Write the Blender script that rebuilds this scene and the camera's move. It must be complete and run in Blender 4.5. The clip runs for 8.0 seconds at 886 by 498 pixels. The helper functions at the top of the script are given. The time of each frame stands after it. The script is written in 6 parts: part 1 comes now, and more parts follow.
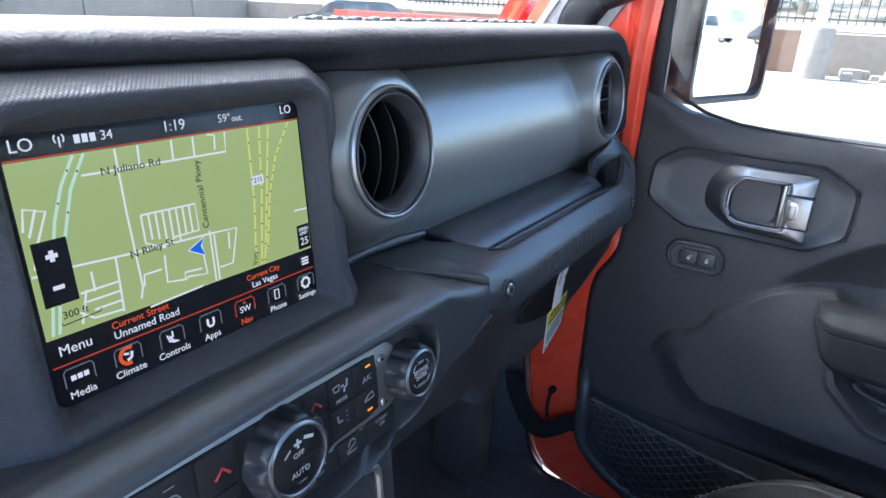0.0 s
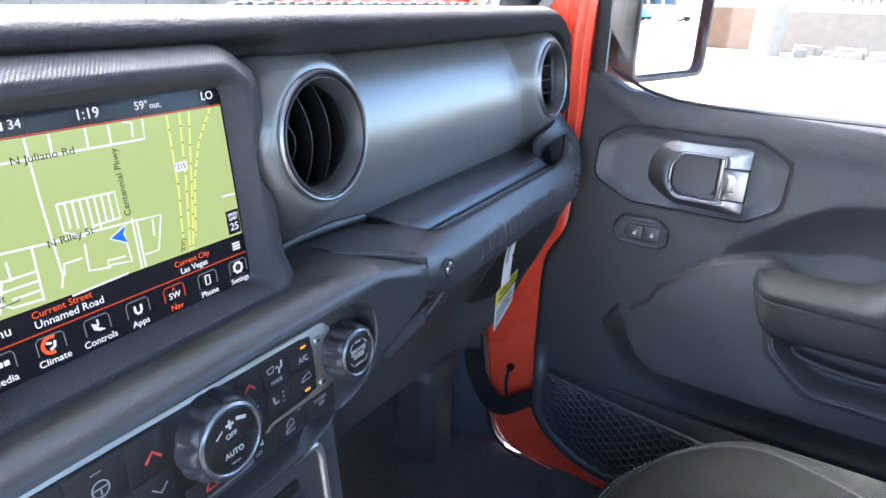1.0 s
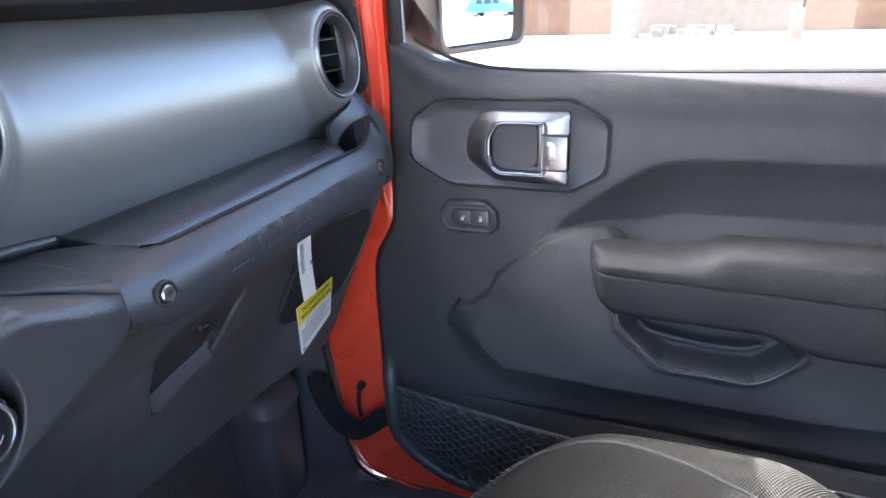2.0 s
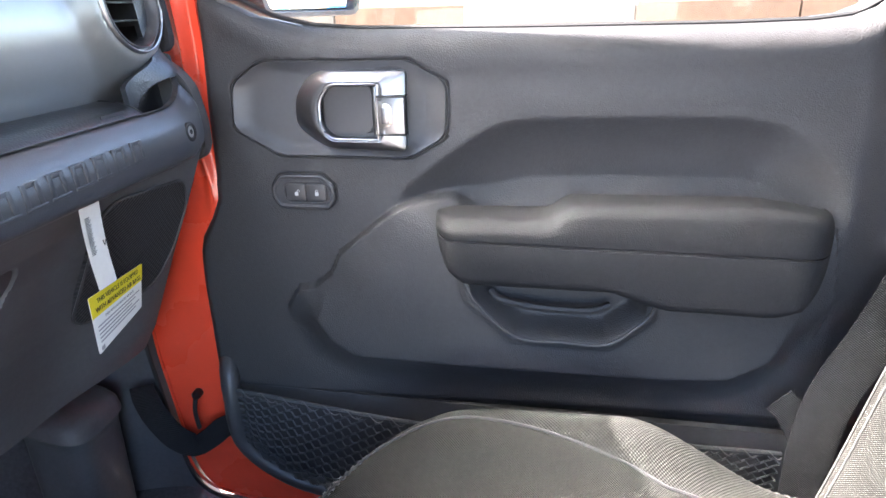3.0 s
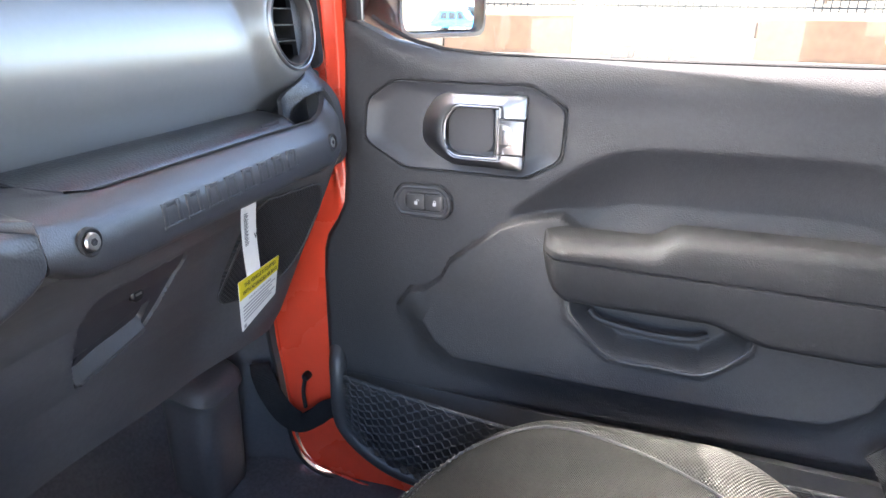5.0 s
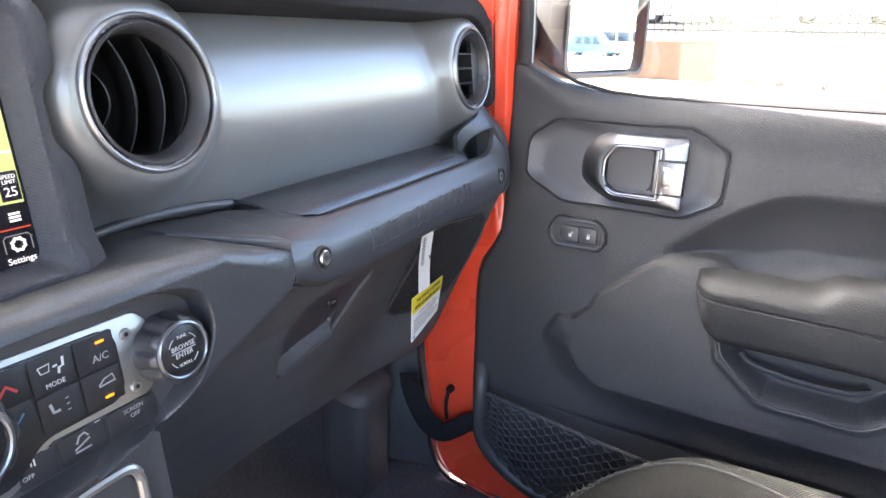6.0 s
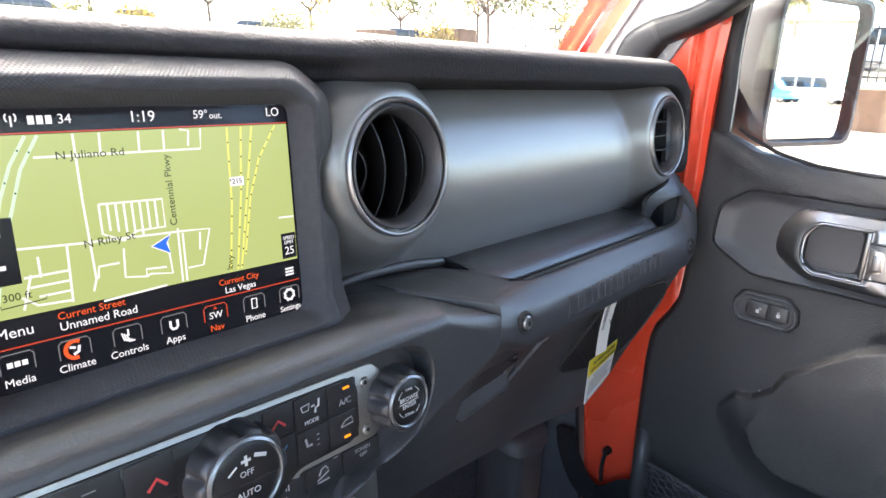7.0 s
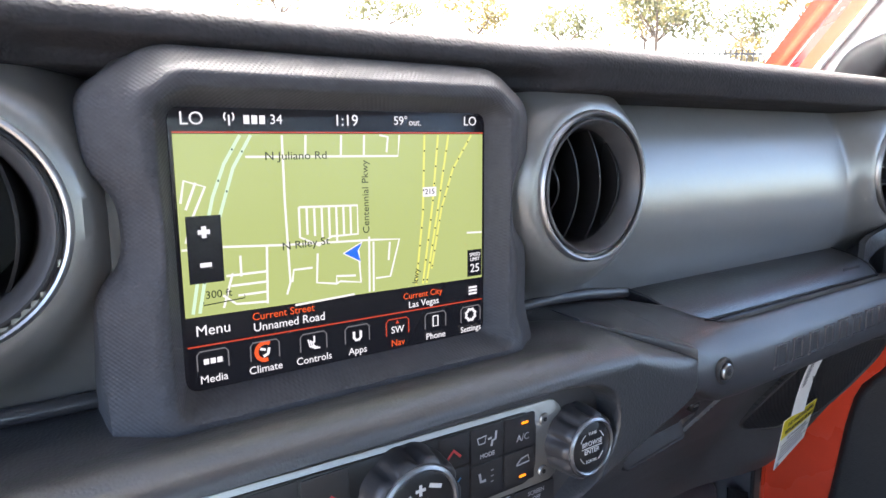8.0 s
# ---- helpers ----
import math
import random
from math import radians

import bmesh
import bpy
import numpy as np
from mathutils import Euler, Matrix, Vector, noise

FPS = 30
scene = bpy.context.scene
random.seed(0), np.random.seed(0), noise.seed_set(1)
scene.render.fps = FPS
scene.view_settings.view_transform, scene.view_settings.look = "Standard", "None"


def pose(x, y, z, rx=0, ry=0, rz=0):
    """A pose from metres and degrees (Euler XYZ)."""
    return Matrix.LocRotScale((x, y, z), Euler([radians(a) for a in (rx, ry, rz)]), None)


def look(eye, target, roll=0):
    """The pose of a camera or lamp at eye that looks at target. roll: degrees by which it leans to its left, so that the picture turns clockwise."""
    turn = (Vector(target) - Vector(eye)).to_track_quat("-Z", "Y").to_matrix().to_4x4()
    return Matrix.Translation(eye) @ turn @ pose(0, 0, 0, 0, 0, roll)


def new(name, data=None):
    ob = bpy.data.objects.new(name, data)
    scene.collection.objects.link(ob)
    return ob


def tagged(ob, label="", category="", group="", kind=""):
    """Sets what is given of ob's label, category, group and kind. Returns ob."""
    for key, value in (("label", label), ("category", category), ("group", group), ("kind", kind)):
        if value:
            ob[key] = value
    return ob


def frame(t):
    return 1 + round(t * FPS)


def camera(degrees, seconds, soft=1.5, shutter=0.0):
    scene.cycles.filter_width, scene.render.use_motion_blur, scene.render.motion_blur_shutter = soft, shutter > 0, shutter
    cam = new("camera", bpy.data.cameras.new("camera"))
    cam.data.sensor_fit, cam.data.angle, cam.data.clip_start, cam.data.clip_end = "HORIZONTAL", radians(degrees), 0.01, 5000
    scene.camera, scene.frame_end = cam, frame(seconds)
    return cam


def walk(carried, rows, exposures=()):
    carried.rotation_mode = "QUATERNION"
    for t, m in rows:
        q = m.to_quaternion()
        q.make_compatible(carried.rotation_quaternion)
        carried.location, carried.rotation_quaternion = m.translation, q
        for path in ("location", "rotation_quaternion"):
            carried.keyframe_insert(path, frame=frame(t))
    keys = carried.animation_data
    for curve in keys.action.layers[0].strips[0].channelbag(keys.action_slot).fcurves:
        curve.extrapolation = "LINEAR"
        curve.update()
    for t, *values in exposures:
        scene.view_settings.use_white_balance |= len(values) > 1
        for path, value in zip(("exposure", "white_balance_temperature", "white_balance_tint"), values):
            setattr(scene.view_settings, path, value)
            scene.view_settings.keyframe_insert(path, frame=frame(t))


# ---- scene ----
cam = camera(69.5, 8.0)
PATH = [
    (0, (-0.2050, -0.2943, 1.4005), (1.3710, 0.7140, 0.6915), 2.87),
    (0.5, (-0.2170, -0.3118, 1.4155), (1.3750, 0.6410, 0.6672), 2.01),
    (1, (-0.1990, -0.3224, 1.4006), (1.4130, 0.5953, 0.6541), 1.89),
    (1.5, (-0.1180, -0.3499, 1.3884), (1.5670, 0.4429, 0.6586), 0.22),
    (2, (-0.0460, -0.3860, 1.3521), (1.6960, 0.2696, 0.6190), -2.36),
    (2.2, (-0.0240, -0.3869, 1.3351), (1.7460, 0.1698, 0.5886), -2.31),
    (3.3, (0.0110, -0.4129, 1.2806), (1.8690, -0.1773, 0.5791), -1.17),
    (3.5, (0.0140, -0.4137, 1.2827), (1.8730, -0.1779, 0.5832), -1.17),
    (4, (0.0100, -0.4122, 1.2876), (1.8690, -0.1614, 0.5955), -0.79),
    (4.2, (0.0040, -0.4060, 1.2889), (1.8610, -0.1351, 0.5976), -0.70),
    (5.3, (-0.0630, -0.3836, 1.3187), (1.6970, 0.2697, 0.6291), 1.01),
    (5.5, (-0.0770, -0.3764, 1.3209), (1.6600, 0.3489, 0.6446), 0.69),
    (6, (-0.1070, -0.3646, 1.3367), (1.5690, 0.5184, 0.6956), 1.20),
    (6.5, (-0.1350, -0.3482, 1.3581), (1.4390, 0.7368, 0.7715), 1.95),
    (7, (-0.1490, -0.3310, 1.3683), (1.3000, 0.9316, 0.8147), 2.67),
    (7.5, (-0.1510, -0.3122, 1.3652), (1.1230, 1.1349, 0.8338), 3.17),
    (8, (-0.1480, -0.2909, 1.3579), (0.9690, 1.2895, 0.8492), 3.33),
]
EXPOSURES = [(0.0, 3.38, 5400, 13), (0.5, 3.88, 5600, 14), (1.0, 4.05, 5620, 16), (2.0, 4.15, 5990, 20), (3.4, 4.7, 6330, 18), (4.2, 4.7, 6330, 18), (6.0, 4.66, 6560, 19), (6.5, 4.36, 6520, 18), (7.0, 4.03, 6500, 17), (8.0, 3.95, 6360, 19)]
walk(cam, [(t, look(eye, target, roll)) for t, eye, target, roll in PATH], EXPOSURES)

# ---- sky, sun ----
SUN_AZ, SUN_EL = radians(4.8), radians(44.2)   # azimuth from straight ahead, to the right
world = bpy.data.worlds.new("sky")
scene.world = world
world.use_nodes = True
_n = world.node_tree.nodes
_sky = _n.new("ShaderNodeTexSky")
_sky.sky_type = "NISHITA"
_sky.sun_disc = False
_sky.sun_elevation = SUN_EL
_sky.sun_rotation = SUN_AZ
_n["Background"].inputs["Strength"].default_value = 0.12
world.node_tree.links.new(_sky.outputs["Color"], _n["Background"].inputs["Color"])
_sun = bpy.data.lights.new("sun", "SUN")
_sun.energy, _sun.angle, _sun.color = 4.9, radians(0.6), (1.0, 0.935, 0.83)
_so = new("sun", _sun)
_so.matrix_world = look((math.sin(SUN_AZ) * math.cos(SUN_EL) * 40, math.cos(SUN_AZ) * math.cos(SUN_EL) * 40, 40 * math.sin(SUN_EL)), (0, 0, 0))


# ---- materials ----
def mat(name, color, rough=0.6, metal=0.0, vary=0.12, fine=180.0, coarse=9.0, bump=None, rough_vary=0.08, coat=0.0, spec=0.5, pattern=None, emit=0.0):
    """A surface with colour and gloss varied at two scales. bump: (kind, scale, height in metres). pattern: (pitch u, pitch v, depth, axes)."""
    m = bpy.data.materials.new(name)
    m.use_nodes = True
    nt = m.node_tree
    b = nt.nodes["Principled BSDF"]
    tc = nt.nodes.new("ShaderNodeTexCoord")
    co = tc.outputs["Object"]
    n1, n2 = nt.nodes.new("ShaderNodeTexNoise"), nt.nodes.new("ShaderNodeTexNoise")
    n1.inputs["Scale"].default_value, n2.inputs["Scale"].default_value = fine, coarse
    n2.inputs["Detail"].default_value = 5
    nt.links.new(co, n1.inputs["Vector"])
    nt.links.new(co, n2.inputs["Vector"])
    mix = nt.nodes.new("ShaderNodeMath")
    mix.operation = "ADD"
    nt.links.new(n1.outputs["Fac"], mix.inputs[0])
    nt.links.new(n2.outputs["Fac"], mix.inputs[1])
    rng = nt.nodes.new("ShaderNodeMapRange")
    rng.inputs["From Min"].default_value, rng.inputs["From Max"].default_value = 0.6, 1.4
    rng.inputs["To Min"].default_value, rng.inputs["To Max"].default_value = 1 - vary, 1 + vary
    nt.links.new(mix.outputs[0], rng.inputs["Value"])
    hsv = nt.nodes.new("ShaderNodeHueSaturation")
    hsv.inputs["Color"].default_value = (*color, 1)
    nt.links.new(rng.outputs["Result"], hsv.inputs["Value"])
    nt.links.new(hsv.outputs["Color"], b.inputs["Base Color"])
    rr = nt.nodes.new("ShaderNodeMapRange")
    rr.inputs["To Min"].default_value, rr.inputs["To Max"].default_value = max(0.02, rough - rough_vary), min(1, rough + rough_vary)
    nt.links.new(n2.outputs["Fac"], rr.inputs["Value"])
    nt.links.new(rr.outputs["Result"], b.inputs["Roughness"])
    b.inputs["Metallic"].default_value = metal
    b.inputs["Specular IOR Level"].default_value = spec
    b.inputs["Coat Weight"].default_value = coat
    b.inputs["Coat Roughness"].default_value = 0.06
    height = None
    if bump:
        kind, scale, depth = bump
        if kind == "leather":
            tex = nt.nodes.new("ShaderNodeTexVoronoi")
            tex.feature = "SMOOTH_F1"
            tex.inputs["Scale"].default_value = scale
            height = tex.outputs["Distance"]
        else:
            tex = nt.nodes.new("ShaderNodeTexNoise")
            tex.inputs["Scale"].default_value = scale
            tex.inputs["Detail"].default_value = 6
            height = tex.outputs["Fac"]
        nt.links.new(co, tex.inputs["Vector"])
    if pattern:
        pu, pv, depth, axes = pattern
        sep = nt.nodes.new("ShaderNodeSeparateXYZ")
        nt.links.new(co, sep.inputs[0])
        waves = []
        for ax, pitch in zip(axes, (pu, pv)):
            k = nt.nodes.new("ShaderNodeMath")
            k.operation = "MULTIPLY"
            k.inputs[1].default_value = 2 * math.pi / pitch
            nt.links.new(sep.outputs["XYZ".index(ax)], k.inputs[0])
            w = nt.nodes.new("ShaderNodeMath")
            w.operation = "SINE"
            nt.links.new(k.outputs[0], w.inputs[0])
            waves.append(w)
        prod = nt.nodes.new("ShaderNodeMath")
        prod.operation = "MULTIPLY"
        nt.links.new(waves[0].outputs[0], prod.inputs[0])
        nt.links.new(waves[1].outputs[0], prod.inputs[1])
        height = prod.outputs[0]
        if vary > 0.2:
            r3 = nt.nodes.new("ShaderNodeMapRange")
            r3.inputs["From Min"].default_value = -1
            r3.inputs["To Min"].default_value, r3.inputs["To Max"].default_value = 1 - vary, 1 + vary
            nt.links.new(height, r3.inputs["Value"])
            mul = nt.nodes.new("ShaderNodeMath")
            mul.operation = "MULTIPLY"
            nt.links.new(r3.outputs["Result"], mul.inputs[0])
            nt.links.new(rng.outputs["Result"], mul.inputs[1])
            nt.links.new(mul.outputs[0], hsv.inputs["Value"])
    if height is not None:
        bp = nt.nodes.new("ShaderNodeBump")
        bp.inputs["Distance"].default_value = depth
        bp.inputs["Strength"].default_value = 0.8
        nt.links.new(height, bp.inputs["Height"])
        nt.links.new(bp.outputs["Normal"], b.inputs["Normal"])
    if emit:
        b.inputs["Emission Color"].default_value = (*color, 1)
        b.inputs["Emission Strength"].default_value = emit
    return m


def leaf_mat(name, color):
    """Thin foliage that the sun shines through."""
    m = mat(name, color, 0.7, vary=0.4, fine=3, coarse=0.5)
    nt = m.node_tree
    b, out = nt.nodes["Principled BSDF"], nt.nodes["Material Output"]
    tr, mx = nt.nodes.new("ShaderNodeBsdfTranslucent"), nt.nodes.new("ShaderNodeMixShader")
    nt.links.new(b.inputs["Base Color"].links[0].from_socket, tr.inputs["Color"])
    mx.inputs["Fac"].default_value = 0.5
    nt.links.new(b.outputs[0], mx.inputs[1])
    nt.links.new(tr.outputs[0], mx.inputs[2])
    nt.links.new(mx.outputs[0], out.inputs["Surface"])
    return m


def srgb(r, g, b):
    """Linear colour from 0..255 screen values."""
    return tuple((c / 12.92 if c <= 0.04045 else ((c + 0.055) / 1.055) ** 2.4) for c in (r / 255, g / 255, b / 255))


def glow(name, rgb, strength):
    """A lit piece of a screen or lamp."""
    m = bpy.data.materials.new(name)
    m.use_nodes = True
    b = m.node_tree.nodes["Principled BSDF"]
    c = srgb(*rgb)
    b.inputs["Base Color"].default_value = (0.01, 0.01, 0.01, 1)
    b.inputs["Roughness"].default_value = 0.25
    b.inputs["Specular IOR Level"].default_value = 0.25
    b.inputs["Emission Color"].default_value = (*c, 1)
    b.inputs["Emission Strength"].default_value = strength
    return m


def glass(name, tint=(1, 1, 1), rough=0.0):
    m = bpy.data.materials.new(name)
    m.use_nodes = True
    nt = m.node_tree
    b = nt.nodes["Principled BSDF"]
    b.inputs["Base Color"].default_value = (*tint, 1)
    b.inputs["Transmission Weight"].default_value = 1.0
    b.inputs["Roughness"].default_value = rough
    b.inputs["IOR"].default_value = 1.45
    return m


M_PAD = mat("dash_vinyl", (0.031, 0.0305, 0.0335), 0.80, spec=0.05, bump=("leather", 520, 0.0006), vary=0.15)
M_DOOR = mat("door_vinyl", (0.0295, 0.0293, 0.031), 0.54, spec=0.42, bump=("leather", 720, 0.0006), vary=0.14)
M_ARM = mat("arm_vinyl", (0.017, 0.0175, 0.019), 0.70, spec=0.14, bump=("leather", 720, 0.0005), vary=0.14)
M_PLASTIC = mat("black_plastic", (0.050, 0.049, 0.050), 0.40, bump=("noise", 1500, 0.00012), vary=0.14)
M_SHROUD = mat("soft_shroud_vinyl", (0.031, 0.032, 0.035), 0.40, spec=0.62, bump=("leather", 700, 0.00022), vary=0.12)
M_RINGSILVER = mat("vent_ring_silver", (0.36, 0.36, 0.36), 0.42, metal=1.0, vary=0.05, rough_vary=0.03)
M_VENT = mat("vent_black", (0.010, 0.010, 0.011), 0.5, vary=0.12, spec=0.3)
# Pale grey trim, its colour raised to stand in for sunlight.
M_PILLAR = mat("pale_sunlit_pillar_vinyl", (0.30, 0.30, 0.31), 0.6, bump=("leather", 300, 0.0008), vary=0.15)
M_RIM = mat("knurled_screen_rim", (0.052, 0.0525, 0.058), 0.60, spec=0.16, pattern=(0.0024, 0.0021, 0.00012, "XZ"), vary=0.12)
M_KNURL = mat("textured_black", (0.033, 0.033, 0.036), 0.38, spec=0.6, bump=("leather", 1100, 0.00014), vary=0.12)
M_TRAY = mat("tray_vinyl", (0.014, 0.015, 0.018), 0.34, spec=0.9, bump=("leather", 520, 0.0004), vary=0.12)
M_SATIN = mat("satin_grey_trim", (0.25, 0.25, 0.245), 0.38, metal=0.6, vary=0.03, rough_vary=0.01)
M_CHROME = mat("satin_chrome", (0.27, 0.27, 0.28), 0.36, metal=1.0, vary=0.04, rough_vary=0.03)
M_SILVER = mat("silver_trim", (0.40, 0.395, 0.375), 0.40, metal=0.9, vary=0.05)
M_STEEL = mat("bolt_steel", (0.50, 0.49, 0.47), 0.3, metal=1.0, vary=0.1)
M_GLOSSBLACK = mat("gloss_black", (0.012, 0.012, 0.013), 0.3, vary=0.1)
M_KEY = mat("key_black", (0.016, 0.016, 0.018), 0.42, vary=0.08, bump=("noise", 1800, 0.0001))
M_KNOB = mat("knob_black", (0.030, 0.030, 0.033), 0.42, vary=0.08)
M_BEZEL = mat("handle_bezel_plastic", (0.045, 0.045, 0.048), 0.42, vary=0.08, bump=("noise", 1800, 0.0001))
M_RED = mat("red_orange_paint", (0.78, 0.070, 0.030), 0.28, vary=0.05, coat=0.7, fine=60)
M_RUBBER = mat("black_rubber", (0.012, 0.012, 0.013), 0.7, vary=0.15)
M_CARPET = mat("dark_carpet", (0.115, 0.115, 0.12), 0.95, vary=0.3, bump=("noise", 900, 0.002), spec=0.1)
M_CLOTH = mat("grey_seat_cloth", (0.0140, 0.0140, 0.0130), 0.95, pattern=(0.0024, 0.0024, 0.0004, "XY"), vary=0.22, spec=0.06)
M_CLOTHBACK = mat("grey_back_cloth", (0.0140, 0.0140, 0.0130), 0.95, pattern=(0.0024, 0.0024, 0.0004, "XZ"), vary=0.22, spec=0.06)
M_CLOTH2 = mat("grey_seat_mesh_cloth", (0.0165, 0.0165, 0.0155), 0.95, pattern=(0.0034, 0.0034, 0.0005, "XY"), vary=0.4, spec=0.06)
M_BELT = mat("belt_webbing", (0.020, 0.020, 0.021), 0.75, pattern=(0.0034, 0.0026, 0.0005, "YZ"), vary=0.24, spec=0.12)
M_THREAD = mat("grey_thread", (0.10, 0.10, 0.095), 0.9, vary=0.2)
M_NET = mat("net_cord", (0.044, 0.045, 0.048), 0.7, vary=0.2)
M_GRILLE = mat("mesh_grille", (0.022, 0.022, 0.024), 0.5, pattern=(0.0050, 0.0050, 0.0009, "XZ"), vary=0.3)
M_PAPER = mat("white_paper", (0.75, 0.75, 0.73), 0.7, vary=0.04)
M_YELLOW = mat("yellow_print", (0.75, 0.62, 0.02), 0.6, vary=0.04)
M_INK = mat("black_ink", (0.03, 0.03, 0.03), 0.7, vary=0.1)
M_GREYINK = mat("grey_ink", (0.30, 0.30, 0.31), 0.7, vary=0.1)
M_WHITEPRINT = mat("white_print", (0.48, 0.48, 0.48), 0.6, vary=0.05)
M_REDPRINT = mat("red_print", (0.55, 0.05, 0.05), 0.6, vary=0.05)
M_BLUEPRINT = mat("blue_print", (0.10, 0.28, 0.5), 0.6, vary=0.05)
M_HEADLINER = mat("grey_headliner", (0.13, 0.13, 0.13), 0.9, vary=0.15)
M_GLASS = glass("clear_glass", (0.72, 0.745, 0.70))
M_TINTED = glass("tinted_glass", (0.65, 0.67, 0.65))
# Lighter copy of the black plastic; stands in for glare low down.
M_LIFTED = mat("lightened_black_plastic", (0.074, 0.074, 0.078), 0.5, bump=("noise", 1200, 0.0002), vary=0.16)
M_MIRROR = mat("mirror_silver", (0.9, 0.9, 0.9), 0.02, metal=1.0, vary=0.0, rough_vary=0.0)
M_MIRRORCASE = mat("mirror_case_black", (0.035, 0.033, 0.032), 0.55, vary=0.15, bump=("noise", 900, 0.0004))
M_CONCRETE = mat("pale_concrete", (0.22, 0.185, 0.145), 0.9, vary=0.18, fine=6, coarse=0.4, bump=("noise", 30, 0.01))
M_SAND = mat("desert_gravel", (0.11, 0.090, 0.066), 0.95, vary=0.3, fine=5, coarse=0.3, bump=("noise", 12, 0.04))
M_BLOCK = mat("brown_block_wall", (0.20, 0.115, 0.068), 0.9, vary=0.2, fine=4, coarse=0.7, bump=("noise", 25, 0.01))
M_GREYBLOCK = mat("grey_block_wall", (0.20, 0.155, 0.115), 0.9, vary=0.2, fine=4, coarse=0.7, bump=("noise", 25, 0.01))
M_WHITEPAINT = mat("white_paint", (0.78, 0.78, 0.76), 0.5, vary=0.06, fine=4, coarse=0.6)
M_IRON = mat("black_iron", (0.02, 0.02, 0.02), 0.5, vary=0.2)
M_BARK = mat("bark", (0.16, 0.11, 0.08), 0.9, vary=0.3, fine=20, coarse=3, bump=("noise", 20, 0.02))
M_LEAF = leaf_mat("olive_leaves", (0.13, 0.125, 0.050))
M_LEAFGOLD = leaf_mat("golden_leaves", (0.20, 0.150, 0.045))
M_PALM = mat("palm_leaves", (0.14, 0.13, 0.05), 0.7, vary=0.3, fine=3, coarse=0.5)
M_CARWHITE = mat("white_car_paint", (0.75, 0.75, 0.75), 0.3, vary=0.03, coat=0.5)
M_CARDARK = mat("dark_car_paint", (0.03, 0.03, 0.035), 0.3, vary=0.05, coat=0.5)
M_CARSILVER = mat("silver_car_paint", (0.35, 0.36, 0.38), 0.3, metal=0.5, vary=0.03, coat=0.5)
M_CARBLUE = mat("blue_car_paint", (0.03, 0.25, 0.62), 0.3, vary=0.03, coat=0.5)
M_CARGLASS = mat("dark_car_glass", (0.02, 0.025, 0.03), 0.08, vary=0.05)
M_STUCCO = mat("cream_stucco", (0.24, 0.195, 0.135), 0.9, vary=0.1, fine=3, coarse=0.3)
M_TEALGLASS = mat("teal_window_glass", (0.10, 0.26, 0.24), 0.15, vary=0.05)

LIT = 0.079    # how bright the screen is
M_S_BLACK = glow("screen_black", (14, 14, 20), LIT)
M_S_GREEN = glow("screen_green", (176, 190, 116), LIT)
M_S_ROAD = glow("screen_road", (240, 240, 228), LIT)
M_S_HWY = glow("screen_highway_yellow", (230, 230, 112), LIT)
M_S_PALE = glow("screen_highway_pale", (206, 236, 200), LIT)
M_S_INK = glow("screen_ink", (38, 42, 30), LIT)
M_S_WHITE = glow("screen_white", (238, 238, 238), LIT)
M_S_ORANGE = glow("screen_orange", (236, 92, 40), LIT)
M_S_REDLINE = glow("screen_red_line", (190, 66, 40), LIT)
M_S_GREY = glow("screen_grey", (110, 110, 112), LIT)
M_S_BLUE = glow("screen_blue", (40, 110, 220), LIT)
M_LED = glow("amber_led", (255, 138, 16), LIT * 1.9)

# ---- mesh helpers ----
ORG = {}
FLAT = Matrix.Identity(4)
# the dashboard leans back a little from the car's upright
DASH = Matrix.Translation((0, 0, 1.276)) @ pose(0, 0, 0, -6.2) @ Matrix.Translation((0, 0, -1.276))


def thing(name, origin, label, category, at=FLAT, group="", kind=""):
    ob = new(name)
    ob.empty_display_size = 0.05
    ob.matrix_world = at @ Matrix.Translation(origin)
    ORG[ob.name] = Vector(origin)
    return tagged(ob, label, category, group, kind)


def finish(bm, name, material, smooth):
    bmesh.ops.recalc_face_normals(bm, faces=bm.faces)
    me = bpy.data.meshes.new(name)
    bm.to_mesh(me)
    bm.free()
    me.materials.append(material)
    if smooth:
        me.polygons.foreach_set("use_smooth", [True] * len(me.polygons))
        me.set_sharp_from_angle(angle=radians(38))
    return me


def part(name, bm, material, parent, label="", smooth=True):
    org = ORG[parent.name]
    bmesh.ops.translate(bm, verts=bm.verts, vec=-org)
    ob = new(name, finish(bm, name, material, smooth))
    ob.parent = parent
    ORG[ob.name] = org
    return tagged(ob, label)


def solo(name, bm, material, origin, label, category, at=FLAT, group="", kind="", smooth=True):
    bmesh.ops.translate(bm, verts=bm.verts, vec=-Vector(origin))
    ob = new(name, finish(bm, name, material, smooth))
    ob.matrix_world = at @ Matrix.Translation(origin)
    ORG[ob.name] = Vector(origin)
    return tagged(ob, label, category, group, kind)


def plane_map(plane):
    return {"xz": lambda u, v, w: (u, w, v), "yz": lambda u, v, w: (w, u, v), "xy": lambda u, v, w: (u, v, w)}[plane]


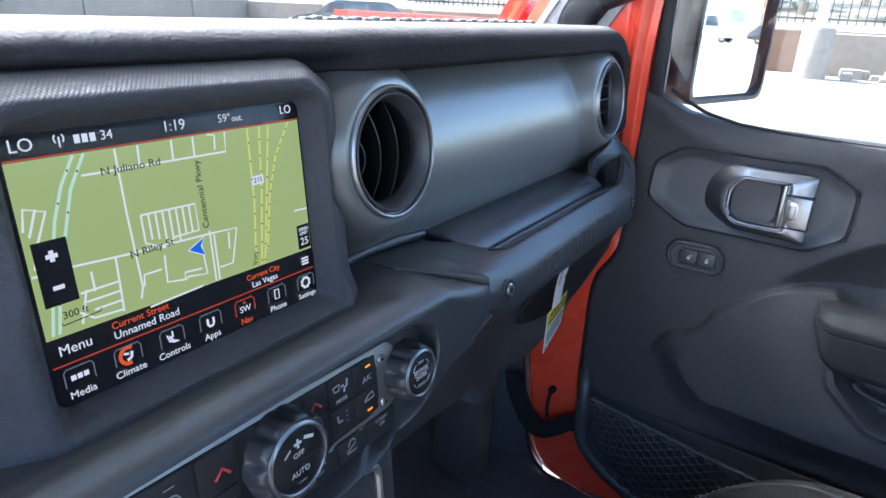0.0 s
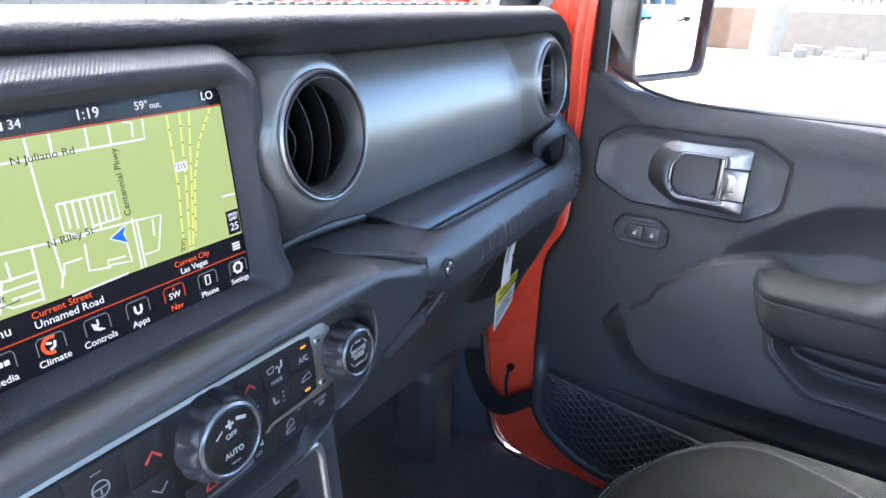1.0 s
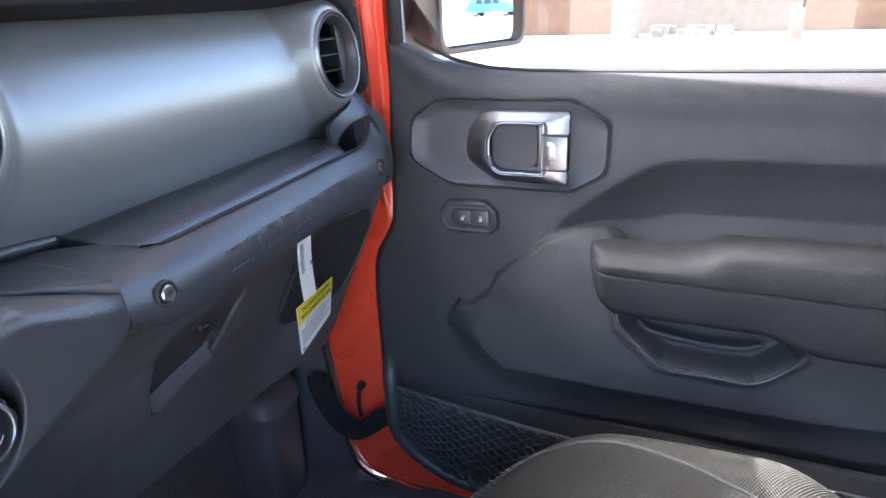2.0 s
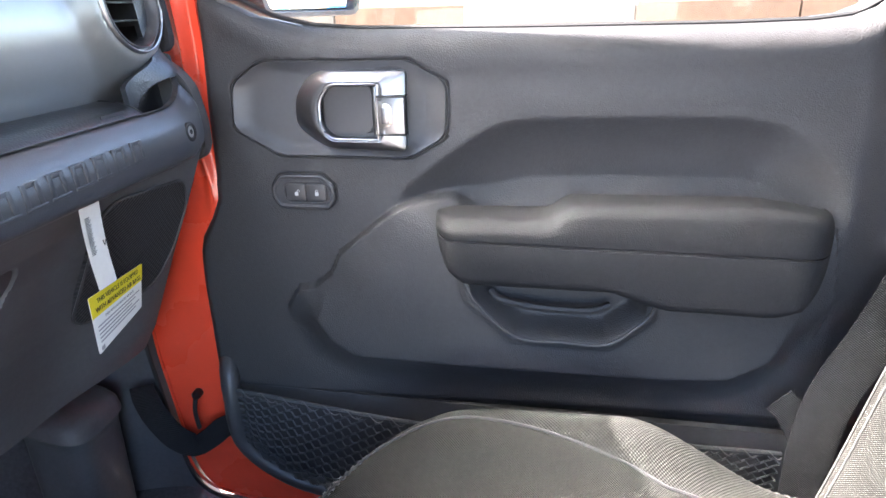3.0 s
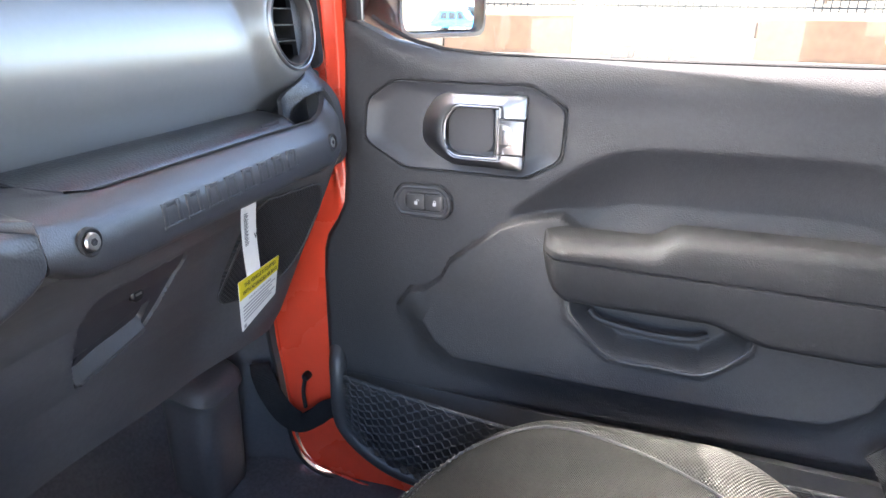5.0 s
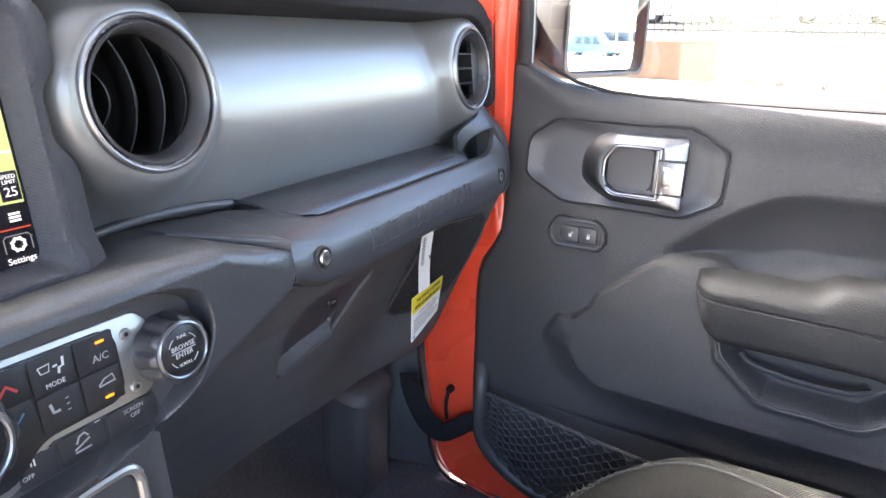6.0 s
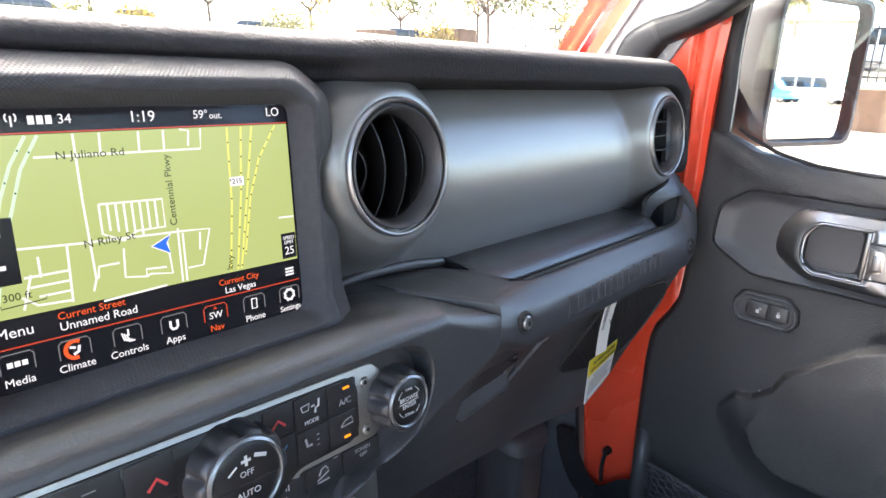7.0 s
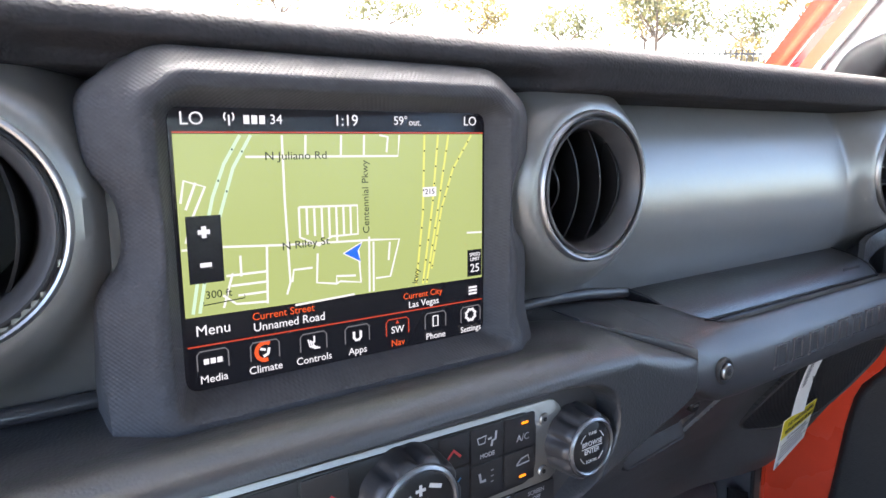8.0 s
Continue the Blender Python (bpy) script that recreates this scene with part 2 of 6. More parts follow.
def slab(outline, w0, w1, plane="xz", bevel=0.0, segs=2):
    """A solid from a flat outline between two depths, its rims rounded."""
    bm = bmesh.new()
    f = plane_map(plane)
    a = [bm.verts.new(f(u, v, w0)) for u, v in outline]
    b = [bm.verts.new(f(u, v, w1)) for u, v in outline]
    fa, fb = bm.faces.new(a), bm.faces.new(list(reversed(b)))
    n = len(a)
    for i in range(n):
        bm.faces.new((a[i], b[i], b[(i + 1) % n], a[(i + 1) % n]))
    if bevel:
        rim = [e for face in (fa, fb) for e in face.edges]
        bmesh.ops.bevel(bm, geom=rim, offset=bevel, segments=segs, profile=0.5, affect="EDGES", clamp_overlap=True)
    return bm


def box(x0, x1, y0, y1, z0, z1, bevel=0.0, segs=2):
    return slab([(x0, z0), (x1, z0), (x1, z1), (x0, z1)], y0, y1, "xz", bevel, segs) if not bevel else rounded_box(x0, x1, y0, y1, z0, z1, bevel, segs)


def rounded_box(x0, x1, y0, y1, z0, z1, bevel, segs):
    bm = bmesh.new()
    bmesh.ops.create_cube(bm, size=1.0)
    bmesh.ops.scale(bm, vec=(x1 - x0, y1 - y0, z1 - z0), verts=bm.verts)
    bmesh.ops.translate(bm, vec=((x0 + x1) / 2, (y0 + y1) / 2, (z0 + z1) / 2), verts=bm.verts)
    bmesh.ops.bevel(bm, geom=list(bm.edges), offset=bevel, segments=segs, profile=0.5, affect="EDGES", clamp_overlap=True)
    return bm


def fillet(points, r, n=5):
    """A polygon with its corners rounded; r: one radius or one each."""
    out = []
    k = len(points)
    rs = [r] * k if isinstance(r, (int, float)) else r
    for i in range(k):
        p, a, b = Vector(points[i]), Vector(points[i - 1]), Vector(points[(i + 1) % k])
        u, v = (a - p), (b - p)
        cut = min(rs[i], u.length * 0.48, v.length * 0.48)
        s, e = p + u.normalized() * cut, p + v.normalized() * cut
        for j in range(n + 1):
            t = j / n
            q = s * (1 - t) ** 2 + p * 2 * t * (1 - t) + e * t * t
            out.append((q.x, q.y))
    return out


def rrect(cx, cz, w, h, r, n=5):
    return fillet([(cx - w / 2, cz - h / 2), (cx + w / 2, cz - h / 2), (cx + w / 2, cz + h / 2), (cx - w / 2, cz + h / 2)], r, n)


def loft(rings, close=True, cap=True):
    """A skin through rings of points, each a closed loop when close is set."""
    bm = bmesh.new()
    vs = [[bm.verts.new(p) for p in ring] for ring in rings]
    n = len(rings[0])
    for a, b in zip(vs, vs[1:]):
        for i in range(n if close else n - 1):
            j = (i + 1) % n
            bm.faces.new((a[i], a[j], b[j], b[i]))
    if cap and close:
        bm.faces.new(list(reversed(vs[0])))
        bm.faces.new(vs[-1])
    return bm


def sheet(f, us, vs, thick):
    """A skin f(u, v) with a back at the offset thick and closed rims."""
    bm = bmesh.new()
    t = Vector(thick)
    front = [[bm.verts.new(f(u, v)) for v in vs] for u in us]
    back = [[bm.verts.new(p.co + t) for p in row] for row in front]
    nu, nv = len(us), len(vs)
    for i in range(nu - 1):
        for j in range(nv - 1):
            bm.faces.new((front[i][j], front[i + 1][j], front[i + 1][j + 1], front[i][j + 1]))
            bm.faces.new((back[i][j], back[i][j + 1], back[i + 1][j + 1], back[i + 1][j]))
    for i in range(nu - 1):
        for j in (0, nv - 1):
            bm.faces.new((front[i][j], front[i + 1][j], back[i + 1][j], back[i][j]))
    for j in range(nv - 1):
        for i in (0, nu - 1):
            bm.faces.new((front[i][j], front[i][j + 1], back[i][j + 1], back[i][j]))
    return bm


def lathe(profile, centre, axis="y", n=48):
    """A turned solid: profile of (radius, height along the axis)."""
    rings = []
    c = Vector(centre)
    for r, h in profile:
        ring = []
        for i in range(n):
            a = 2 * math.pi * i / n
            u, v = r * math.cos(a), r * math.sin(a)
            ring.append(c + Vector({"y": (u, h, v), "z": (u, v, h), "x": (h, u, v)}[axis]))
        rings.append(ring)
    return loft(rings, cap=False)


def tube(points, r, n=8, closed=False, flat=1.0):
    """A round bar along points; r: one radius or one each."""
    pts = [Vector(p) for p in points]
    k = len(pts)
    rs = [r] * k if isinstance(r, (int, float)) else r
    rings = []
    up = Vector((0.13, 0.21, 0.97))
    for i, p in enumerate(pts):
        a = pts[i - 1] if (i or closed) else p
        b = pts[(i + 1) % k] if (i < k - 1 or closed) else p
        d = (b - a).normalized()
        s = d.cross(up).normalized()
        w = s.cross(d)
        rings.append([p + (s * math.cos(2 * math.pi * j / n) + w * math.sin(2 * math.pi * j / n) * flat) * rs[i] for j in range(n)])
    if closed:
        rings.append(rings[0])
        bm = bmesh.new()
        vs = [[bm.verts.new(q) for q in ring] for ring in rings[:-1]]
        vs.append(vs[0])
        for a, b in zip(vs, vs[1:]):
            for j in range(n):
                bm.faces.new((a[j], a[(j + 1) % n], b[(j + 1) % n], b[j]))
        return bm
    return loft(rings)


def smooth_path(points, n=8):
    """Points along a smooth curve through the given ones."""
    p = [Vector(q) for q in points]
    p = [2 * p[0] - p[1]] + p + [2 * p[-1] - p[-2]]
    out = []
    for i in range(1, len(p) - 2):
        for j in range(n):
            t = j / n
            out.append(0.5 * ((2 * p[i]) + (p[i + 1] - p[i - 1]) * t + (2 * p[i - 1] - 5 * p[i] + 4 * p[i + 1] - p[i + 2]) * t * t
                              + (3 * p[i] - p[i - 1] - 3 * p[i + 1] + p[i + 2]) * t ** 3))
    out.append(p[-2])
    return out


def join(*bms):
    """One bmesh out of several."""
    me = bpy.data.meshes.new("joined")
    out = bmesh.new()
    for b in bms:
        b.to_mesh(me)
        out.from_mesh(me)
        b.free()
    bpy.data.meshes.remove(me)
    return out


def words(body, size, centre, plane="xz", turn=0.0, depth=0.0003, align="CENTER", stretch=1.0, squash=1.0):
    """Raised lettering in the built-in font. Plane xz is read from -y, plane yz from -x."""
    cu = bpy.data.curves.new("letters", "FONT")
    cu.body, cu.size, cu.align_x, cu.align_y = body, size, align, "CENTER"
    cu.extrude, cu.resolution_u = depth / 2, 3
    ob = bpy.data.objects.new("letters", cu)
    scene.collection.objects.link(ob)
    me = bpy.data.meshes.new_from_object(ob.evaluated_get(bpy.context.evaluated_depsgraph_get()))
    bm = bmesh.new()
    bm.from_mesh(me)
    bpy.data.objects.remove(ob)
    bpy.data.meshes.remove(me)
    c, s = math.cos(radians(turn)), math.sin(radians(turn))
    for v in bm.verts:
        x, y, z = v.co.x * stretch, v.co.y * squash, v.co.z
        x, y = c * x - s * y, s * x + c * y
        v.co = Vector(centre) + (Vector((x, -z, y)) if plane == "xz" else Vector((-z, -x, y)))
    return bm


def strokes(lines, w, y, depth=0.0003, plane="xz", off=(0, 0)):
    """Flat painted lines: each a list of (u, v), of width w, lying at the depth y."""
    bm = bmesh.new()
    f = plane_map(plane)
    for line in lines:
        p = [Vector(q) + Vector(off) for q in line]
        k = len(p)
        left, right = [], []
        for i in range(k):
            d = (p[min(i + 1, k - 1)] - p[max(i - 1, 0)]).normalized()
            s = Vector((-d.y, d.x)) * w / 2
            left.append(bm.verts.new(f(*(p[i] + s), y)))
            right.append(bm.verts.new(f(*(p[i] - s), y)))
        for i in range(k - 1):
            bm.faces.new((left[i], left[i + 1], right[i + 1], right[i]))
    ex = bmesh.ops.extrude_face_region(bm, geom=list(bm.faces))
    push = Vector(f(0, 0, -depth))
    bmesh.ops.translate(bm, vec=push, verts=[g for g in ex["geom"] if isinstance(g, bmesh.types.BMVert)])
    return bm


def blend(a, b, x):
    t = min(1.0, max(0.0, (x - a) / (b - a)))
    return t * t * (3 - 2 * t)


def span(a, b, n):
    return [a + (b - a) * i / (n - 1) for i in range(n)]


def inside_dist(poly, x, y):
    """Signed distance to a polygon, positive inside."""
    best, odd = 1e9, False
    for (x0, y0), (x1, y1) in zip(poly, poly[1:] + poly[:1]):
        dx, dy = x1 - x0, y1 - y0
        t = max(0.0, min(1.0, ((x - x0) * dx + (y - y0) * dy) / (dx * dx + dy * dy + 1e-12)))
        best = min(best, math.hypot(x - x0 - t * dx, y - y0 - t * dy))
        if (y0 > y) != (y1 > y) and x < dx * (y - y0) / (dy + 1e-12) + x0:
            odd = not odd
    return best if odd else -best


def even(outline, n):
    """n points evenly along a closed outline, starting at the top middle."""
    p = outline + outline[:1]
    seg = [math.dist(a, b) for a, b in zip(p, p[1:])]
    total, out = sum(seg), []
    for k in range(n):
        d = total * k / n
        for i, s in enumerate(seg):
            if d <= s:
                t = d / s
                out.append((p[i][0] + (p[i + 1][0] - p[i][0]) * t, p[i][1] + (p[i + 1][1] - p[i][1]) * t))
                break
            d -= s
    return out


def by_angle(outline, n, cx, cz):
    """n points of a closed outline at even angles about a centre."""
    dense = even(outline, 1200)
    ang = [math.atan2(z - cz, x - cx) for x, z in dense]
    order = sorted(range(len(dense)), key=lambda i: ang[i])
    aa = [ang[i] for i in order]
    xs, zs = [dense[i][0] for i in order], [dense[i][1] for i in order]
    want = [-math.pi + 2 * math.pi * (k + 0.5) / n for k in range(n)]
    return list(zip(np.interp(want, aa, xs, period=2 * math.pi), np.interp(want, aa, zs, period=2 * math.pi)))

# ---- dashboard ----
VENTS = [(-0.176, 1.295), (0.176, 1.295), (0.648, 1.294)]
dash = thing("dashboard", (0.2, 0.05, 1.25), "black grained dashboard with satin grey trim and a grab bar", "dashboard", DASH)


def end_drop(x):
    t = max(0.0, (x - 0.640) / 0.055)
    return 0.034 * (1 - math.sqrt(max(0.0, 1 - min(1.0, t) ** 2)))


PAD = smooth_path([(0.040, 1.3545, 0), (0.012, 1.3550, 0), (-0.004, 1.3570, 0), (-0.0085, 1.3605, 0), (-0.0115, 1.368, 0), (-0.0128, 1.3735, 0), (-0.0108, 1.3790, 0), (-0.0045, 1.3845, 0), (0.006, 1.3882, 0), (0.022, 1.3900, 0), (0.05, 1.3920, 0), (0.08, 1.3945, 0), (0.152, 1.4005, 0)], 5)


def pad_skin(x, s):
    p = PAD[s]
    dent = 0.024 * blend(0.165, 0.130, abs(x)) * blend(0.05, 0.0, p.x) * (0.48 + 0.52 * blend(1.371, 1.363, p.y))
    return (x, p.x + dent, p.y - end_drop(x) * blend(0.5, 1.0, (p.y - 1.33) / 0.03))


part("top_pad", sheet(pad_skin, span(-0.75, -0.18, 10) + span(-0.17, 0.17, 40) + span(0.18, 0.60, 14) + span(0.61, 0.695, 16), list(range(len(PAD))), (0, 0.014, -0.002)), M_PAD, dash, "grained soft dash pad")


def trim_depth(x, z):
    """How far back the trim panel's face lies."""
    y = 0.012 + 5.2 * (z - 1.276) ** 2
    for cx, cz in VENTS:
        r = math.hypot(x - cx, z - cz)
        pod = -0.004 + 0.9 * max(0.0, r - 0.054) + 14 * max(0.0, r - 0.054) ** 2
        k = 0.006
        h = max(0.0, min(1.0, 0.5 + 0.5 * (y - pod) / k))
        y = y * (1 - h) + pod * h - k * h * (1 - h)
    return y


def trim_bm():
    bm = bmesh.new()
    xs, zs = span(-0.46, 0.697, 330), span(1.190, 1.3605, 56)
    grid = [[bm.verts.new((x, trim_depth(x, z), z)) for z in zs] for x in xs]
    for i in range(len(xs) - 1):
        for j in range(len(zs) - 1):
            if min(math.hypot(xs[i] - cx, zs[j] - cz) for cx, cz in VENTS) > 0.0465:
                bm.faces.new((grid[i][j], grid[i + 1][j], grid[i + 1][j + 1], grid[i][j + 1]))
    bmesh.ops.delete(bm, geom=[v for v in bm.verts if not v.link_faces], context="VERTS")
    return bm


part("trim_panel", trim_bm(), M_SATIN, dash, "satin dark grey metallic trim panel")

# shroud that carries the climate controls: a rolled ledge over a face, with a pocket for the panel
SHROUD = smooth_path([(0.030, 1.209, 0), (0.008, 1.2095, 0), (-0.015, 1.2085, 0), (-0.034, 1.2060, 0), (-0.0485, 1.2015, 0), (-0.0558, 1.1960, 0), (-0.0578, 1.1905, 0)], 5)
POD = [(-0.52, 1.1960), (0.100, 1.1890), (0.130, 1.1850), (0.1465, 1.174), (0.149, 1.150), (0.136, 1.128), (0.104, 1.105), (-0.52, 1.1005)]
POD_R = fillet(POD, [0.001, 0.004, 0.010, 0.010, 0.012, 0.012, 0.006, 0.001], 5)
EDGE_X = [0.05, 0.106, 0.131, 0.154, 0.170, 0.189, 0.205, 0.215, 0.222, 0.2265, 0.2285]
EDGE_Z = [1.094, 1.1075, 1.1155, 1.1250, 1.1295, 1.1362, 1.1410, 1.1450, 1.1490, 1.1550, 1.1610]
CREASE = (0.1640, 0.2265)


def crease(x):
    """The line where the grab bar's end lies on the shroud."""
    t = max(0.0, min(1.0, (x - CREASE[0]) / (CREASE[1] - CREASE[0])))
    return -0.0045 - 0.0535 * t, 1.2060 - 0.0250 * t


def shroud_skin(x, s):
    yc, zc = crease(x)
    zc -= 0.0012
    low = float(np.interp(x, EDGE_X, EDGE_Z))
    n = len(SHROUD) - 1
    if s <= n:
        u, p = s / n, SHROUD[s]
        dip = 0.007 * blend(0.150, 0.120, x) * blend(1.185, 1.20, p.y) * blend(-0.045, -0.020, p.x)
        k = blend(0.100, 0.172, x)
        by = yc * (1 - u) ** 2 - 0.0575 * 2 * u * (1 - u) - 0.0579 * u * u
        bz = zc - 0.016 * u * u
        y, z = p.x + (by - p.x) * k, p.y - dip + (bz - p.y + dip) * k
    else:
        v = (s - n) / 96
        top = 1.1905 + (zc - 0.016 - 1.1905) * blend(0.100, 0.172, x)
        y, z = -0.0579 + 0.0012 * v, top + (low - top) * v
        y += 0.007 * max(0.0, 1 - (z - low) / 0.008) ** 2
        y += 0.0175 * blend(-0.0005, 0.0055, inside_dist(POD_R, x, z))
    y += 0.005 * max(0.0, (x - 0.2235) / 0.005) ** 2
    return (x, y, z)


part("shroud", sheet(shroud_skin, span(-0.50, 0.08, 26) + span(0.083, 0.156, 86) + span(0.1575, 0.2200, 38) + span(0.2212, 0.2285, 9), list(range(len(SHROUD) + 96)), (0, 0.022, -0.004)), M_SHROUD, dash, "soft-touch black control shroud")


def deck_skin(x, v):
    """The shroud's top behind its rolled edge, up to the bead under the trim."""
    _, y, z = shroud_skin(x, 0)
    return (x, y - 0.001 + (0.035 - y) * v, z - 0.0004 + (1.2085 - z) * v)


part("shroud_deck", sheet(deck_skin, span(0.085, 0.172, 30), span(0, 1, 10), (0, 0, -0.004)), M_SHROUD, dash)


# grab bar in front of the tray
def bar_ring(x, k=40):
    g = blend(0.2240, 0.2275, x)
    bend = blend(0.600, 0.705, x)
    yc, zc = crease(x)
    top = zc + 0.0010 + 0.0065 * blend(0.164, 0.226, x) + 0.0025 * g + 0.004 * blend(0.600, 0.640, x) + 0.024 * max(0.0, (x - 0.630) / 0.048) ** 2
    low = (zc - 0.003) * (1 - g) + g * (1.1365 + 0.014 * blend(0.262, 0.230, x) + 0.004 * blend(0.62, 0.665, x) + 0.014 * blend(0.665, 0.679, x))
    y0 = yc - 0.0012 + 0.0032 * g + 0.003 * blend(0.28, 0.60, x) + 0.022 * bend + 0.010 * max(0.0, (x - 0.666) / 0.012) ** 2
    y1 = 0.052 - 0.078 * blend(0.240, 0.290, x) + 0.022 * bend
    ring = []
    for i in range(k):
        a = 2 * math.pi * (i + 0.5) / k
        ca, sa = math.cos(a), math.sin(a)
        e = 0.30 + 0.32 * blend(0.225, 0.31, x)
        u, v = math.copysign(abs(ca) ** e, ca), math.copysign(abs(sa) ** e, sa)
        y = (y0 + y1) / 2 + (y1 - y0) / 2 * u
        z = (top + low) / 2 + (top - low) / 2 * v
        if v > 0:
            z += (1.2075 - 0.006 * blend(0.164, 0.25, x) - top) * blend(0.300, 0.250, x) * blend(y0 + 0.004, y0 + 0.055, y) * v
        if u < 0:
            y += 0.012 * g * blend(0.55, 1.0, (z - low) / (top - low))
        ring.append((x, y, z))
    return ring


part("grab_bar", loft([bar_ring(x) for x in span(0.1645, 0.222, 20) + span(0.2235, 0.2285, 10) + [0.2310] + span(0.235, 0.60, 28) + span(0.605, 0.6780, 26)]), M_KNURL, dash, "black textured passenger grab bar")
for k, bx in enumerate((0.2600, 0.614)):
    by = 0.0552 if k == 0 else 0.0490
    bolt = part("bolt", lathe([(0.0001, -by - 0.0036), (0.0052, -by - 0.0036), (0.0062, -by - 0.0024), (0.0062, -by + 0.002)], (bx, 0, 1.164), n=24), M_STEEL, dash, "steel hex-socket bolt")
    part("bolt_recess", lathe([(0.0066, -by - 0.0012 - 0.003 * k), (0.0085, -by - 0.0018 - 0.003 * k), (0.0098, -by - 0.0008 - 0.003 * k), (0.0098, -by + 0.003)], (bx, 0, 1.164), n=24), M_RUBBER, bolt)
    part("bolt_socket", lathe([(0.0001, -by - 0.0040), (0.0026, -by - 0.0040), (0.0026, -by - 0.003)], (bx, 0, 1.164), n=6), M_RUBBER, bolt)

part("trim_bead", tube(smooth_path([(-0.40, 0.031, 1.2060), (0.0, 0.031, 1.2060), (0.105, 0.031, 1.2068), (0.150, 0.031, 1.2105), (0.175, 0.031, 1.2115), (0.215, 0.032, 1.2095), (0.240, 0.034, 1.2065), (0.262, 0.036, 1.2035)], 6), 0.0042, 10), M_KNURL, dash)

# raised marks along the bar, one block per letter of the maker's badge
for k in range(8):
    mx = 0.338 + 0.0260 * k
    w = 0.0105 if k else 0.012
    ym = -0.0566 + 0.003 * blend(0.28, 0.60, mx)
    lo = 1.1505 + 0.0005 * k
    mark = join(slab(fillet([(mx - w, lo), (mx + w, lo), (mx + w, lo + 0.0026), (mx - w, lo + 0.0026)], 0.0005, 2), ym, -0.054, "xz", 0.0005),
                slab([(mx - w + 0.001, lo + 0.0026), (mx - w + 0.0055, lo + 0.0026), (mx - w + 0.0055, lo + 0.0195), (mx - w + 0.001, lo + 0.0195)], ym, -0.052, "xz", 0.0005),
                slab([(mx + w - 0.0065, lo + 0.0026), (mx + w - 0.002, lo + 0.0026), (mx + w - 0.003, lo + 0.0195), (mx + w - 0.0075, lo + 0.0195)], ym, -0.052, "xz", 0.0005),
                slab([(mx - w + 0.0055, lo + 0.0160), (mx + w - 0.0075, lo + 0.0160), (mx + w - 0.0075, lo + 0.0195), (mx - w + 0.0055, lo + 0.0195)], ym, -0.052, "xz", 0.0004))
    part("raised_mark", mark, M_KNURL, dash)

# tray behind the bar
TRAY = [(p.x, p.y) for p in smooth_path([(0.042, 1.2050, 0), (0.030, 1.2035, 0), (0.016, 1.2000, 0), (0.003, 1.1945, 0), (-0.007, 1.1865, 0), (-0.012, 1.179, 0), (-0.030, 1.1738, 0)], 3)]
part("tray_floor", box(0.215, 0.680, -0.028, 0.060, 1.166, 1.1735), M_TRAY, dash)
part("tray", sheet(lambda x, s: (x, *TRAY[s]), span(0.268, 0.614, 24), list(range(len(TRAY))), (0, 0.004, -0.008)), M_TRAY, dash, "grained tray lining")
part("tray_lip", tube([(0.30, -0.0105, 1.1830), (0.45, -0.0105, 1.1830), (0.612, -0.0105, 1.1830)], 0.0013, 6), M_RUBBER, dash)
part("airbag_mark", strokes([[(0.555, 1.1925), (0.590, 1.1925)]], 0.004, -0.0008, 0.0008), M_PLASTIC, dash)
part("tray_joint", tube([(0.6125, *p) for p in TRAY[:16]], 0.0012, 6), M_RUBBER, dash)
part("tray_joint", tube([(0.262, 0.036, 1.2060), (0.266, 0.018, 1.2020), (0.270, 0.003, 1.1955), (0.274, -0.008, 1.186)], 0.0016, 6), M_RUBBER, dash)

# end of the dashboard beside the door
END = [(0.120, 1.345), (0.02, 1.350), (0.004, 1.335), (0.006, 1.250), (0.002, 1.236), (-0.012, 1.226), (-0.026, 1.205), (-0.030, 1.165), (-0.026, 1.128), (0.0, 1.118), (0.120, 1.118)]
part("end_cap", slab(fillet(END, 0.010, 3), 0.6795, 0.697, "yz", 0.004, 3), M_PLASTIC, dash)


def end_skin(k, z):
    """The corner above the bar's end, with a scooped hand space behind the bar."""
    left = 0.612 + 0.056 * blend(1.212, 1.245, z)
    x = left + (0.684 - left) * k
    rim = 1.184 + 0.032 * math.sqrt(max(0.0, 1 - (max(0.0, 0.678 - x) / 0.058) ** 2)) if x > 0.620 else 1.15
    y = 0.004 - 0.020 * blend(0.612, 0.678, x)
    y += (0.005 - y) * blend(1.215, 1.262, z)
    y += 0.026 * blend(-0.001, 0.0025, rim - z)
    return (x, y, z)


part("end_face", sheet(end_skin, span(0, 1, 56), span(1.172, 1.232, 60) + span(1.236, 1.345, 16), (0, 0.006, 0)), M_TRAY, dash, "moulded dash corner with a scooped hand space")
BAND = [(0.110, 1.365), (0.012, 1.368), (-0.004, 1.362), (-0.0095, 1.350), (-0.0085, 1.255), (-0.004, 1.243), (0.110, 1.240)]
part("end_band", slab(fillet(BAND, 0.008, 3), 0.6955, 0.7060, "yz", 0.003, 3), M_PAD, dash)

# lower dash: knee panel with the glove box, sloping forward towards the floor
KNEE_Z = [1.142, 1.12, 1.10, 1.07, 1.03, 0.995, 0.965, 0.93, 0.90]
KNEE_MID = [-0.036, -0.006, 0.018, 0.046, 0.072, 0.092, 0.106, 0.120, 0.130]
KNEE_END = [-0.037, -0.024, -0.013, 0.004, 0.028, 0.048, 0.065, 0.085, 0.108]


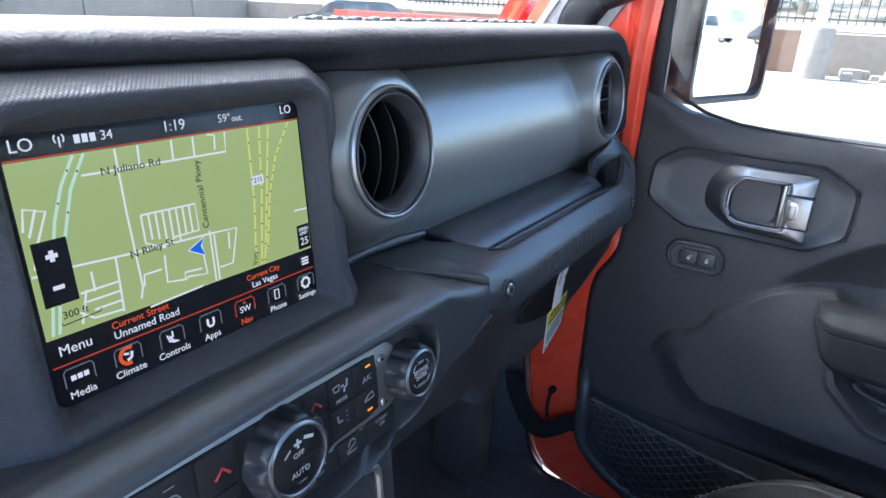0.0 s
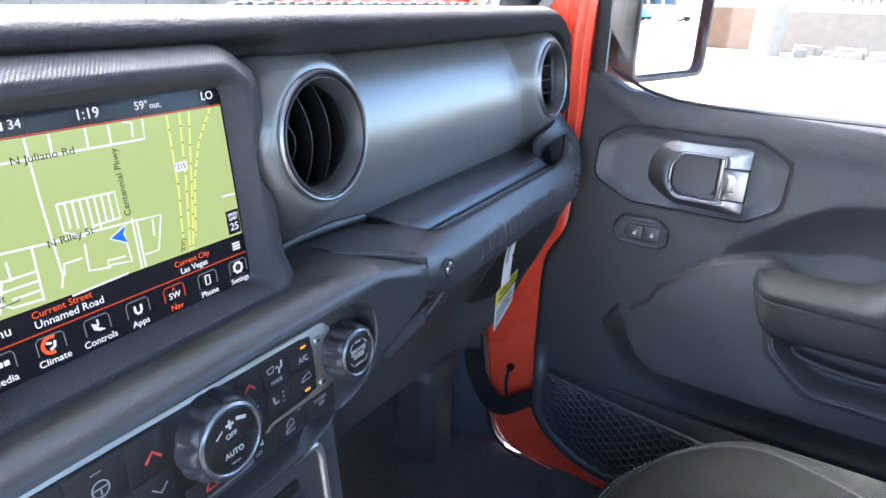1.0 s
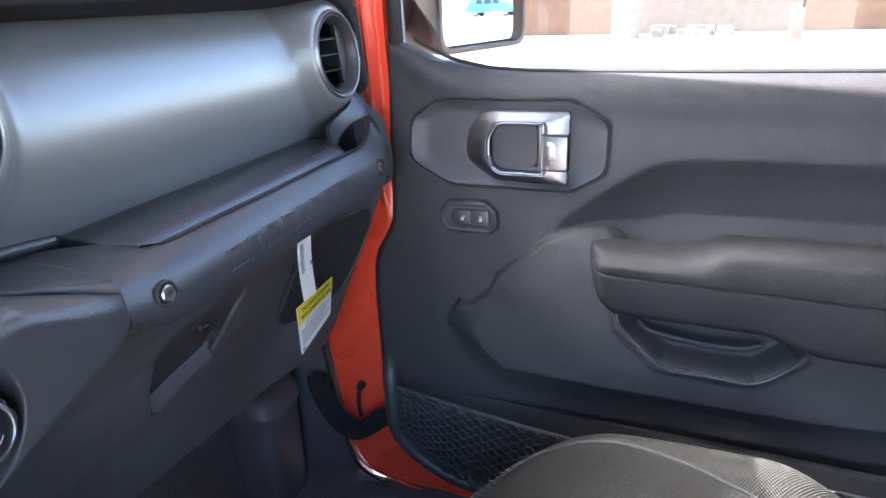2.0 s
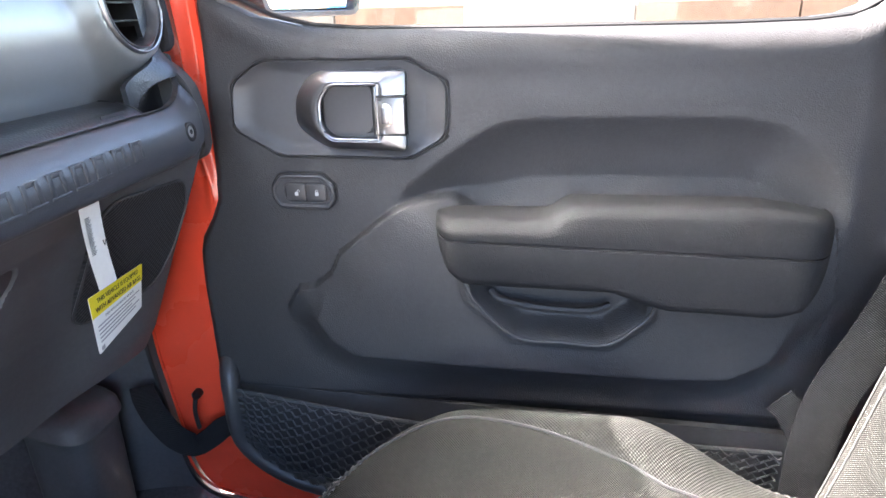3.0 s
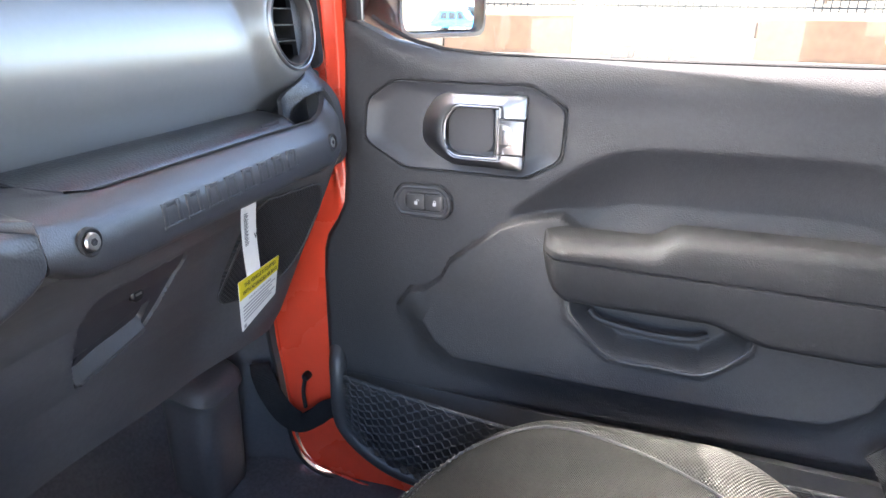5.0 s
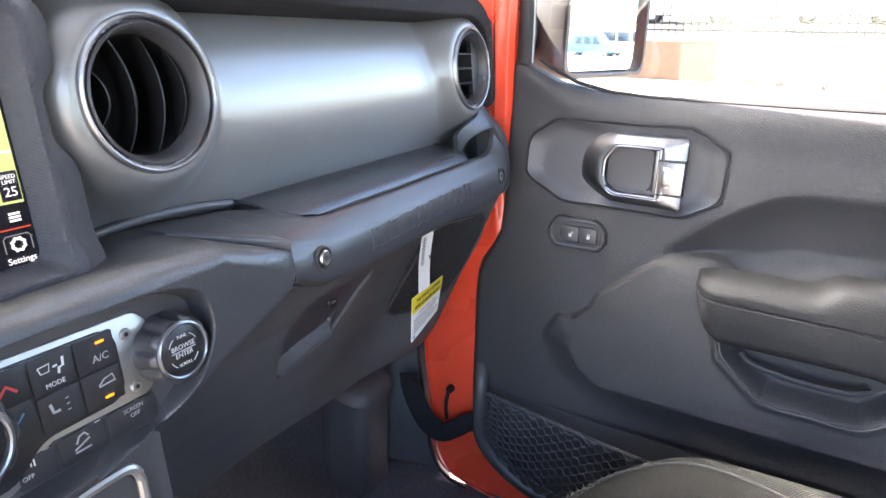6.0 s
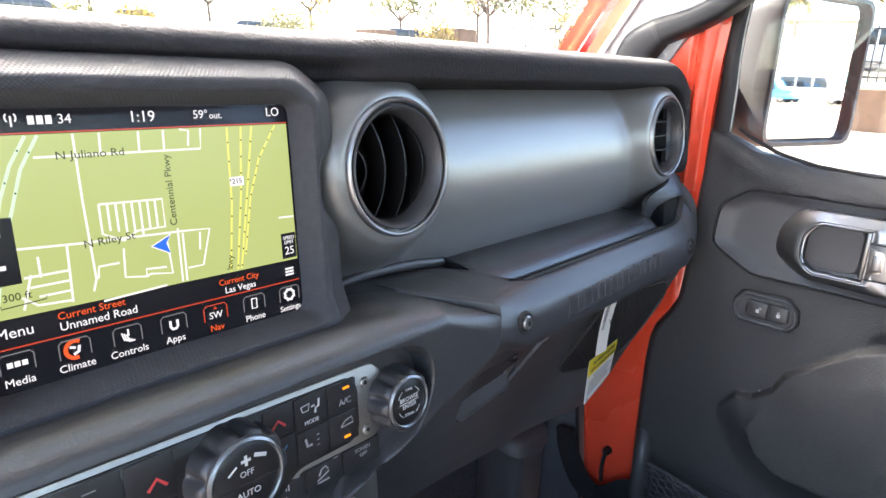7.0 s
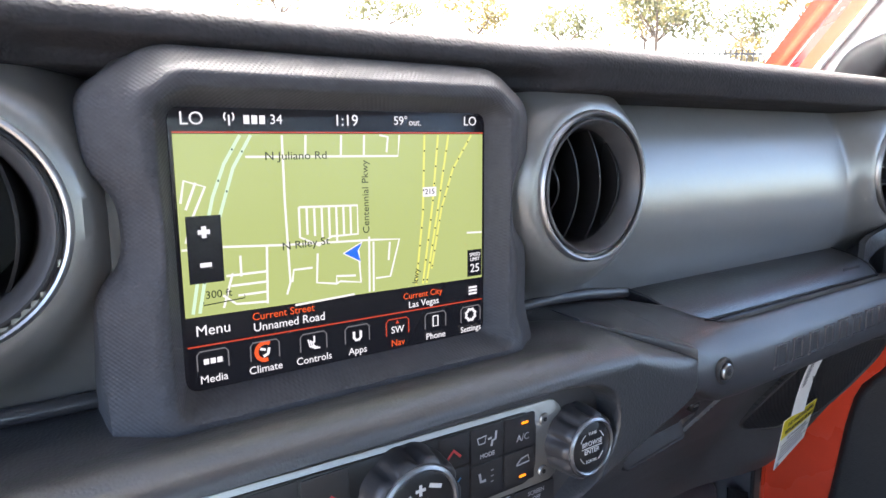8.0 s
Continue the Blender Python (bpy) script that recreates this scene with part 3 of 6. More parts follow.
def knee_y(x, z):
    t = blend(0.50, 0.645, x)
    a, b = (float(np.interp(z, KNEE_Z[::-1], row[::-1])) for row in (KNEE_MID, KNEE_END))
    return a + (b - a) * t


def knee_skin(x, s):
    z = 1.166 - s * (0.266 - 0.015 * blend(0.5, 0.3, x))
    well = 0.022 * blend(0.0005, 0.004, inside_dist(LID_R, x, z)) if 0.30 < x < 0.46 and z > 0.99 else 0.0
    return (x, knee_y(x, z) + well + 0.02 * max(0.0, (x - 0.652) / 0.024) ** 2, z)


LID = [(0.324, 1.093), (0.436, 1.0955), (0.441, 1.080), (0.424, 1.040), (0.411, 1.0215), (0.332, 0.999), (0.322, 1.03), (0.317, 1.075)]
LID_R = fillet(LID, [0.012, 0.007, 0.02, 0.03, 0.007, 0.003, 0.03, 0.014], 5)


def lid_y(x, z):
    """The lid's face: flat above, and a ramp below that rises to the pull's lip."""
    lip, brow = 1.002 + 0.26 * (x - 0.334), 1.033 + 0.24 * (x - 0.331)
    d = min(brow - z, z - lip, 0.411 - x)
    v = max(0.0, min(1.0, (z - lip) / (brow - lip)))
    ramp = -0.010 + 0.030 * v
    edge = -0.010 * max(0.0, 1 - abs(z - lip) / 0.004) if x < 0.411 else 0.0
    k = blend(-0.001, 0.003, d)
    return knee_y(x, z) + 0.0042 + ramp * k + edge * (1 - k)


def lid_bm():
    rings = []
    edge = by_angle(LID_R, 150, 0.378, 1.048)
    for k, back in [(1.0, 0.014), (1.0, 0.003), (0.992, 0.0006)] + [(f, 0.0) for f in span(0.98, 0.02, 60)]:
        rings.append([(0.378 + (x - 0.378) * k, lid_y(0.378 + (x - 0.378) * k, 1.048 + (z - 1.048) * k) + back, 1.048 + (z - 1.048) * k) for x, z in edge])
    return loft(rings)


part("knee_panel", sheet(knee_skin, span(0.10, 0.30, 20) + span(0.304, 0.456, 90) + span(0.465, 0.676, 34), span(0, 1, 120), (0, 0.03, 0)), M_LIFTED, dash, "black lower dash panel")


def on_knee(outline, lift):
    """A thin plate that lies on the sloping knee panel."""
    bm = bmesh.new()
    n = len(outline)
    a = [bm.verts.new((u, knee_y(u, v) - lift, v)) for u, v in outline]
    b = [bm.verts.new((u, knee_y(u, v) + 0.004, v)) for u, v in outline]
    c = bm.verts.new((sum(u for u, v in outline) / n, sum(knee_y(u, v) for u, v in outline) / n - lift, sum(v for u, v in outline) / n))
    for i in range(n):
        bm.faces.new((a[i], a[(i + 1) % n], b[(i + 1) % n], b[i]))
        bm.faces.new((a[i], c, a[(i + 1) % n]))
    return bm


glove = thing("glove_box", (0.4, 0.05, 1.04), "closed black glove box lid with a moulded pull and round lock", "glove box", DASH)
part("lid", lid_bm(), M_KNURL, glove)
LOCK_Y = lid_y(0.387, 1.070)
part("lock", lathe([(0.0001, LOCK_Y - 0.0030), (0.0062, LOCK_Y - 0.0030), (0.0076, LOCK_Y - 0.0014), (0.0076, LOCK_Y + 0.010)], (0.387, 0, 1.070), n=24), M_GLOSSBLACK, glove)
part("lock_slot", box(0.3835, 0.3905, LOCK_Y - 0.0036, LOCK_Y - 0.002, 1.069, 1.071), M_STEEL, glove)


grille = thing("speaker_grille", (0.62, 0.03, 1.06), "black fine mesh speaker grille in the lower dash", "speaker grille", DASH)
GR = fillet([(0.522, 1.120), (0.625, 1.115), (0.646, 1.085), (0.644, 1.035), (0.625, 1.0), (0.575, 0.985), (0.532, 0.992)], 0.014, 4)
part("mesh", on_knee(GR, 0.003), M_GRILLE, grille)
part("rim", tube([(u, knee_y(u, v) - 0.003, v) for u, v in GR], 0.0016, 6, closed=True), M_PLASTIC, grille)

# centre stack below the shroud
stack = thing("centre_stack", (0.0, 0.0, 1.0), "black lower centre stack with a silver-framed media bay", "centre console", DASH)
part("body", slab(fillet([(-0.13, 0.70), (0.109, 0.70), (0.111, 1.104), (-0.13, 1.104)], 0.010, 4), -0.034, 0.10, "xz", 0.006), M_PLASTIC, stack)
part("bay_frame", join(*[tube([(u, -0.037, v) for u, v in rrect(-0.002, 1.028, 0.186, 0.116, 0.012)], 0.0032, 8, closed=True)]), M_SILVER, stack, "silver bay frame")
part("bay_face", slab(rrect(-0.002, 1.028, 0.180, 0.110, 0.010), -0.036, -0.030, "xz", 0.001), M_BEZEL, stack)
part("bay_slot", slab(rrect(0.035, 1.066, 0.060, 0.010, 0.002), -0.038, -0.034, "xz", 0.0008), M_GLOSSBLACK, stack)
part("bay_lid", slab(rrect(0.030, 1.040, 0.080, 0.030, 0.004), -0.0385, -0.034, "xz", 0.0012), M_PLASTIC, stack)

# ---- air vents ----


def air_vent(cx, cz, upright):
    v = thing("air_vent", (cx, 0.0, cz), "round black air vent with " + ("upright" if upright else "level") + " vanes and a satin silver ring", "air vent", DASH, "round dash vents")
    part("outer_ring", lathe([(0.0470, 0.004), (0.0470, -0.0060), (0.0474, -0.0074), (0.0484, -0.0080), (0.0496, -0.0072), (0.0504, -0.0050), (0.0508, 0.006)], (cx, 0, cz), n=72), M_RINGSILVER, v, "satin silver ring")
    part("barrel", lathe([(0.0470, 0.0), (0.0466, -0.0030), (0.0452, -0.0034), (0.0448, -0.0062), (0.0436, -0.0070), (0.0420, -0.0052), (0.0400, 0.002), (0.0385, 0.010)], (cx, 0, cz), n=64), M_BEZEL, v)
    part("duct", lathe([(0.0386, 0.009), (0.0380, 0.016), (0.037, 0.060), (0.0001, 0.062)], (cx, 0, cz), n=48), M_VENT, v)
    for k in range(4 if upright else 3):
        off = (-0.0330, -0.0150, 0.0062, 0.0245)[k] if upright else (k - 1.0) * 0.0175
        half = math.sqrt(max(0.0, 0.0382 ** 2 - min(off ** 2, 0.0370 ** 2))) - 0.0005

        def vane(s, w):
            along = s * half
            bow = 0.0075 * (1 - s * s)
            front = 0.009 - 0.007 * (1 - s * s)
            depth = front + 0.030 * w
            side = off + bow * (0.8 if upright else 0.0) + (0.010 * w if upright else 0.004 * w)
            return (cx + side, depth, cz + along) if upright else (cx + along, depth, cz + side)

        part("vane", sheet(vane, span(-1, 1, 17), span(0, 1, 5), (0.0015, 0, 0) if upright else (0, 0, 0.0016)), M_VENT, v)
    return v


air_vent(*VENTS[0], True)
air_vent(*VENTS[1], True)
air_vent(*VENTS[2], False)

# ---- centre screen ----
screen = thing("infotainment_screen", (0.0, 0.0, 1.276), "centre touchscreen in a chunky knurled black bezel, showing a lit map", "screen", DASH)


def bezel_outline(w, h, cut, notch, cz=1.2788):
    """Half-width, half-height, corner cuts, and the side dent beside the vents."""
    pts = []
    for sx, sz in ((1, 1), (1, -1), (-1, -1), (-1, 1)):
        c = cut if sz > 0 else cut * 0.28
        a, b = (sx * (w - c * 1.1), cz + sz * h), (sx * w, cz + sz * (h - c * 0.8))
        pts += [a, b] if sx * sz > 0 else [b, a]
        if sz * sx > 0:
            n0 = (sx * w, cz + 0.0095 + sx * 0.0275)
            n1 = (sx * (w - notch), cz + 0.0095 + sx * 0.0135)
            n2 = (sx * (w - notch), cz + 0.0095 - sx * 0.0135)
            n3 = (sx * w, cz + 0.0095 - sx * 0.0275)
            pts += [n0, n1, n2, n3]
    return pts


def bezel_bm():
    n = 420
    rings = []
    for w, h, cz, cut, notch, y, r in ((0.1212, 0.0890, 1.2788, 0.026, 0.0125, 0.030, 0.010), (0.1208, 0.0886, 1.2788, 0.026, 0.0125, 0.0035, 0.010), (0.1198, 0.0878, 1.2788, 0.0255, 0.0120, 0.0, 0.010),
                                       (0.1180, 0.0868, 1.2787, 0.0245, 0.0112, -0.0016, 0.009), (0.1032, 0.0790, 1.2778, 0.0160, 0.0058, -0.0124, 0.006), (0.1014, 0.0780, 1.2776, 0.0150, 0.0050, -0.0137, 0.006),
                                       (0.0996, 0.0766, 1.2774, 0.0140, 0.0040, -0.0143, 0.006), (0.0958, 0.0732, 1.2770, 0.0120, 0.0012, -0.0144, 0.005), (0.0946, 0.0721, 1.2768, 0.0112, 0.0008, -0.0136, 0.005),
                                       (0.0936, 0.0712, 1.2767, 0.0105, 0.0006, -0.0122, 0.005)):
        ring = []
        for x, z in by_angle(fillet(bezel_outline(w, h, cut, notch, cz), r, 5), n, 0, 1.278):
            ring.append((x, y - (0.007 * blend(1.225, 1.200, z) if y < 0.002 else 0.0), z))
        rings.append(ring)
    for w, h, cz, y in ((0.1772, 0.1330, 1.2762, -0.0012), (0.1748, 0.1310, 1.276, 0.0004), (0.1735, 0.1300, 1.276, 0.004)):
        rings.append([(x, y, z) for x, z in by_angle(rrect(0, cz, w, h, 0.007), n, 0, 1.278)])
    return loft(rings, cap=False)


part("bezel", bezel_bm(), M_RIM, screen, "knurled black bezel")
part("back_shell", slab(rrect(0, 1.283, 0.225, 0.160, 0.02), 0.006, 0.035, "xz", 0.004), M_PLASTIC, screen)
display = part("display", slab(rrect(0, 1.276, 0.1740, 0.1305, 0.006), 0.0010, 0.006, "xz", 0.0004), M_S_BLACK, screen, "lit black glass display")
CZ = 1.276


def mm(line):
    return [(u / 1000, CZ + v / 1000) for u, v in line]


def on_screen(name, bm, material, label=""):
    return part(name, bm, material, display, label, smooth=False)


on_screen("map_ground", slab(mm([(-85.3, 53.5), (85.3, 53.5), (85.3, -31.5), (-85.3, -29.5)]), 0.0004, 0.0011), M_S_GREEN, "olive green map area")
ROADS = [
    [(-54, 43), (28, 42), (29, 53)], [(-24, 53), (-24.5, 43)], [(-5, 53), (-5.5, 42.5)], [(8, 53), (7.5, 42)], [(17, 53), (22, 52), (21, 44)],
    [(-36, 53), (-36, 21), (-35.5, 1), (-35, -19), (-37, -25)], [(-85, 2), (-68, 2), (-38, 0)], [(-38, 0), (13, -2), (28, -3), (22, -23), (13, -23)],
    [(-29, 18), (3, 17), (3, 2), (-12, 2), (-19, -2), (-29, 3), (-29, 18)], [(-25, 18), (-25, 4)], [(-21, 17), (-21, 3)], [(-17, 17), (-17, 2)], [(-13, 17), (-13, 2)],
    [(-9, 17), (-9, -1)], [(-5, 17), (-5, 2)], [(-1, 17), (-1, 2)], [(9.5, 0), (9, -30)], [(12, -3), (11.5, -30)], [(-20, -6), (-21, -21), (-10, -23), (-8, -22), (4, -24), (3, -7)],
    [(-10, -23), (-10, -19), (1, -20)], [(-34, -19), (-33, -13), (-23, -13)], [(-59, -3), (-59, -13)], [(-46, 0), (-47, -28)], [(-66, -12), (-47, -12)], [(-64, -17), (-46, -17)],
    [(-61, -22), (-47, -22)], [(-68, -21), (-62, -26), (-47, -27)], [(-63, -11), (-68, -27)], [(-84, 23), (-82, 33), (-73, 30), (-79, 17), (-83, 5)], [(-77, 32), (-82, 20)],
    [(74, -3.5), (85, -4)], [(22, -4), (21, -14)], [(-33, -31), (0, -30)]]
for line in ROADS:
    on_screen("street_line", strokes([mm(line)], 0.0011, 0.0004, 0.0001), M_S_ROAD)
for line in ([(-56, 53), (-64, 40), (-70, 25), (-76, 2), (-82, -28)], [(-51, 53), (-60, 38), (-67, 17), (-73, 0), (-79, -28)]):
    on_screen("highway_line", strokes([mm(line)], 0.0015, 0.0004, 0.00012), M_S_PALE)
    for a, b in zip(line, line[1:]):
        u, v = a[0] + (b[0] - a[0]) * 0.5, a[1] + (b[1] - a[1]) * 0.5
        on_screen("highway_dot", strokes([mm([(u - 0.4, v), (u + 0.4, v)])], 0.0009, 0.0002, 0.0001), M_S_INK)
for line in ([(45, 53), (43.5, 10), (38.5, -30)], [(54, 53), (50, 15), (43, -30)], [(61, 53), (53, 9), (45.5, -30)], [(77, 53), (64, 34), (56, 12), (49, -22)]):
    on_screen("freeway_line", strokes([mm(line)], 0.0012, 0.0004, 0.00012), M_S_HWY)
    for a, b in zip(line, line[1:]):
        for k in (0.2, 0.45, 0.7, 0.95):
            u, v = a[0] + (b[0] - a[0]) * k, a[1] + (b[1] - a[1]) * k
            on_screen("freeway_dot", strokes([mm([(u - 0.45, v), (u + 0.45, v)])], 0.0009, 0.0002, 0.0001), M_S_INK)


def label_on(body, size, u, v, material, turn=0.0, stretch=1.0, align="CENTER"):
    return on_screen("screen_text", words(body, size / 1000, (u / 1000, 0.0002, CZ + v / 1000), turn=turn, depth=0.0002, stretch=stretch, align=align), material)


label_on("N Juliano Rd", 5.6, -29, 43, M_S_INK, 0, 1.12)
label_on("N Riley St", 5.6, -26, -0.5, M_S_INK, 2, 1.1)
label_on("Centennial Pkwy", 5.4, 8, 21, M_S_INK, 90, 1.05)
on_screen("road_shield", slab(mm([(43.5, 24.5), (52.5, 24.5), (52.5, 19.2), (43.5, 19.2)]), 0.0002, 0.0004), M_S_WHITE)
label_on("215", 4.4, 48, 21.9, M_S_INK).location.y -= 0.0003
label_on("ltwy", 5.2, 38.5, -25, M_S_INK, 80)
on_screen("position_arrow", slab(mm([(-6, -7.5), (5, -2.5), (2.5, -7), (4, -13)]), 0.0000, 0.0004), M_S_BLUE, "blue position arrow")
on_screen("arrow_rim", strokes([mm([(-6, -7.5), (5, -2.5), (2.5, -7), (4, -13), (-6, -7.5)])], 0.0006, 0.0, 0.0001), M_S_WHITE)
on_screen("zoom_plate", slab(mm([(-82.5, 17), (-67, 17), (-67, -14), (-82.5, -14)]), 0.0000, 0.0004), M_S_BLACK)
on_screen("zoom_plus", join(strokes([mm([(-77.6, 9.6), (-72.2, 9.6)])], 0.0021, -0.0001, 0.0001), strokes([mm([(-74.9, 12.3), (-74.9, 6.9)])], 0.0021, -0.00012, 0.0001)), M_S_WHITE)
on_screen("zoom_minus", strokes([mm([(-77.5, -5.6), (-72.3, -5.6)])], 0.0021, -0.0001, 0.0001), M_S_WHITE)
label_on("300 ft", 5.2, -70, -20, M_S_INK)
on_screen("scale_bar", strokes([mm([(-77, -23), (-77, -24.5), (-58, -23.5), (-58, -22)])], 0.0005, 0.0003, 0.0001), M_S_INK)
on_screen("speed_plate", slab(mm([(74.5, -14), (84.8, -14), (84.8, -30), (74.5, -30)]), 0.0001, 0.0004), M_S_BLACK)
label_on("SPEED", 3.0, 79.7, -17, M_S_WHITE).location.y -= 0.0003
label_on("LIMIT", 3.0, 79.7, -19.8, M_S_WHITE).location.y -= 0.0003
label_on("25", 7.2, 79.7, -25.3, M_S_WHITE).location.y -= 0.0003
# status line at the top
on_screen("top_line", strokes([mm([(-85.5, 54.2), (85.5, 54.2)])], 0.0007, 0.0005, 0.0002), M_S_REDLINE)
label_on("LO", 8.2, -77, 60, M_S_WHITE)
label_on("34", 6.4, -38.5, 60, M_S_WHITE)
for k in range(3):
    on_screen("radio_mark", strokes([mm([(-53.9 + 3.7 * k, 60), (-51.2 + 3.7 * k, 60)])], 0.0040, 0.0004, 0.0002), M_S_WHITE)
on_screen("aerial_sign", join(strokes([mm([(-60.5, 57.2), (-60.5, 62)])], 0.0008, 0.0004, 0.0002), *[strokes([mm([(-60.5 + s * 2.2 * math.cos(a), 61.2 + 2.4 * math.sin(a)) for a in span(-0.8, 0.8, 5)])], 0.0007, 0.0004, 0.0002) for s in (-1, 1)]), M_S_WHITE)
label_on("1:19", 8.0, -2, 60, M_S_WHITE)
label_on("59\u00b0", 6.4, 30, 60.3, M_S_WHITE)
label_on("out.", 5.0, 39, 59.6, M_S_WHITE)
label_on("LO", 7.2, 76, 60.6, M_S_WHITE)
# lower bar
label_on("Menu", 7.2, -73.5, -36.5, M_S_WHITE)
label_on("Current Street", 5.3, -39, -33.8, M_S_ORANGE)
label_on("Unnamed Road", 6.0, -36, -39.2, M_S_WHITE)
label_on("Current City", 5.0, 43, -36.0, M_S_ORANGE)
label_on("Las Vegas", 5.3, 43.5, -41.2, M_S_WHITE)
for k in range(3):
    on_screen("menu_bar", strokes([mm([(75.5, -36.8 - 1.9 * k), (81.5, -36.8 - 1.9 * k)])], 0.0012, 0.0004, 0.0002), M_S_WHITE)
on_screen("lower_line", strokes([mm([(-85.5, -43.6), (85.5, -45.0)])], 0.0007, 0.0005, 0.0002), M_S_REDLINE)
ICONS = [("Media", -74.5), ("Climate", -49.5), ("Controls", -24), ("Apps", 1), ("Nav", 26), ("Phone", 51.5), ("Settings", 77)]
for k, (title, u) in enumerate(ICONS):
    v = -51.5 - 0.35 * k
    hot = title == "Nav"
    label_on(title, 5.4 if k < 6 else 4.9, u, v - 8.7, M_S_ORANGE if hot else M_S_WHITE)
    on_screen("icon_frame", strokes([mm([(u - 7.2, v - 4), (u - 7.2, v + 3.6), (u - 5.8, v + 5.2), (u + 5.8, v + 5.2), (u + 7.2, v + 3.6), (u + 7.2, v - 4)])], 0.0006, 0.0005, 0.0002), M_S_REDLINE if hot else M_S_GREY)
    if title == "Media":
        icon = join(*[strokes([mm([(u + d - 1.2, v), (u + d + 1.2, v)])], 0.0026, 0.0005, 0.0002) for d in (-3.1, 0.0, 3.1)])
    elif title == "Climate":
        icon = strokes([mm([(u + 4.4 * math.cos(a), v + 4.4 * math.sin(a)) for a in span(1.0, 5.0, 14)])], 0.0020, 0.0005, 0.0002)
        on_screen("icon", join(strokes([mm([(u - 1, v - 2.5), (u + 1.4, v - 1.4), (u + 2, v + 1.6)])], 0.0014, 0.0004, 0.0002), strokes([mm([(u - 2.4, v + 1.6), (u + 0.2, v + 0.8)])], 0.0012, 0.0004, 0.0002)), M_S_WHITE)
    elif title == "Controls":
        icon = join(*[strokes([mm([(u - 3 + d, v + 2 - d * 0.5), (u - 2 + d, v - 2 - d * 0.5), (u + 1 + d, v - 2 - d * 0.5)])], 0.0008, 0.0005, 0.0002) for d in (0, 1.2, 2.4)], strokes([mm([(u + 0.3, v + 3.5), (u + 0.3, v)])], 0.0009, 0.0004, 0.0002))
    elif title == "Apps":
        icon = strokes([mm([(u - 2, v + 2), (u - 2, v - 1.5), (u - 1, v - 2.8), (u + 1, v - 2.8), (u + 2, v - 1.5), (u + 2, v + 2)])], 0.0014, 0.0005, 0.0002)
    elif hot:
        icon = words("SW", 0.0056, (u / 1000, 0.0004, CZ + (v - 1.2) / 1000), depth=0.0002)
        on_screen("icon", slab(mm([(u - 1.2, v + 2.4), (u + 1.2, v + 2.4), (u, v + 4.2)]), 0.0004, 0.0008), M_S_REDLINE)
    elif title == "Phone":
        icon = strokes([mm([(u - 1.7, v + 3), (u + 1.7, v + 3), (u + 1.7, v - 3), (u - 1.7, v - 3), (u - 1.7, v + 3)])], 0.0007, 0.0005, 0.0002)
    else:
        icon = strokes([mm([(u + (3 + 0.7 * (i % 2)) * math.cos(2 * math.pi * i / 16), v + (3 + 0.7 * (i % 2)) * math.sin(2 * math.pi * i / 16)) for i in range(17)])], 0.0016, 0.0005, 0.0002)
    on_screen("icon", icon, M_S_ORANGE if title == "Climate" else M_S_WHITE)

# ---- climate panel ----
climate = thing("climate_panel", (0.02, -0.05, 1.14), "black climate panel with silver trim, ribbed knobs and amber marks", "control panel", DASH)
YF = -0.0430    # face of the panel
part("surround", slab(POD_R, YF + 0.0010, YF + 0.012, "xz", 0.0006, 1), M_BEZEL, climate)
TRIM = [(-0.150, 1.1835), (0.104, 1.1775), (0.112, 1.170), (0.112, 1.136), (0.105, 1.1270), (0.092, 1.1270), (0.044, 1.1280), (0.026, 1.1120), (-0.150, 1.1080)]
part("silver_trim", slab(fillet(TRIM, 0.003, 3), YF, YF + 0.006, "xz", 0.0007), M_SILVER, climate, "brushed silver trim plate")
INSET = [(-0.110, 1.1790), (0.084, 1.1745), (0.0905, 1.168), (0.0905, 1.137), (0.085, 1.1315), (0.046, 1.1312), (0.040, 1.1290), (0.0255, 1.1160), (-0.112, 1.1120), (-0.118, 1.122), (-0.118, 1.170)]
part("key_field", slab(fillet(INSET, 0.004, 4), YF - 0.0012, YF + 0.003, "xz", 0.0006), M_GLOSSBLACK, climate)


def key(u0, u1, v0, v1):
    return part("key", slab(rrect((u0 + u1) / 2, (v0 + v1) / 2, u1 - u0 - 0.0007, v1 - v0 - 0.0007, 0.0012, 3), YF - 0.0018, YF, "xz", 0.0003), M_KEY, climate)


def print_on(k, bm, material, label=""):
    return part("printed_sign", bm, material, k, label, smooth=False)


YP = YF - 0.0019
k1 = key(0.0225, 0.0425, 1.1565, 1.1750)
print_on(k1, strokes([[(0.0275, 1.1620), (0.0320, 1.1665), (0.0365, 1.1620)]], 0.0016, YP, 0.0002), M_REDPRINT)
k2 = key(0.0225, 0.0425, 1.1335, 1.1560)
print_on(k2, strokes([[(0.0275, 1.1500), (0.0320, 1.1455), (0.0365, 1.1500)]], 0.0010, YP, 0.0002), M_BLUEPRINT)
k3 = key(0.0430, 0.0660, 1.1540, 1.1745)
print_on(k3, words("MODE", 0.0036, (0.0545, YP, 1.1575), depth=0.0002), M_WHITEPRINT)
print_on(k3, join(strokes([[(0.0475, 1.1685), (0.0535, 1.1690), (0.0525, 1.1650), (0.0485, 1.1650), (0.0475, 1.1685)]], 0.0006, YP, 0.0002), strokes([[(0.0548, 1.1665), (0.0572, 1.1668)]], 0.001, YP, 0.0002),
                  strokes([[(0.0605, 1.1700), (0.0600, 1.1655), (0.0578, 1.1650), (0.0572, 1.1620)]], 0.0013, YP, 0.0002)), M_WHITEPRINT)
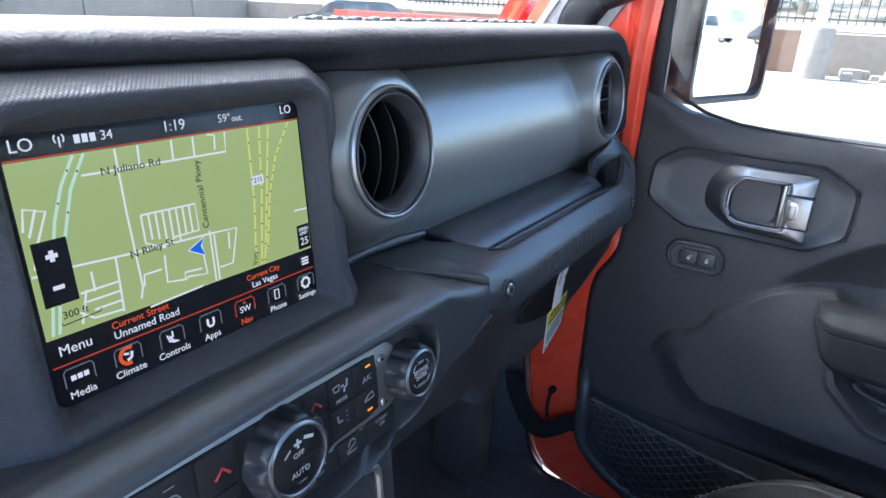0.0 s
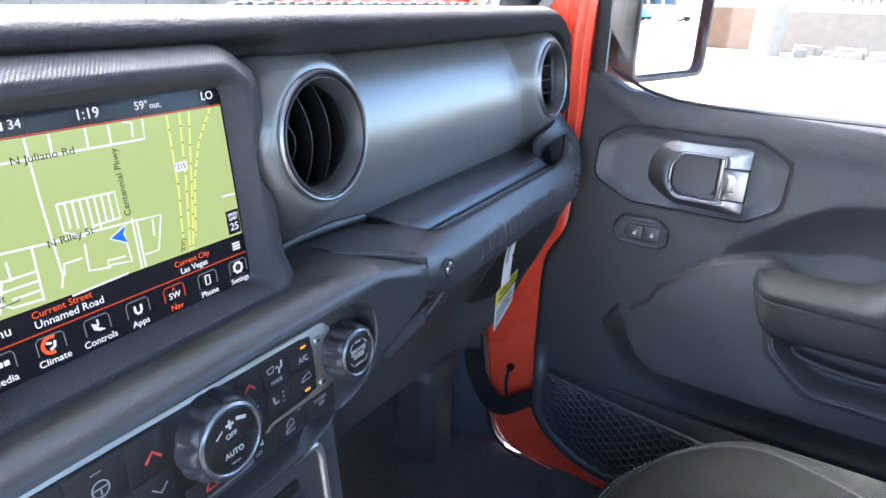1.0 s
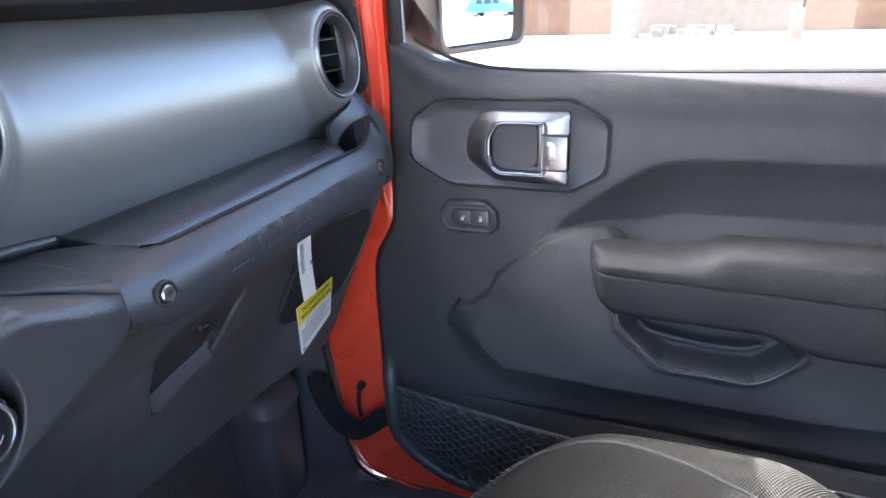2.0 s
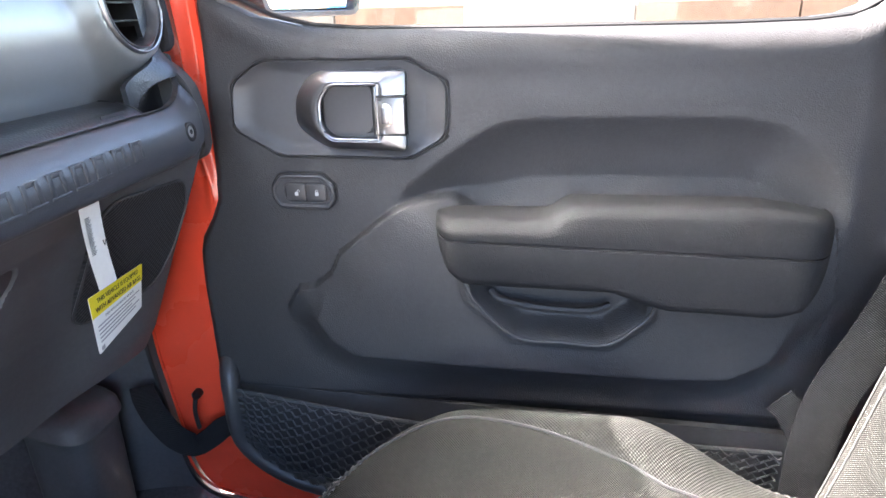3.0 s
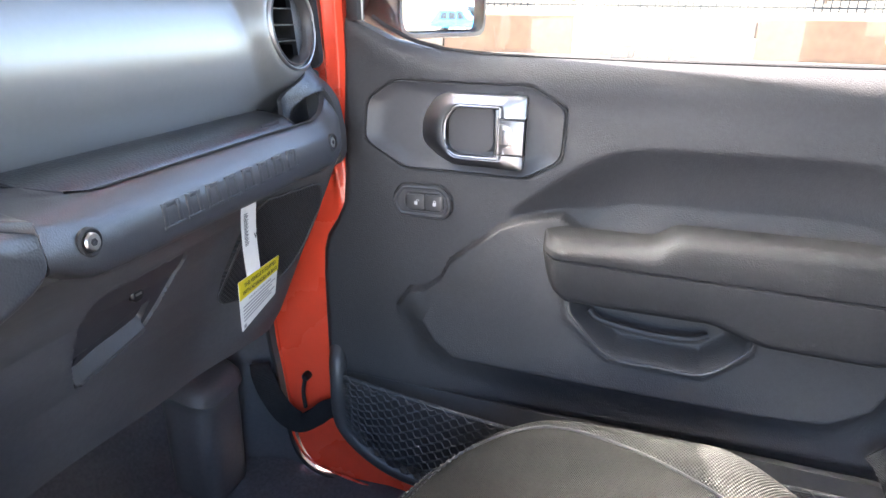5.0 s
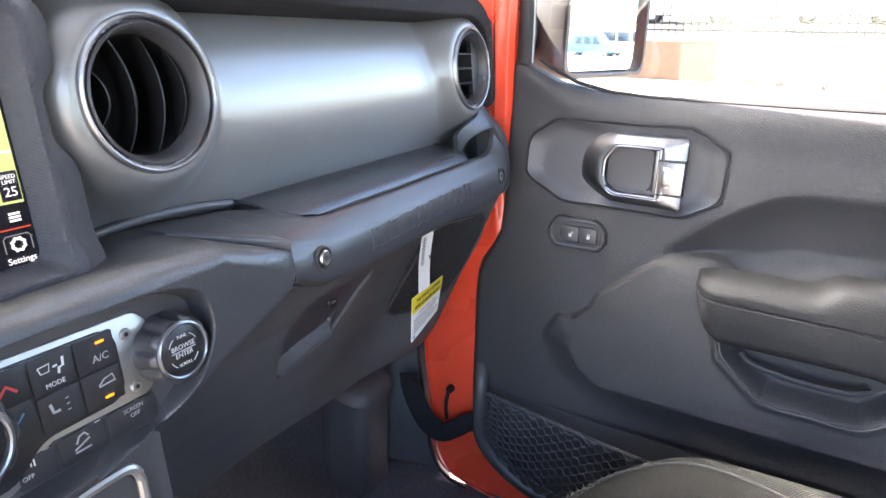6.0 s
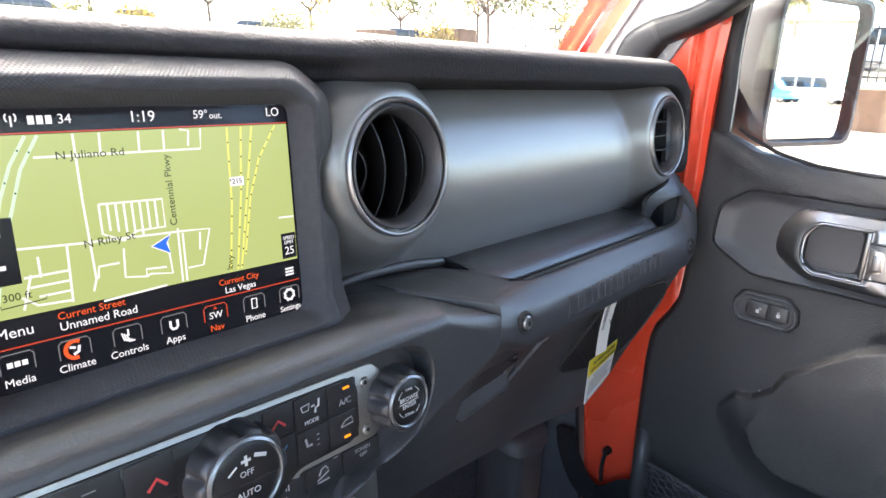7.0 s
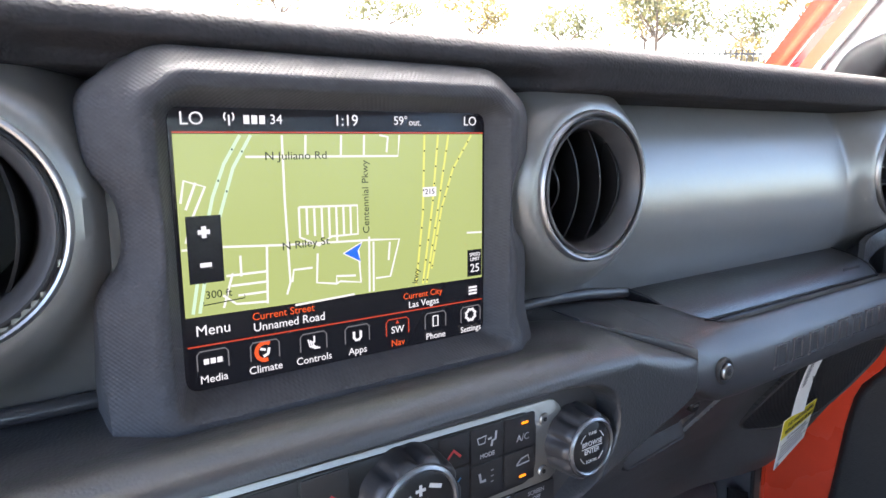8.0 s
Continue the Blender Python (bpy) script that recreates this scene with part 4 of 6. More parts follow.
k4 = key(0.0665, 0.0895, 1.1540, 1.1740)
print_on(k4, words("A/C", 0.0058, (0.0800, YP, 1.1605), depth=0.0002), M_GREYINK)
print_on(k4, slab(rrect(0.0812, 1.1692, 0.0050, 0.0014, 0.0004, 2), YP - 0.0002, YP), M_LED, "lit amber mark")
k5 = key(0.0430, 0.0660, 1.1330, 1.1535)
print_on(k5, strokes([[(0.0490, 1.1480), (0.0500, 1.1430), (0.0535, 1.1430)]], 0.0016, YP, 0.0002), M_GREYINK)
for k in range(3):
    print_on(k5, strokes([[(0.0570, 1.1410 + 0.0033 * k), (0.0588, 1.1412 + 0.0033 * k)]], 0.0006, YP, 0.0002), M_GREYINK)
k6 = key(0.0665, 0.0895, 1.1330, 1.1535)
print_on(k6, strokes([[(0.0755, 1.1450), (0.0790, 1.1480), (0.0840, 1.1490), (0.0850, 1.1450), (0.0755, 1.1445)]], 0.0008, YP, 0.0002), M_GREYINK)
print_on(k6, slab(rrect(0.0800, 1.1372, 0.0050, 0.0014, 0.0004, 2), YP - 0.0002, YP), M_LED, "lit amber mark")
k7 = key(-0.052, -0.0275, 1.1510, 1.1765)
print_on(k7, strokes([[(-0.0420, 1.1590), (-0.0372, 1.1640), (-0.0324, 1.1590)]], 0.0017, YP, 0.0002), M_REDPRINT)
k8 = key(-0.052, -0.0275, 1.1280, 1.1505)
print_on(k8, strokes([[(-0.0420, 1.1425), (-0.0372, 1.1380), (-0.0324, 1.1425)]], 0.0009, YP, 0.0002), M_GREYINK)
k9 = key(-0.082, -0.0525, 1.1510, 1.1775)
print_on(k9, strokes([[(-0.0665 + 0.0045 * math.cos(a), 1.1620 + 0.0045 * math.sin(a)) for a in span(0, 6.28, 19)]], 0.0008, YP, 0.0002), M_GREYINK)
print_on(k9, strokes([[(-0.0705, 1.1625), (-0.0625, 1.1625)], [(-0.0665, 1.1625), (-0.0665, 1.1585)]], 0.0008, YP, 0.0002), M_GREYINK)
print_on(k9, strokes([[(-0.0700, 1.1715), (-0.0640, 1.1715)]], 0.0005, YP, 0.0002), M_GREYINK)
k10 = key(-0.110, -0.0825, 1.1510, 1.1780)
print_on(k10, strokes([[(-0.1000, 1.1660), (-0.0920, 1.1660), (-0.0935, 1.1600), (-0.0985, 1.1600), (-0.1000, 1.1660)]], 0.0007, YP, 0.0002), M_GREYINK)
key(-0.082, -0.0525, 1.1230, 1.1505)
key(-0.110, -0.0825, 1.1230, 1.1505)
k13 = key(-0.024, 0.016, 1.1145, 1.1290)
print_on(k13, strokes([[(-0.0110, 1.1190), (-0.0030, 1.1190), (-0.0070, 1.1255), (-0.0110, 1.1190)]], 0.0009, YP, 0.0002), M_REDPRINT)
# keys of the lower row, on the surround itself
for u0, u1 in ((0.0265, 0.0475), (0.0480, 0.0755), (0.0760, 0.1080)):
    low = part("key", slab(rrect((u0 + u1) / 2, 1.1180, u1 - u0 - 0.001, 0.0165, 0.0015, 3), YF - 0.0002, YF + 0.003, "xz", 0.0005), M_KEY, climate)
    yk = YF - 0.0003
    if u0 < 0.03:
        print_on(low, words("P", 0.0070, (0.0305, yk, 1.1220), depth=0.0002), M_WHITEPRINT)
        print_on(low, words("OFF", 0.0034, (0.0315, yk, 1.1160), depth=0.0002), M_GREYINK)
        print_on(low, strokes([[(0.0340, 1.1210), (0.0340, 1.1240)], [(0.0357, 1.1205), (0.0357, 1.1245)]], 0.0007, yk, 0.0002), M_WHITEPRINT)
        print_on(low, strokes([[(0.0405, 1.1262), (0.0440, 1.1262)]], 0.0006, yk, 0.0002), M_GREYINK)
    elif u0 < 0.06:
        print_on(low, strokes([[(0.0560, 1.1165), (0.0650, 1.1200)], [(0.0575, 1.1195), (0.0595, 1.1230), (0.0625, 1.1240), (0.0645, 1.1215)], [(0.0560, 1.1150), (0.0650, 1.1150)]], 0.0010, yk, 0.0002), M_GREYINK)
        print_on(low, strokes([[(0.0690, 1.1262), (0.0725, 1.1262)]], 0.0006, yk, 0.0002), M_GREYINK)
    else:
        print_on(low, words("SCREEN", 0.0036, (0.0925, yk, 1.1225), depth=0.0002), M_GREYINK)
        print_on(low, words("OFF", 0.0036, (0.0930, yk, 1.1185), depth=0.0002), M_GREYINK)
for sz in (1.1665, 1.1340):
    screw = part("screw", lathe([(0.0001, YF - 0.0012), (0.0030, YF - 0.0012), (0.0036, YF - 0.0004), (0.0036, YF + 0.002)], (0.0975, 0, sz), n=24), M_SILVER, climate)
    part("screw_socket", lathe([(0.0001, YF - 0.0015), (0.0014, YF - 0.0015), (0.0014, YF - 0.0008)], (0.0975, 0, sz), n=6), M_RUBBER, screw)


def knob(cx, cz, r, lines):
    n = 96

    def ring(rad, y, dent):
        return [(cx + (rad - dent * (0.5 - 0.5 * math.cos(10 * 2 * math.pi * i / n)) ** 3) * math.cos(2 * math.pi * i / n), y,
                 cz + (rad - dent * (0.5 - 0.5 * math.cos(10 * 2 * math.pi * i / n)) ** 3) * math.sin(2 * math.pi * i / n)) for i in range(n)]

    k = part("knob", loft([ring(r * 1.06, YF + 0.004, 0.0004), ring(r * 1.06, YF - 0.0025, 0.0010), ring(r * 1.05, YF - 0.0040, 0.0024), ring(r * 1.02, YF - 0.0115, 0.0028), ring(r * 0.985, YF - 0.0146, 0.0022), ring(r * 0.90, YF - 0.0162, 0)]),
             M_KNOB, climate, "ribbed black rotary knob")
    part("knob_ring", lathe([(r * 0.76, YF - 0.0150), (r * 0.76, YF - 0.0172), (r * 0.80, YF - 0.0178), (r * 0.86, YF - 0.0170), (r * 0.88, YF - 0.0152)], (cx, 0, cz), n=64), M_CHROME, k, "silver ring")
    part("knob_cap", lathe([(0.0001, YF - 0.0168), (r * 0.70, YF - 0.0168), (r * 0.755, YF - 0.0160), (r * 0.76, YF - 0.014)], (cx, 0, cz), n=48), M_GLOSSBLACK, k)
    for body, size, dz, turn in lines:
        part("printed_sign", words(body, size, (cx, YF - 0.0169, cz + dz), depth=0.0002, turn=turn), M_WHITEPRINT, k, smooth=False)
    return k


kb = knob(0.1205, 1.1490, 0.0205, [("TUNE", 0.0026, 0.0088, 0), ("BROWSE", 0.0042, 0.0026, 0), ("ENTER", 0.0042, -0.0022, 0), ("SCROLL", 0.0026, -0.0083, 0)])
part("printed_sign", strokes([[(0.1205 + 0.0105 * math.cos(a), 1.1490 + 0.0105 * math.sin(a)) for a in span(s, e, 8)] for s, e in ((0.45, 1.0), (2.14, 2.7), (3.6, 4.1), (5.3, 5.8))] + [[(0.1120, 1.1492), (0.1290, 1.1492)]], 0.0004, YF - 0.0168, 0.0003), M_WHITEPRINT, kb, smooth=False)
ka = knob(0.0020, 1.1510, 0.0258, [("OFF", 0.0047, 0.0032, 0), ("AUTO", 0.0050, -0.0082, 0)])
part("cap_split", strokes([[(-0.0165, 1.1485), (0.0205, 1.1485)]], 0.0009, YF - 0.0168, 0.0002), M_RUBBER, ka, smooth=False)
part("printed_sign", join(*[strokes([[(0.002, 1.1612), (0.002 + 0.0028 * math.cos(a), 1.1612 + 0.0028 * math.sin(a))]], 0.0016, YF - 0.0168, 0.0002 + 0.00002 * k) for k, a in enumerate(span(0, 4.71, 4))],
                          strokes([[(-0.0085, 1.1565), (-0.0035, 1.1600)]], 0.0010, YF - 0.0168, 0.0002), strokes([[(0.0070, 1.1625), (0.0140, 1.1600)]], 0.0022, YF - 0.0168, 0.0002)), M_WHITEPRINT, ka, smooth=False)
part("printed_sign", strokes([[(-0.0010, 1.1365), (0.0055, 1.1365)]], 0.0006, YF - 0.0168, 0.0002), M_GREYINK, ka, smooth=False)

# ---- passenger door ----
door = thing("door_1", (0.75, -0.4, 0.95), "closed black passenger door panel with grained vinyl, armrest and satin handle", "car door", kind="structure")
FRONT_Z = [0.58, 0.605, 0.63, 0.66, 0.70, 0.74, 0.83, 0.95, 0.99, 1.01, 1.035, 1.06, 1.10, 1.18, 1.26, 1.32]
FRONT_Y = [-0.17, -0.105, -0.070, -0.035, 0.000, 0.013, 0.018, 0.020, 0.018, 0.013, -0.002, -0.013, -0.015, -0.012, -0.012, -0.014]
TOP_Y = [-0.90, -0.80, -0.785, -0.772, -0.757, -0.735, -0.70, -0.62, -0.40, -0.206, -0.152, -0.105, -0.060, -0.035, 0.02]
TOP_Z = [1.345, 1.330, 1.310, 1.292, 1.277, 1.268, 1.264, 1.262, 1.2615, 1.263, 1.267, 1.277, 1.298, 1.316, 1.330]
RAISED = [(-0.097, 0.922), (-0.108, 0.940), (-0.118, 0.953), (-0.138, 0.955), (-0.161, 0.974), (-0.173, 1.000), (-0.239, 1.054), (-0.267, 1.065), (-0.315, 1.072), (-0.334, 1.060), (-0.345, 1.044), (-0.504, 1.040), (-0.748, 1.040), (-0.757, 0.964), (-0.742, 0.895), (-0.712, 0.845), (-0.665, 0.816), (-0.569, 0.806), (-0.477, 0.808), (-0.257, 0.814), (-0.180, 0.821), (-0.128, 0.843), (-0.102, 0.884)]
FIELD = [(-0.141, 0.912), (-0.158, 0.884), (-0.186, 0.863), (-0.333, 0.856), (-0.570, 0.852), (-0.650, 0.856), (-0.692, 0.882), (-0.722, 0.956), (-0.718, 1.030), (-0.504, 1.030), (-0.324, 1.040), (-0.274, 1.049), (-0.226, 1.028), (-0.165, 0.972)]
SCOOP = [(-0.236, 1.062), (-0.318, 1.128), (-0.366, 1.156), (-0.400, 1.1635), (-0.494, 1.165), (-0.635, 1.165), (-0.687, 1.156), (-0.724, 1.128), (-0.749, 1.089), (-0.757, 1.050), (-0.745, 1.015), (-0.34, 1.015), (-0.30, 1.045)]
POCKET = [(-0.332, 0.985), (-0.340, 0.950), (-0.392, 0.903), (-0.505, 0.899), (-0.548, 0.936), (-0.545, 0.985)]
BEZEL = [(-0.048, 1.150), (-0.050, 1.202), (-0.087, 1.2285), (-0.265, 1.229), (-0.310, 1.203), (-0.309, 1.142), (-0.266, 1.1165), (-0.105, 1.1185)]

SCOOP_R = fillet(SCOOP, 0.03, 4)


def door_x(y, z):
    """Where the panel's skin lies, towards the cabin being less."""
    x = float(np.interp(z, [0.58, 0.72, 0.80, 0.98, 1.08, 1.20, 1.30], [0.738, 0.728, 0.724, 0.729, 0.735, 0.747, 0.753]))
    top = float(np.interp(y, TOP_Y, TOP_Z))
    d = top - z
    x += 0.022 * max(0.0, 1 - d / 0.028) ** 2.5 - 0.004 * math.exp(-((d - 0.03) / 0.02) ** 2)
    x += 0.018 * blend(0.80, 0.765, z) * blend(-0.03, -0.06, y)
    d, f = inside_dist(RAISED, y, z), inside_dist(FIELD, y, z)
    crisp = blend(-0.0015, 0.004, d)
    q = max(0.0, d) / (max(0.0, d) + max(0.0, -f) + 1e-6)
    low = blend(0.955, 0.895, z)
    x -= 0.012 * crisp * (1 - low) + 0.019 * q ** 1.9 * low + 0.008 * blend(0.0, 0.05, d) * (1 - low)
    d = inside_dist(SCOOP_R, y, z)
    if d > -0.008:
        d = d / 2 + math.sqrt(d * d + 0.00002) / 2
        x += 0.048 * (1 - math.exp(-d / 0.068))
    p = inside_dist(POCKET, y, z)
    x -= 0.004 * math.exp(-((p + 0.004) / 0.005) ** 2)
    x += 0.027 * blend(-0.001, 0.022, p)
    x += 0.005 * blend(-0.002, 0.002, inside_dist(BEZEL, y, z))
    x += 0.012 * blend(-0.755, -0.80, y)
    return x


def door_skin(u, v):
    zt = float(np.interp(float(np.interp(u, [0, 1], [-0.04, -0.86])), TOP_Y, TOP_Z))
    z = 0.58 + (zt - 0.58) * v
    yf = float(np.interp(z, FRONT_Z, FRONT_Y))
    y = yf + (-0.86 - yf) * u
    edge = 0.010 * max(0.0, 1 - (yf - y) / 0.012) ** 2
    return (door_x(y, z) + edge, y, z)


part("panel", sheet(door_skin, span(0, 1, 320), span(0, 1, 250), (0.03, 0, 0)), M_DOOR, door, "grained black vinyl door panel")

# handle surround, a dished plate in the panel
bez = fillet(BEZEL, 0.012, 5)


def bezel_plate():
    n = 120
    rings = []
    for inset, dx in ((-0.0016, 0.010), (0.0, 0.0), (0.0018, -0.0022), (0.006, -0.0005), (0.012, 0.0025), (0.024, 0.004)):
        pts = by_angle(bez, n, -0.18, 1.173)
        ring = []
        for y, z in pts:
            r = math.hypot(y + 0.18, z - 1.173)
            k = max(0.05, (r - inset * 1.15) / r)
            yy, zz = -0.18 + (y + 0.18) * k, 1.173 + (z - 1.173) * k
            ring.append((float(np.interp(zz, [1.08, 1.20, 1.30], [0.735, 0.747, 0.753])) + dx, yy, zz))
        rings.append(ring)
    return loft(rings)


plate = part("handle_surround", bezel_plate(), M_BEZEL, door, "dished satin black handle surround")
part("surround_gap", tube([(float(np.interp(z, [1.08, 1.20, 1.30], [0.735, 0.747, 0.753])) - 0.0002, -0.18 + (y + 0.18) * 1.008, 1.173 + (z - 1.173) * 1.02) for y, z in bez], 0.0016, 6, closed=True), M_RUBBER, plate)
part("dish", slab(rrect(-0.196, 1.1725, 0.075, 0.066, 0.010), 0.7455, 0.7520, "yz", 0.002), M_RUBBER, plate)
part("dish_plate", slab(rrect(-0.192, 1.173, 0.058, 0.058, 0.010), 0.7440, 0.7520, "yz", 0.002), M_BEZEL, plate, smooth=False)

H_OUT = [(-0.1215, 1.151), (-0.1215, 1.187), (-0.143, 1.2165), (-0.2625, 1.2165), (-0.2625, 1.1270), (-0.156, 1.1300)]
H_IN = [(-0.1605, 1.156), (-0.1605, 1.184), (-0.174, 1.2025), (-0.2320, 1.2025), (-0.2320, 1.1400), (-0.174, 1.1405)]


def handle_bm():
    n = 140
    out, inn = fillet(H_OUT, [0.014, 0.014, 0.02, 0.004, 0.004, 0.02], 6), fillet(H_IN, [0.008, 0.008, 0.008, 0.003, 0.003, 0.008], 5)
    c = (-0.203, 1.171)
    a, b = by_angle(out, n, *c), by_angle(inn, n, *c)
    rings = []
    for k, x in ((0.0, 0.752), (0.0, 0.7440), (0.06, 0.7405), (0.40, 0.7335), (0.66, 0.7292), (0.80, 0.7280), (0.92, 0.7288), (1.0, 0.7330), (1.0, 0.7480)):
        ring = []
        for (ya, za), (yb, zb) in zip(a, b):
            y, z = ya + (yb - ya) * k, za + (zb - za) * k
            left = blend(-0.185, -0.135, y)
            sheer = 0.7 * blend(-0.152, -0.178, y) * (1 if x < 0.747 else 0)
            xx = x + (min(x, 0.7295) - x) * sheer
            ring.append((xx + 0.009 * left * (1 if x < 0.745 else 0) + (z - 1.17) * 0.10, y, z))
        rings.append(ring)
    return loft(rings, cap=False)


handle = part("door_handle", handle_bm(), M_CHROME, door, "satin chrome pull handle")
part("handle_rim", tube([(0.7295 + 0.009 * blend(-0.185, -0.135, y) + (z - 1.17) * 0.10, y, z) for y, z in fillet(H_IN, [0.008, 0.008, 0.008, 0.003, 0.003, 0.008], 5) if y > -0.2315], 0.0020, 8), M_CHROME, handle)
part("hinge_block", slab(fillet([(-0.2315, 1.1465), (-0.2625, 1.1465), (-0.2625, 1.1893), (-0.2315, 1.1893)], 0.0015, 3), 0.7262, 0.745, "yz", 0.0015), M_CHROME, handle)
part("hinge_inner", slab(fillet([(-0.2240, 1.1420), (-0.2330, 1.1410), (-0.2330, 1.2010), (-0.2240, 1.2000)], 0.002, 3), 0.7370, 0.748, "yz", 0.0015), M_STEEL, handle)
part("lock_button", slab(fillet([(-0.2325, 1.1535), (-0.2440, 1.1560), (-0.2478, 1.1585), (-0.2478, 1.1785), (-0.2440, 1.1820), (-0.2325, 1.1850)], 0.0015, 3), 0.7242, 0.745, "yz", 0.0012), M_STEEL, handle)
part("button_inset", slab(rrect(-0.2405, 1.1683, 0.0085, 0.0185, 0.0012, 3), 0.7232, 0.73, "yz", 0.0006), M_CHROME, handle)
for z in (1.1462, 1.1896):
    part("hinge_gap", slab([(-0.2310, z - 0.0009), (-0.2632, z - 0.0009), (-0.2632, z + 0.0009), (-0.2310, z + 0.0009)], 0.7246, 0.745, "yz"), M_RUBBER, handle)

# lock switches
SWITCH = [(-0.1325 + (y + 0.1325) * 0.90, 1.0755 + (z - 1.0755) * 0.92) for y, z in fillet([(-0.089, 1.070), (-0.090, 1.083), (-0.101, 1.0975), (-0.160, 1.0985), (-0.175, 1.084), (-0.176, 1.064), (-0.166, 1.0530), (-0.098, 1.0540)], 0.005, 4)]
sw = part("switch_plate", slab(SWITCH, 0.7285, 0.741, "yz", 0.0032, 4), M_BEZEL, door)
part("switch_edge", tube([(0.7282, y, z + 0.002) for y, z in fillet([(-0.109, 1.0655), (-0.109, 1.0805), (-0.1140, 1.0865), (-0.1575, 1.0870), (-0.1640, 1.0815), (-0.1640, 1.0655), (-0.1575, 1.0605), (-0.1140, 1.0605)], 0.003, 3)], 0.0009, 6, closed=True), M_PLASTIC, sw)
part("switch_gap", tube([(0.7344, -0.1325 + (y + 0.1325) * 1.03, 1.0755 + (z - 1.0755) * 1.05) for y, z in SWITCH], 0.0022, 6, closed=True), M_RUBBER, sw)
part("switch_rim", tube([(0.7300, -0.1325 + (y + 0.1325) * 0.95, 1.0755 + (z - 1.0755) * 0.91) for y, z in SWITCH], 0.0034, 8, closed=True), M_BEZEL, sw)
part("switch_well", slab(fillet([(-0.110, 1.068), (-0.110, 1.081), (-0.115, 1.0875), (-0.157, 1.0880), (-0.163, 1.082), (-0.163, 1.068), (-0.157, 1.0630), (-0.115, 1.0630)], 0.003, 3), 0.7279, 0.741, "yz", 0.0006), M_RUBBER, sw)
for y0, y1, shut in ((-0.1115, -0.1362, False), (-0.1372, -0.1615, True)):
    rocker = part("rocker", slab(rrect((y0 + y1) / 2, 1.0755, abs(y1 - y0), 0.0215, 0.003, 3), 0.7266, 0.739, "yz", 0.0016), M_PLASTIC, sw)
    yc = (y0 + y1) / 2 - 0.001
    part("padlock_sign", slab(rrect(yc, 1.0738, 0.0042, 0.0046, 0.0008, 2), 0.7262, 0.7268, "yz"), M_WHITEPRINT, rocker)
    part("padlock_sign", strokes([[(yc - (0 if shut else 0.0024) + 0.0014 * math.cos(a), 1.0764 + 0.0024 * math.sin(a)) for a in span(0, math.pi, 8)]], 0.0007, 0.7265, 0.0002, "yz"), M_WHITEPRINT, rocker)


# armrest: a padded cap over a deep body
def arm_section(y, upper):
    nose = math.sqrt(max(0.0, 1 - max(0.0, (y + 0.325) / 0.0285) ** 2)) if y > -0.325 else 1.0
    tail = math.sqrt(max(0.0, 1 - max(0.0, (-0.690 - y) / 0.0455) ** 2)) if y < -0.690 else 1.0
    k = max(0.02, nose * tail)
    step = blend(-0.425, -0.455, y)
    top = 1.0640 + 0.0165 * step - 0.010 * (1 - k) - 0.009 * blend(-0.64, -0.73, y)
    seam = 1.0425 - 0.012 * (-0.30 - y) / 0.42
    low = float(np.interp(y, [-0.735, -0.72, -0.70, -0.67, -0.56, -0.535, -0.50, -0.335, -0.315, -0.297], [1.018, 0.987, 0.965, 0.957, 0.961, 0.968, 0.981, 0.985, 1.000, 1.035]))
    inner = 0.735 - (0.735 - 0.660) * k
    outer = 0.742
    pts = []
    if upper:
        loop = [(outer, seam), (inner + 0.0012, seam), (inner, seam + 0.0014), (inner, seam + (top - seam) * 0.45), (inner + 0.004, top - 0.008), (inner + 0.012, top - 0.002), (inner + 0.022, top), (outer, top - 0.004)]
    else:
        s = seam - 0.0012
        loop = [(outer, s), (inner + 0.0012, s), (inner + 0.0002, s - 0.0014), (inner + 0.0006, s - (s - low) * 0.4), (inner + 0.003, low + 0.010), (inner + 0.008, low + 0.002), (inner + 0.018, low), (outer, low + 0.004)]
    return [(x, y, z) for x, z in fillet(loop, 0.006, 3)]


ARM_Y = [-0.2968, -0.298, -0.301, -0.306, -0.312, -0.318] + span(-0.325, -0.69, 44) + [-0.70, -0.708, -0.716, -0.723, -0.729, -0.733, -0.735]
arm = part("armrest", loft([arm_section(y, False) for y in ARM_Y]), M_ARM, door, "padded black vinyl armrest")
part("armrest_pad", loft([arm_section(y, True) for y in ARM_Y]), M_ARM, arm)
part("seam_stitching", tube([(0.6615, y, 1.0425 - 0.012 * (-0.30 - y) / 0.42 - 0.0006) for y in span(-0.325, -0.70, 30)], 0.0008, 5), M_RUBBER, arm)
part("pull_rib", tube(smooth_path([(0.722, -0.362, 0.957), (0.715, -0.378, 0.947), (0.712, -0.43, 0.940), (0.712, -0.48, 0.939), (0.718, -0.505, 0.944)], 5), 0.005, 8), M_DOOR, door)
part("pocket_rim", tube(smooth_path([(0.706, -0.334, 0.972), (0.705, -0.345, 0.948), (0.703, -0.392, 0.9035), (0.703, -0.45, 0.899), (0.703, -0.505, 0.899), (0.703, -0.548, 0.936), (0.704, -0.556, 0.958)], 4), 0.0022, 6), M_PLASTIC, door)

# net at the foot of the door
part("net_post", tube(smooth_path([(0.742, 0.004, 0.840), (0.720, -0.003, 0.815), (0.712, -0.007, 0.78), (0.712, -0.008, 0.735), (0.712, -0.018, 0.705), (0.713, -0.05, 0.672), (0.714, -0.10, 0.645), (0.716, -0.17, 0.632), (0.716, -0.30, 0.628), (0.716, -0.62, 0.628)], 6), 0.013, 12), M_PLASTIC, door, "black moulded net frame")


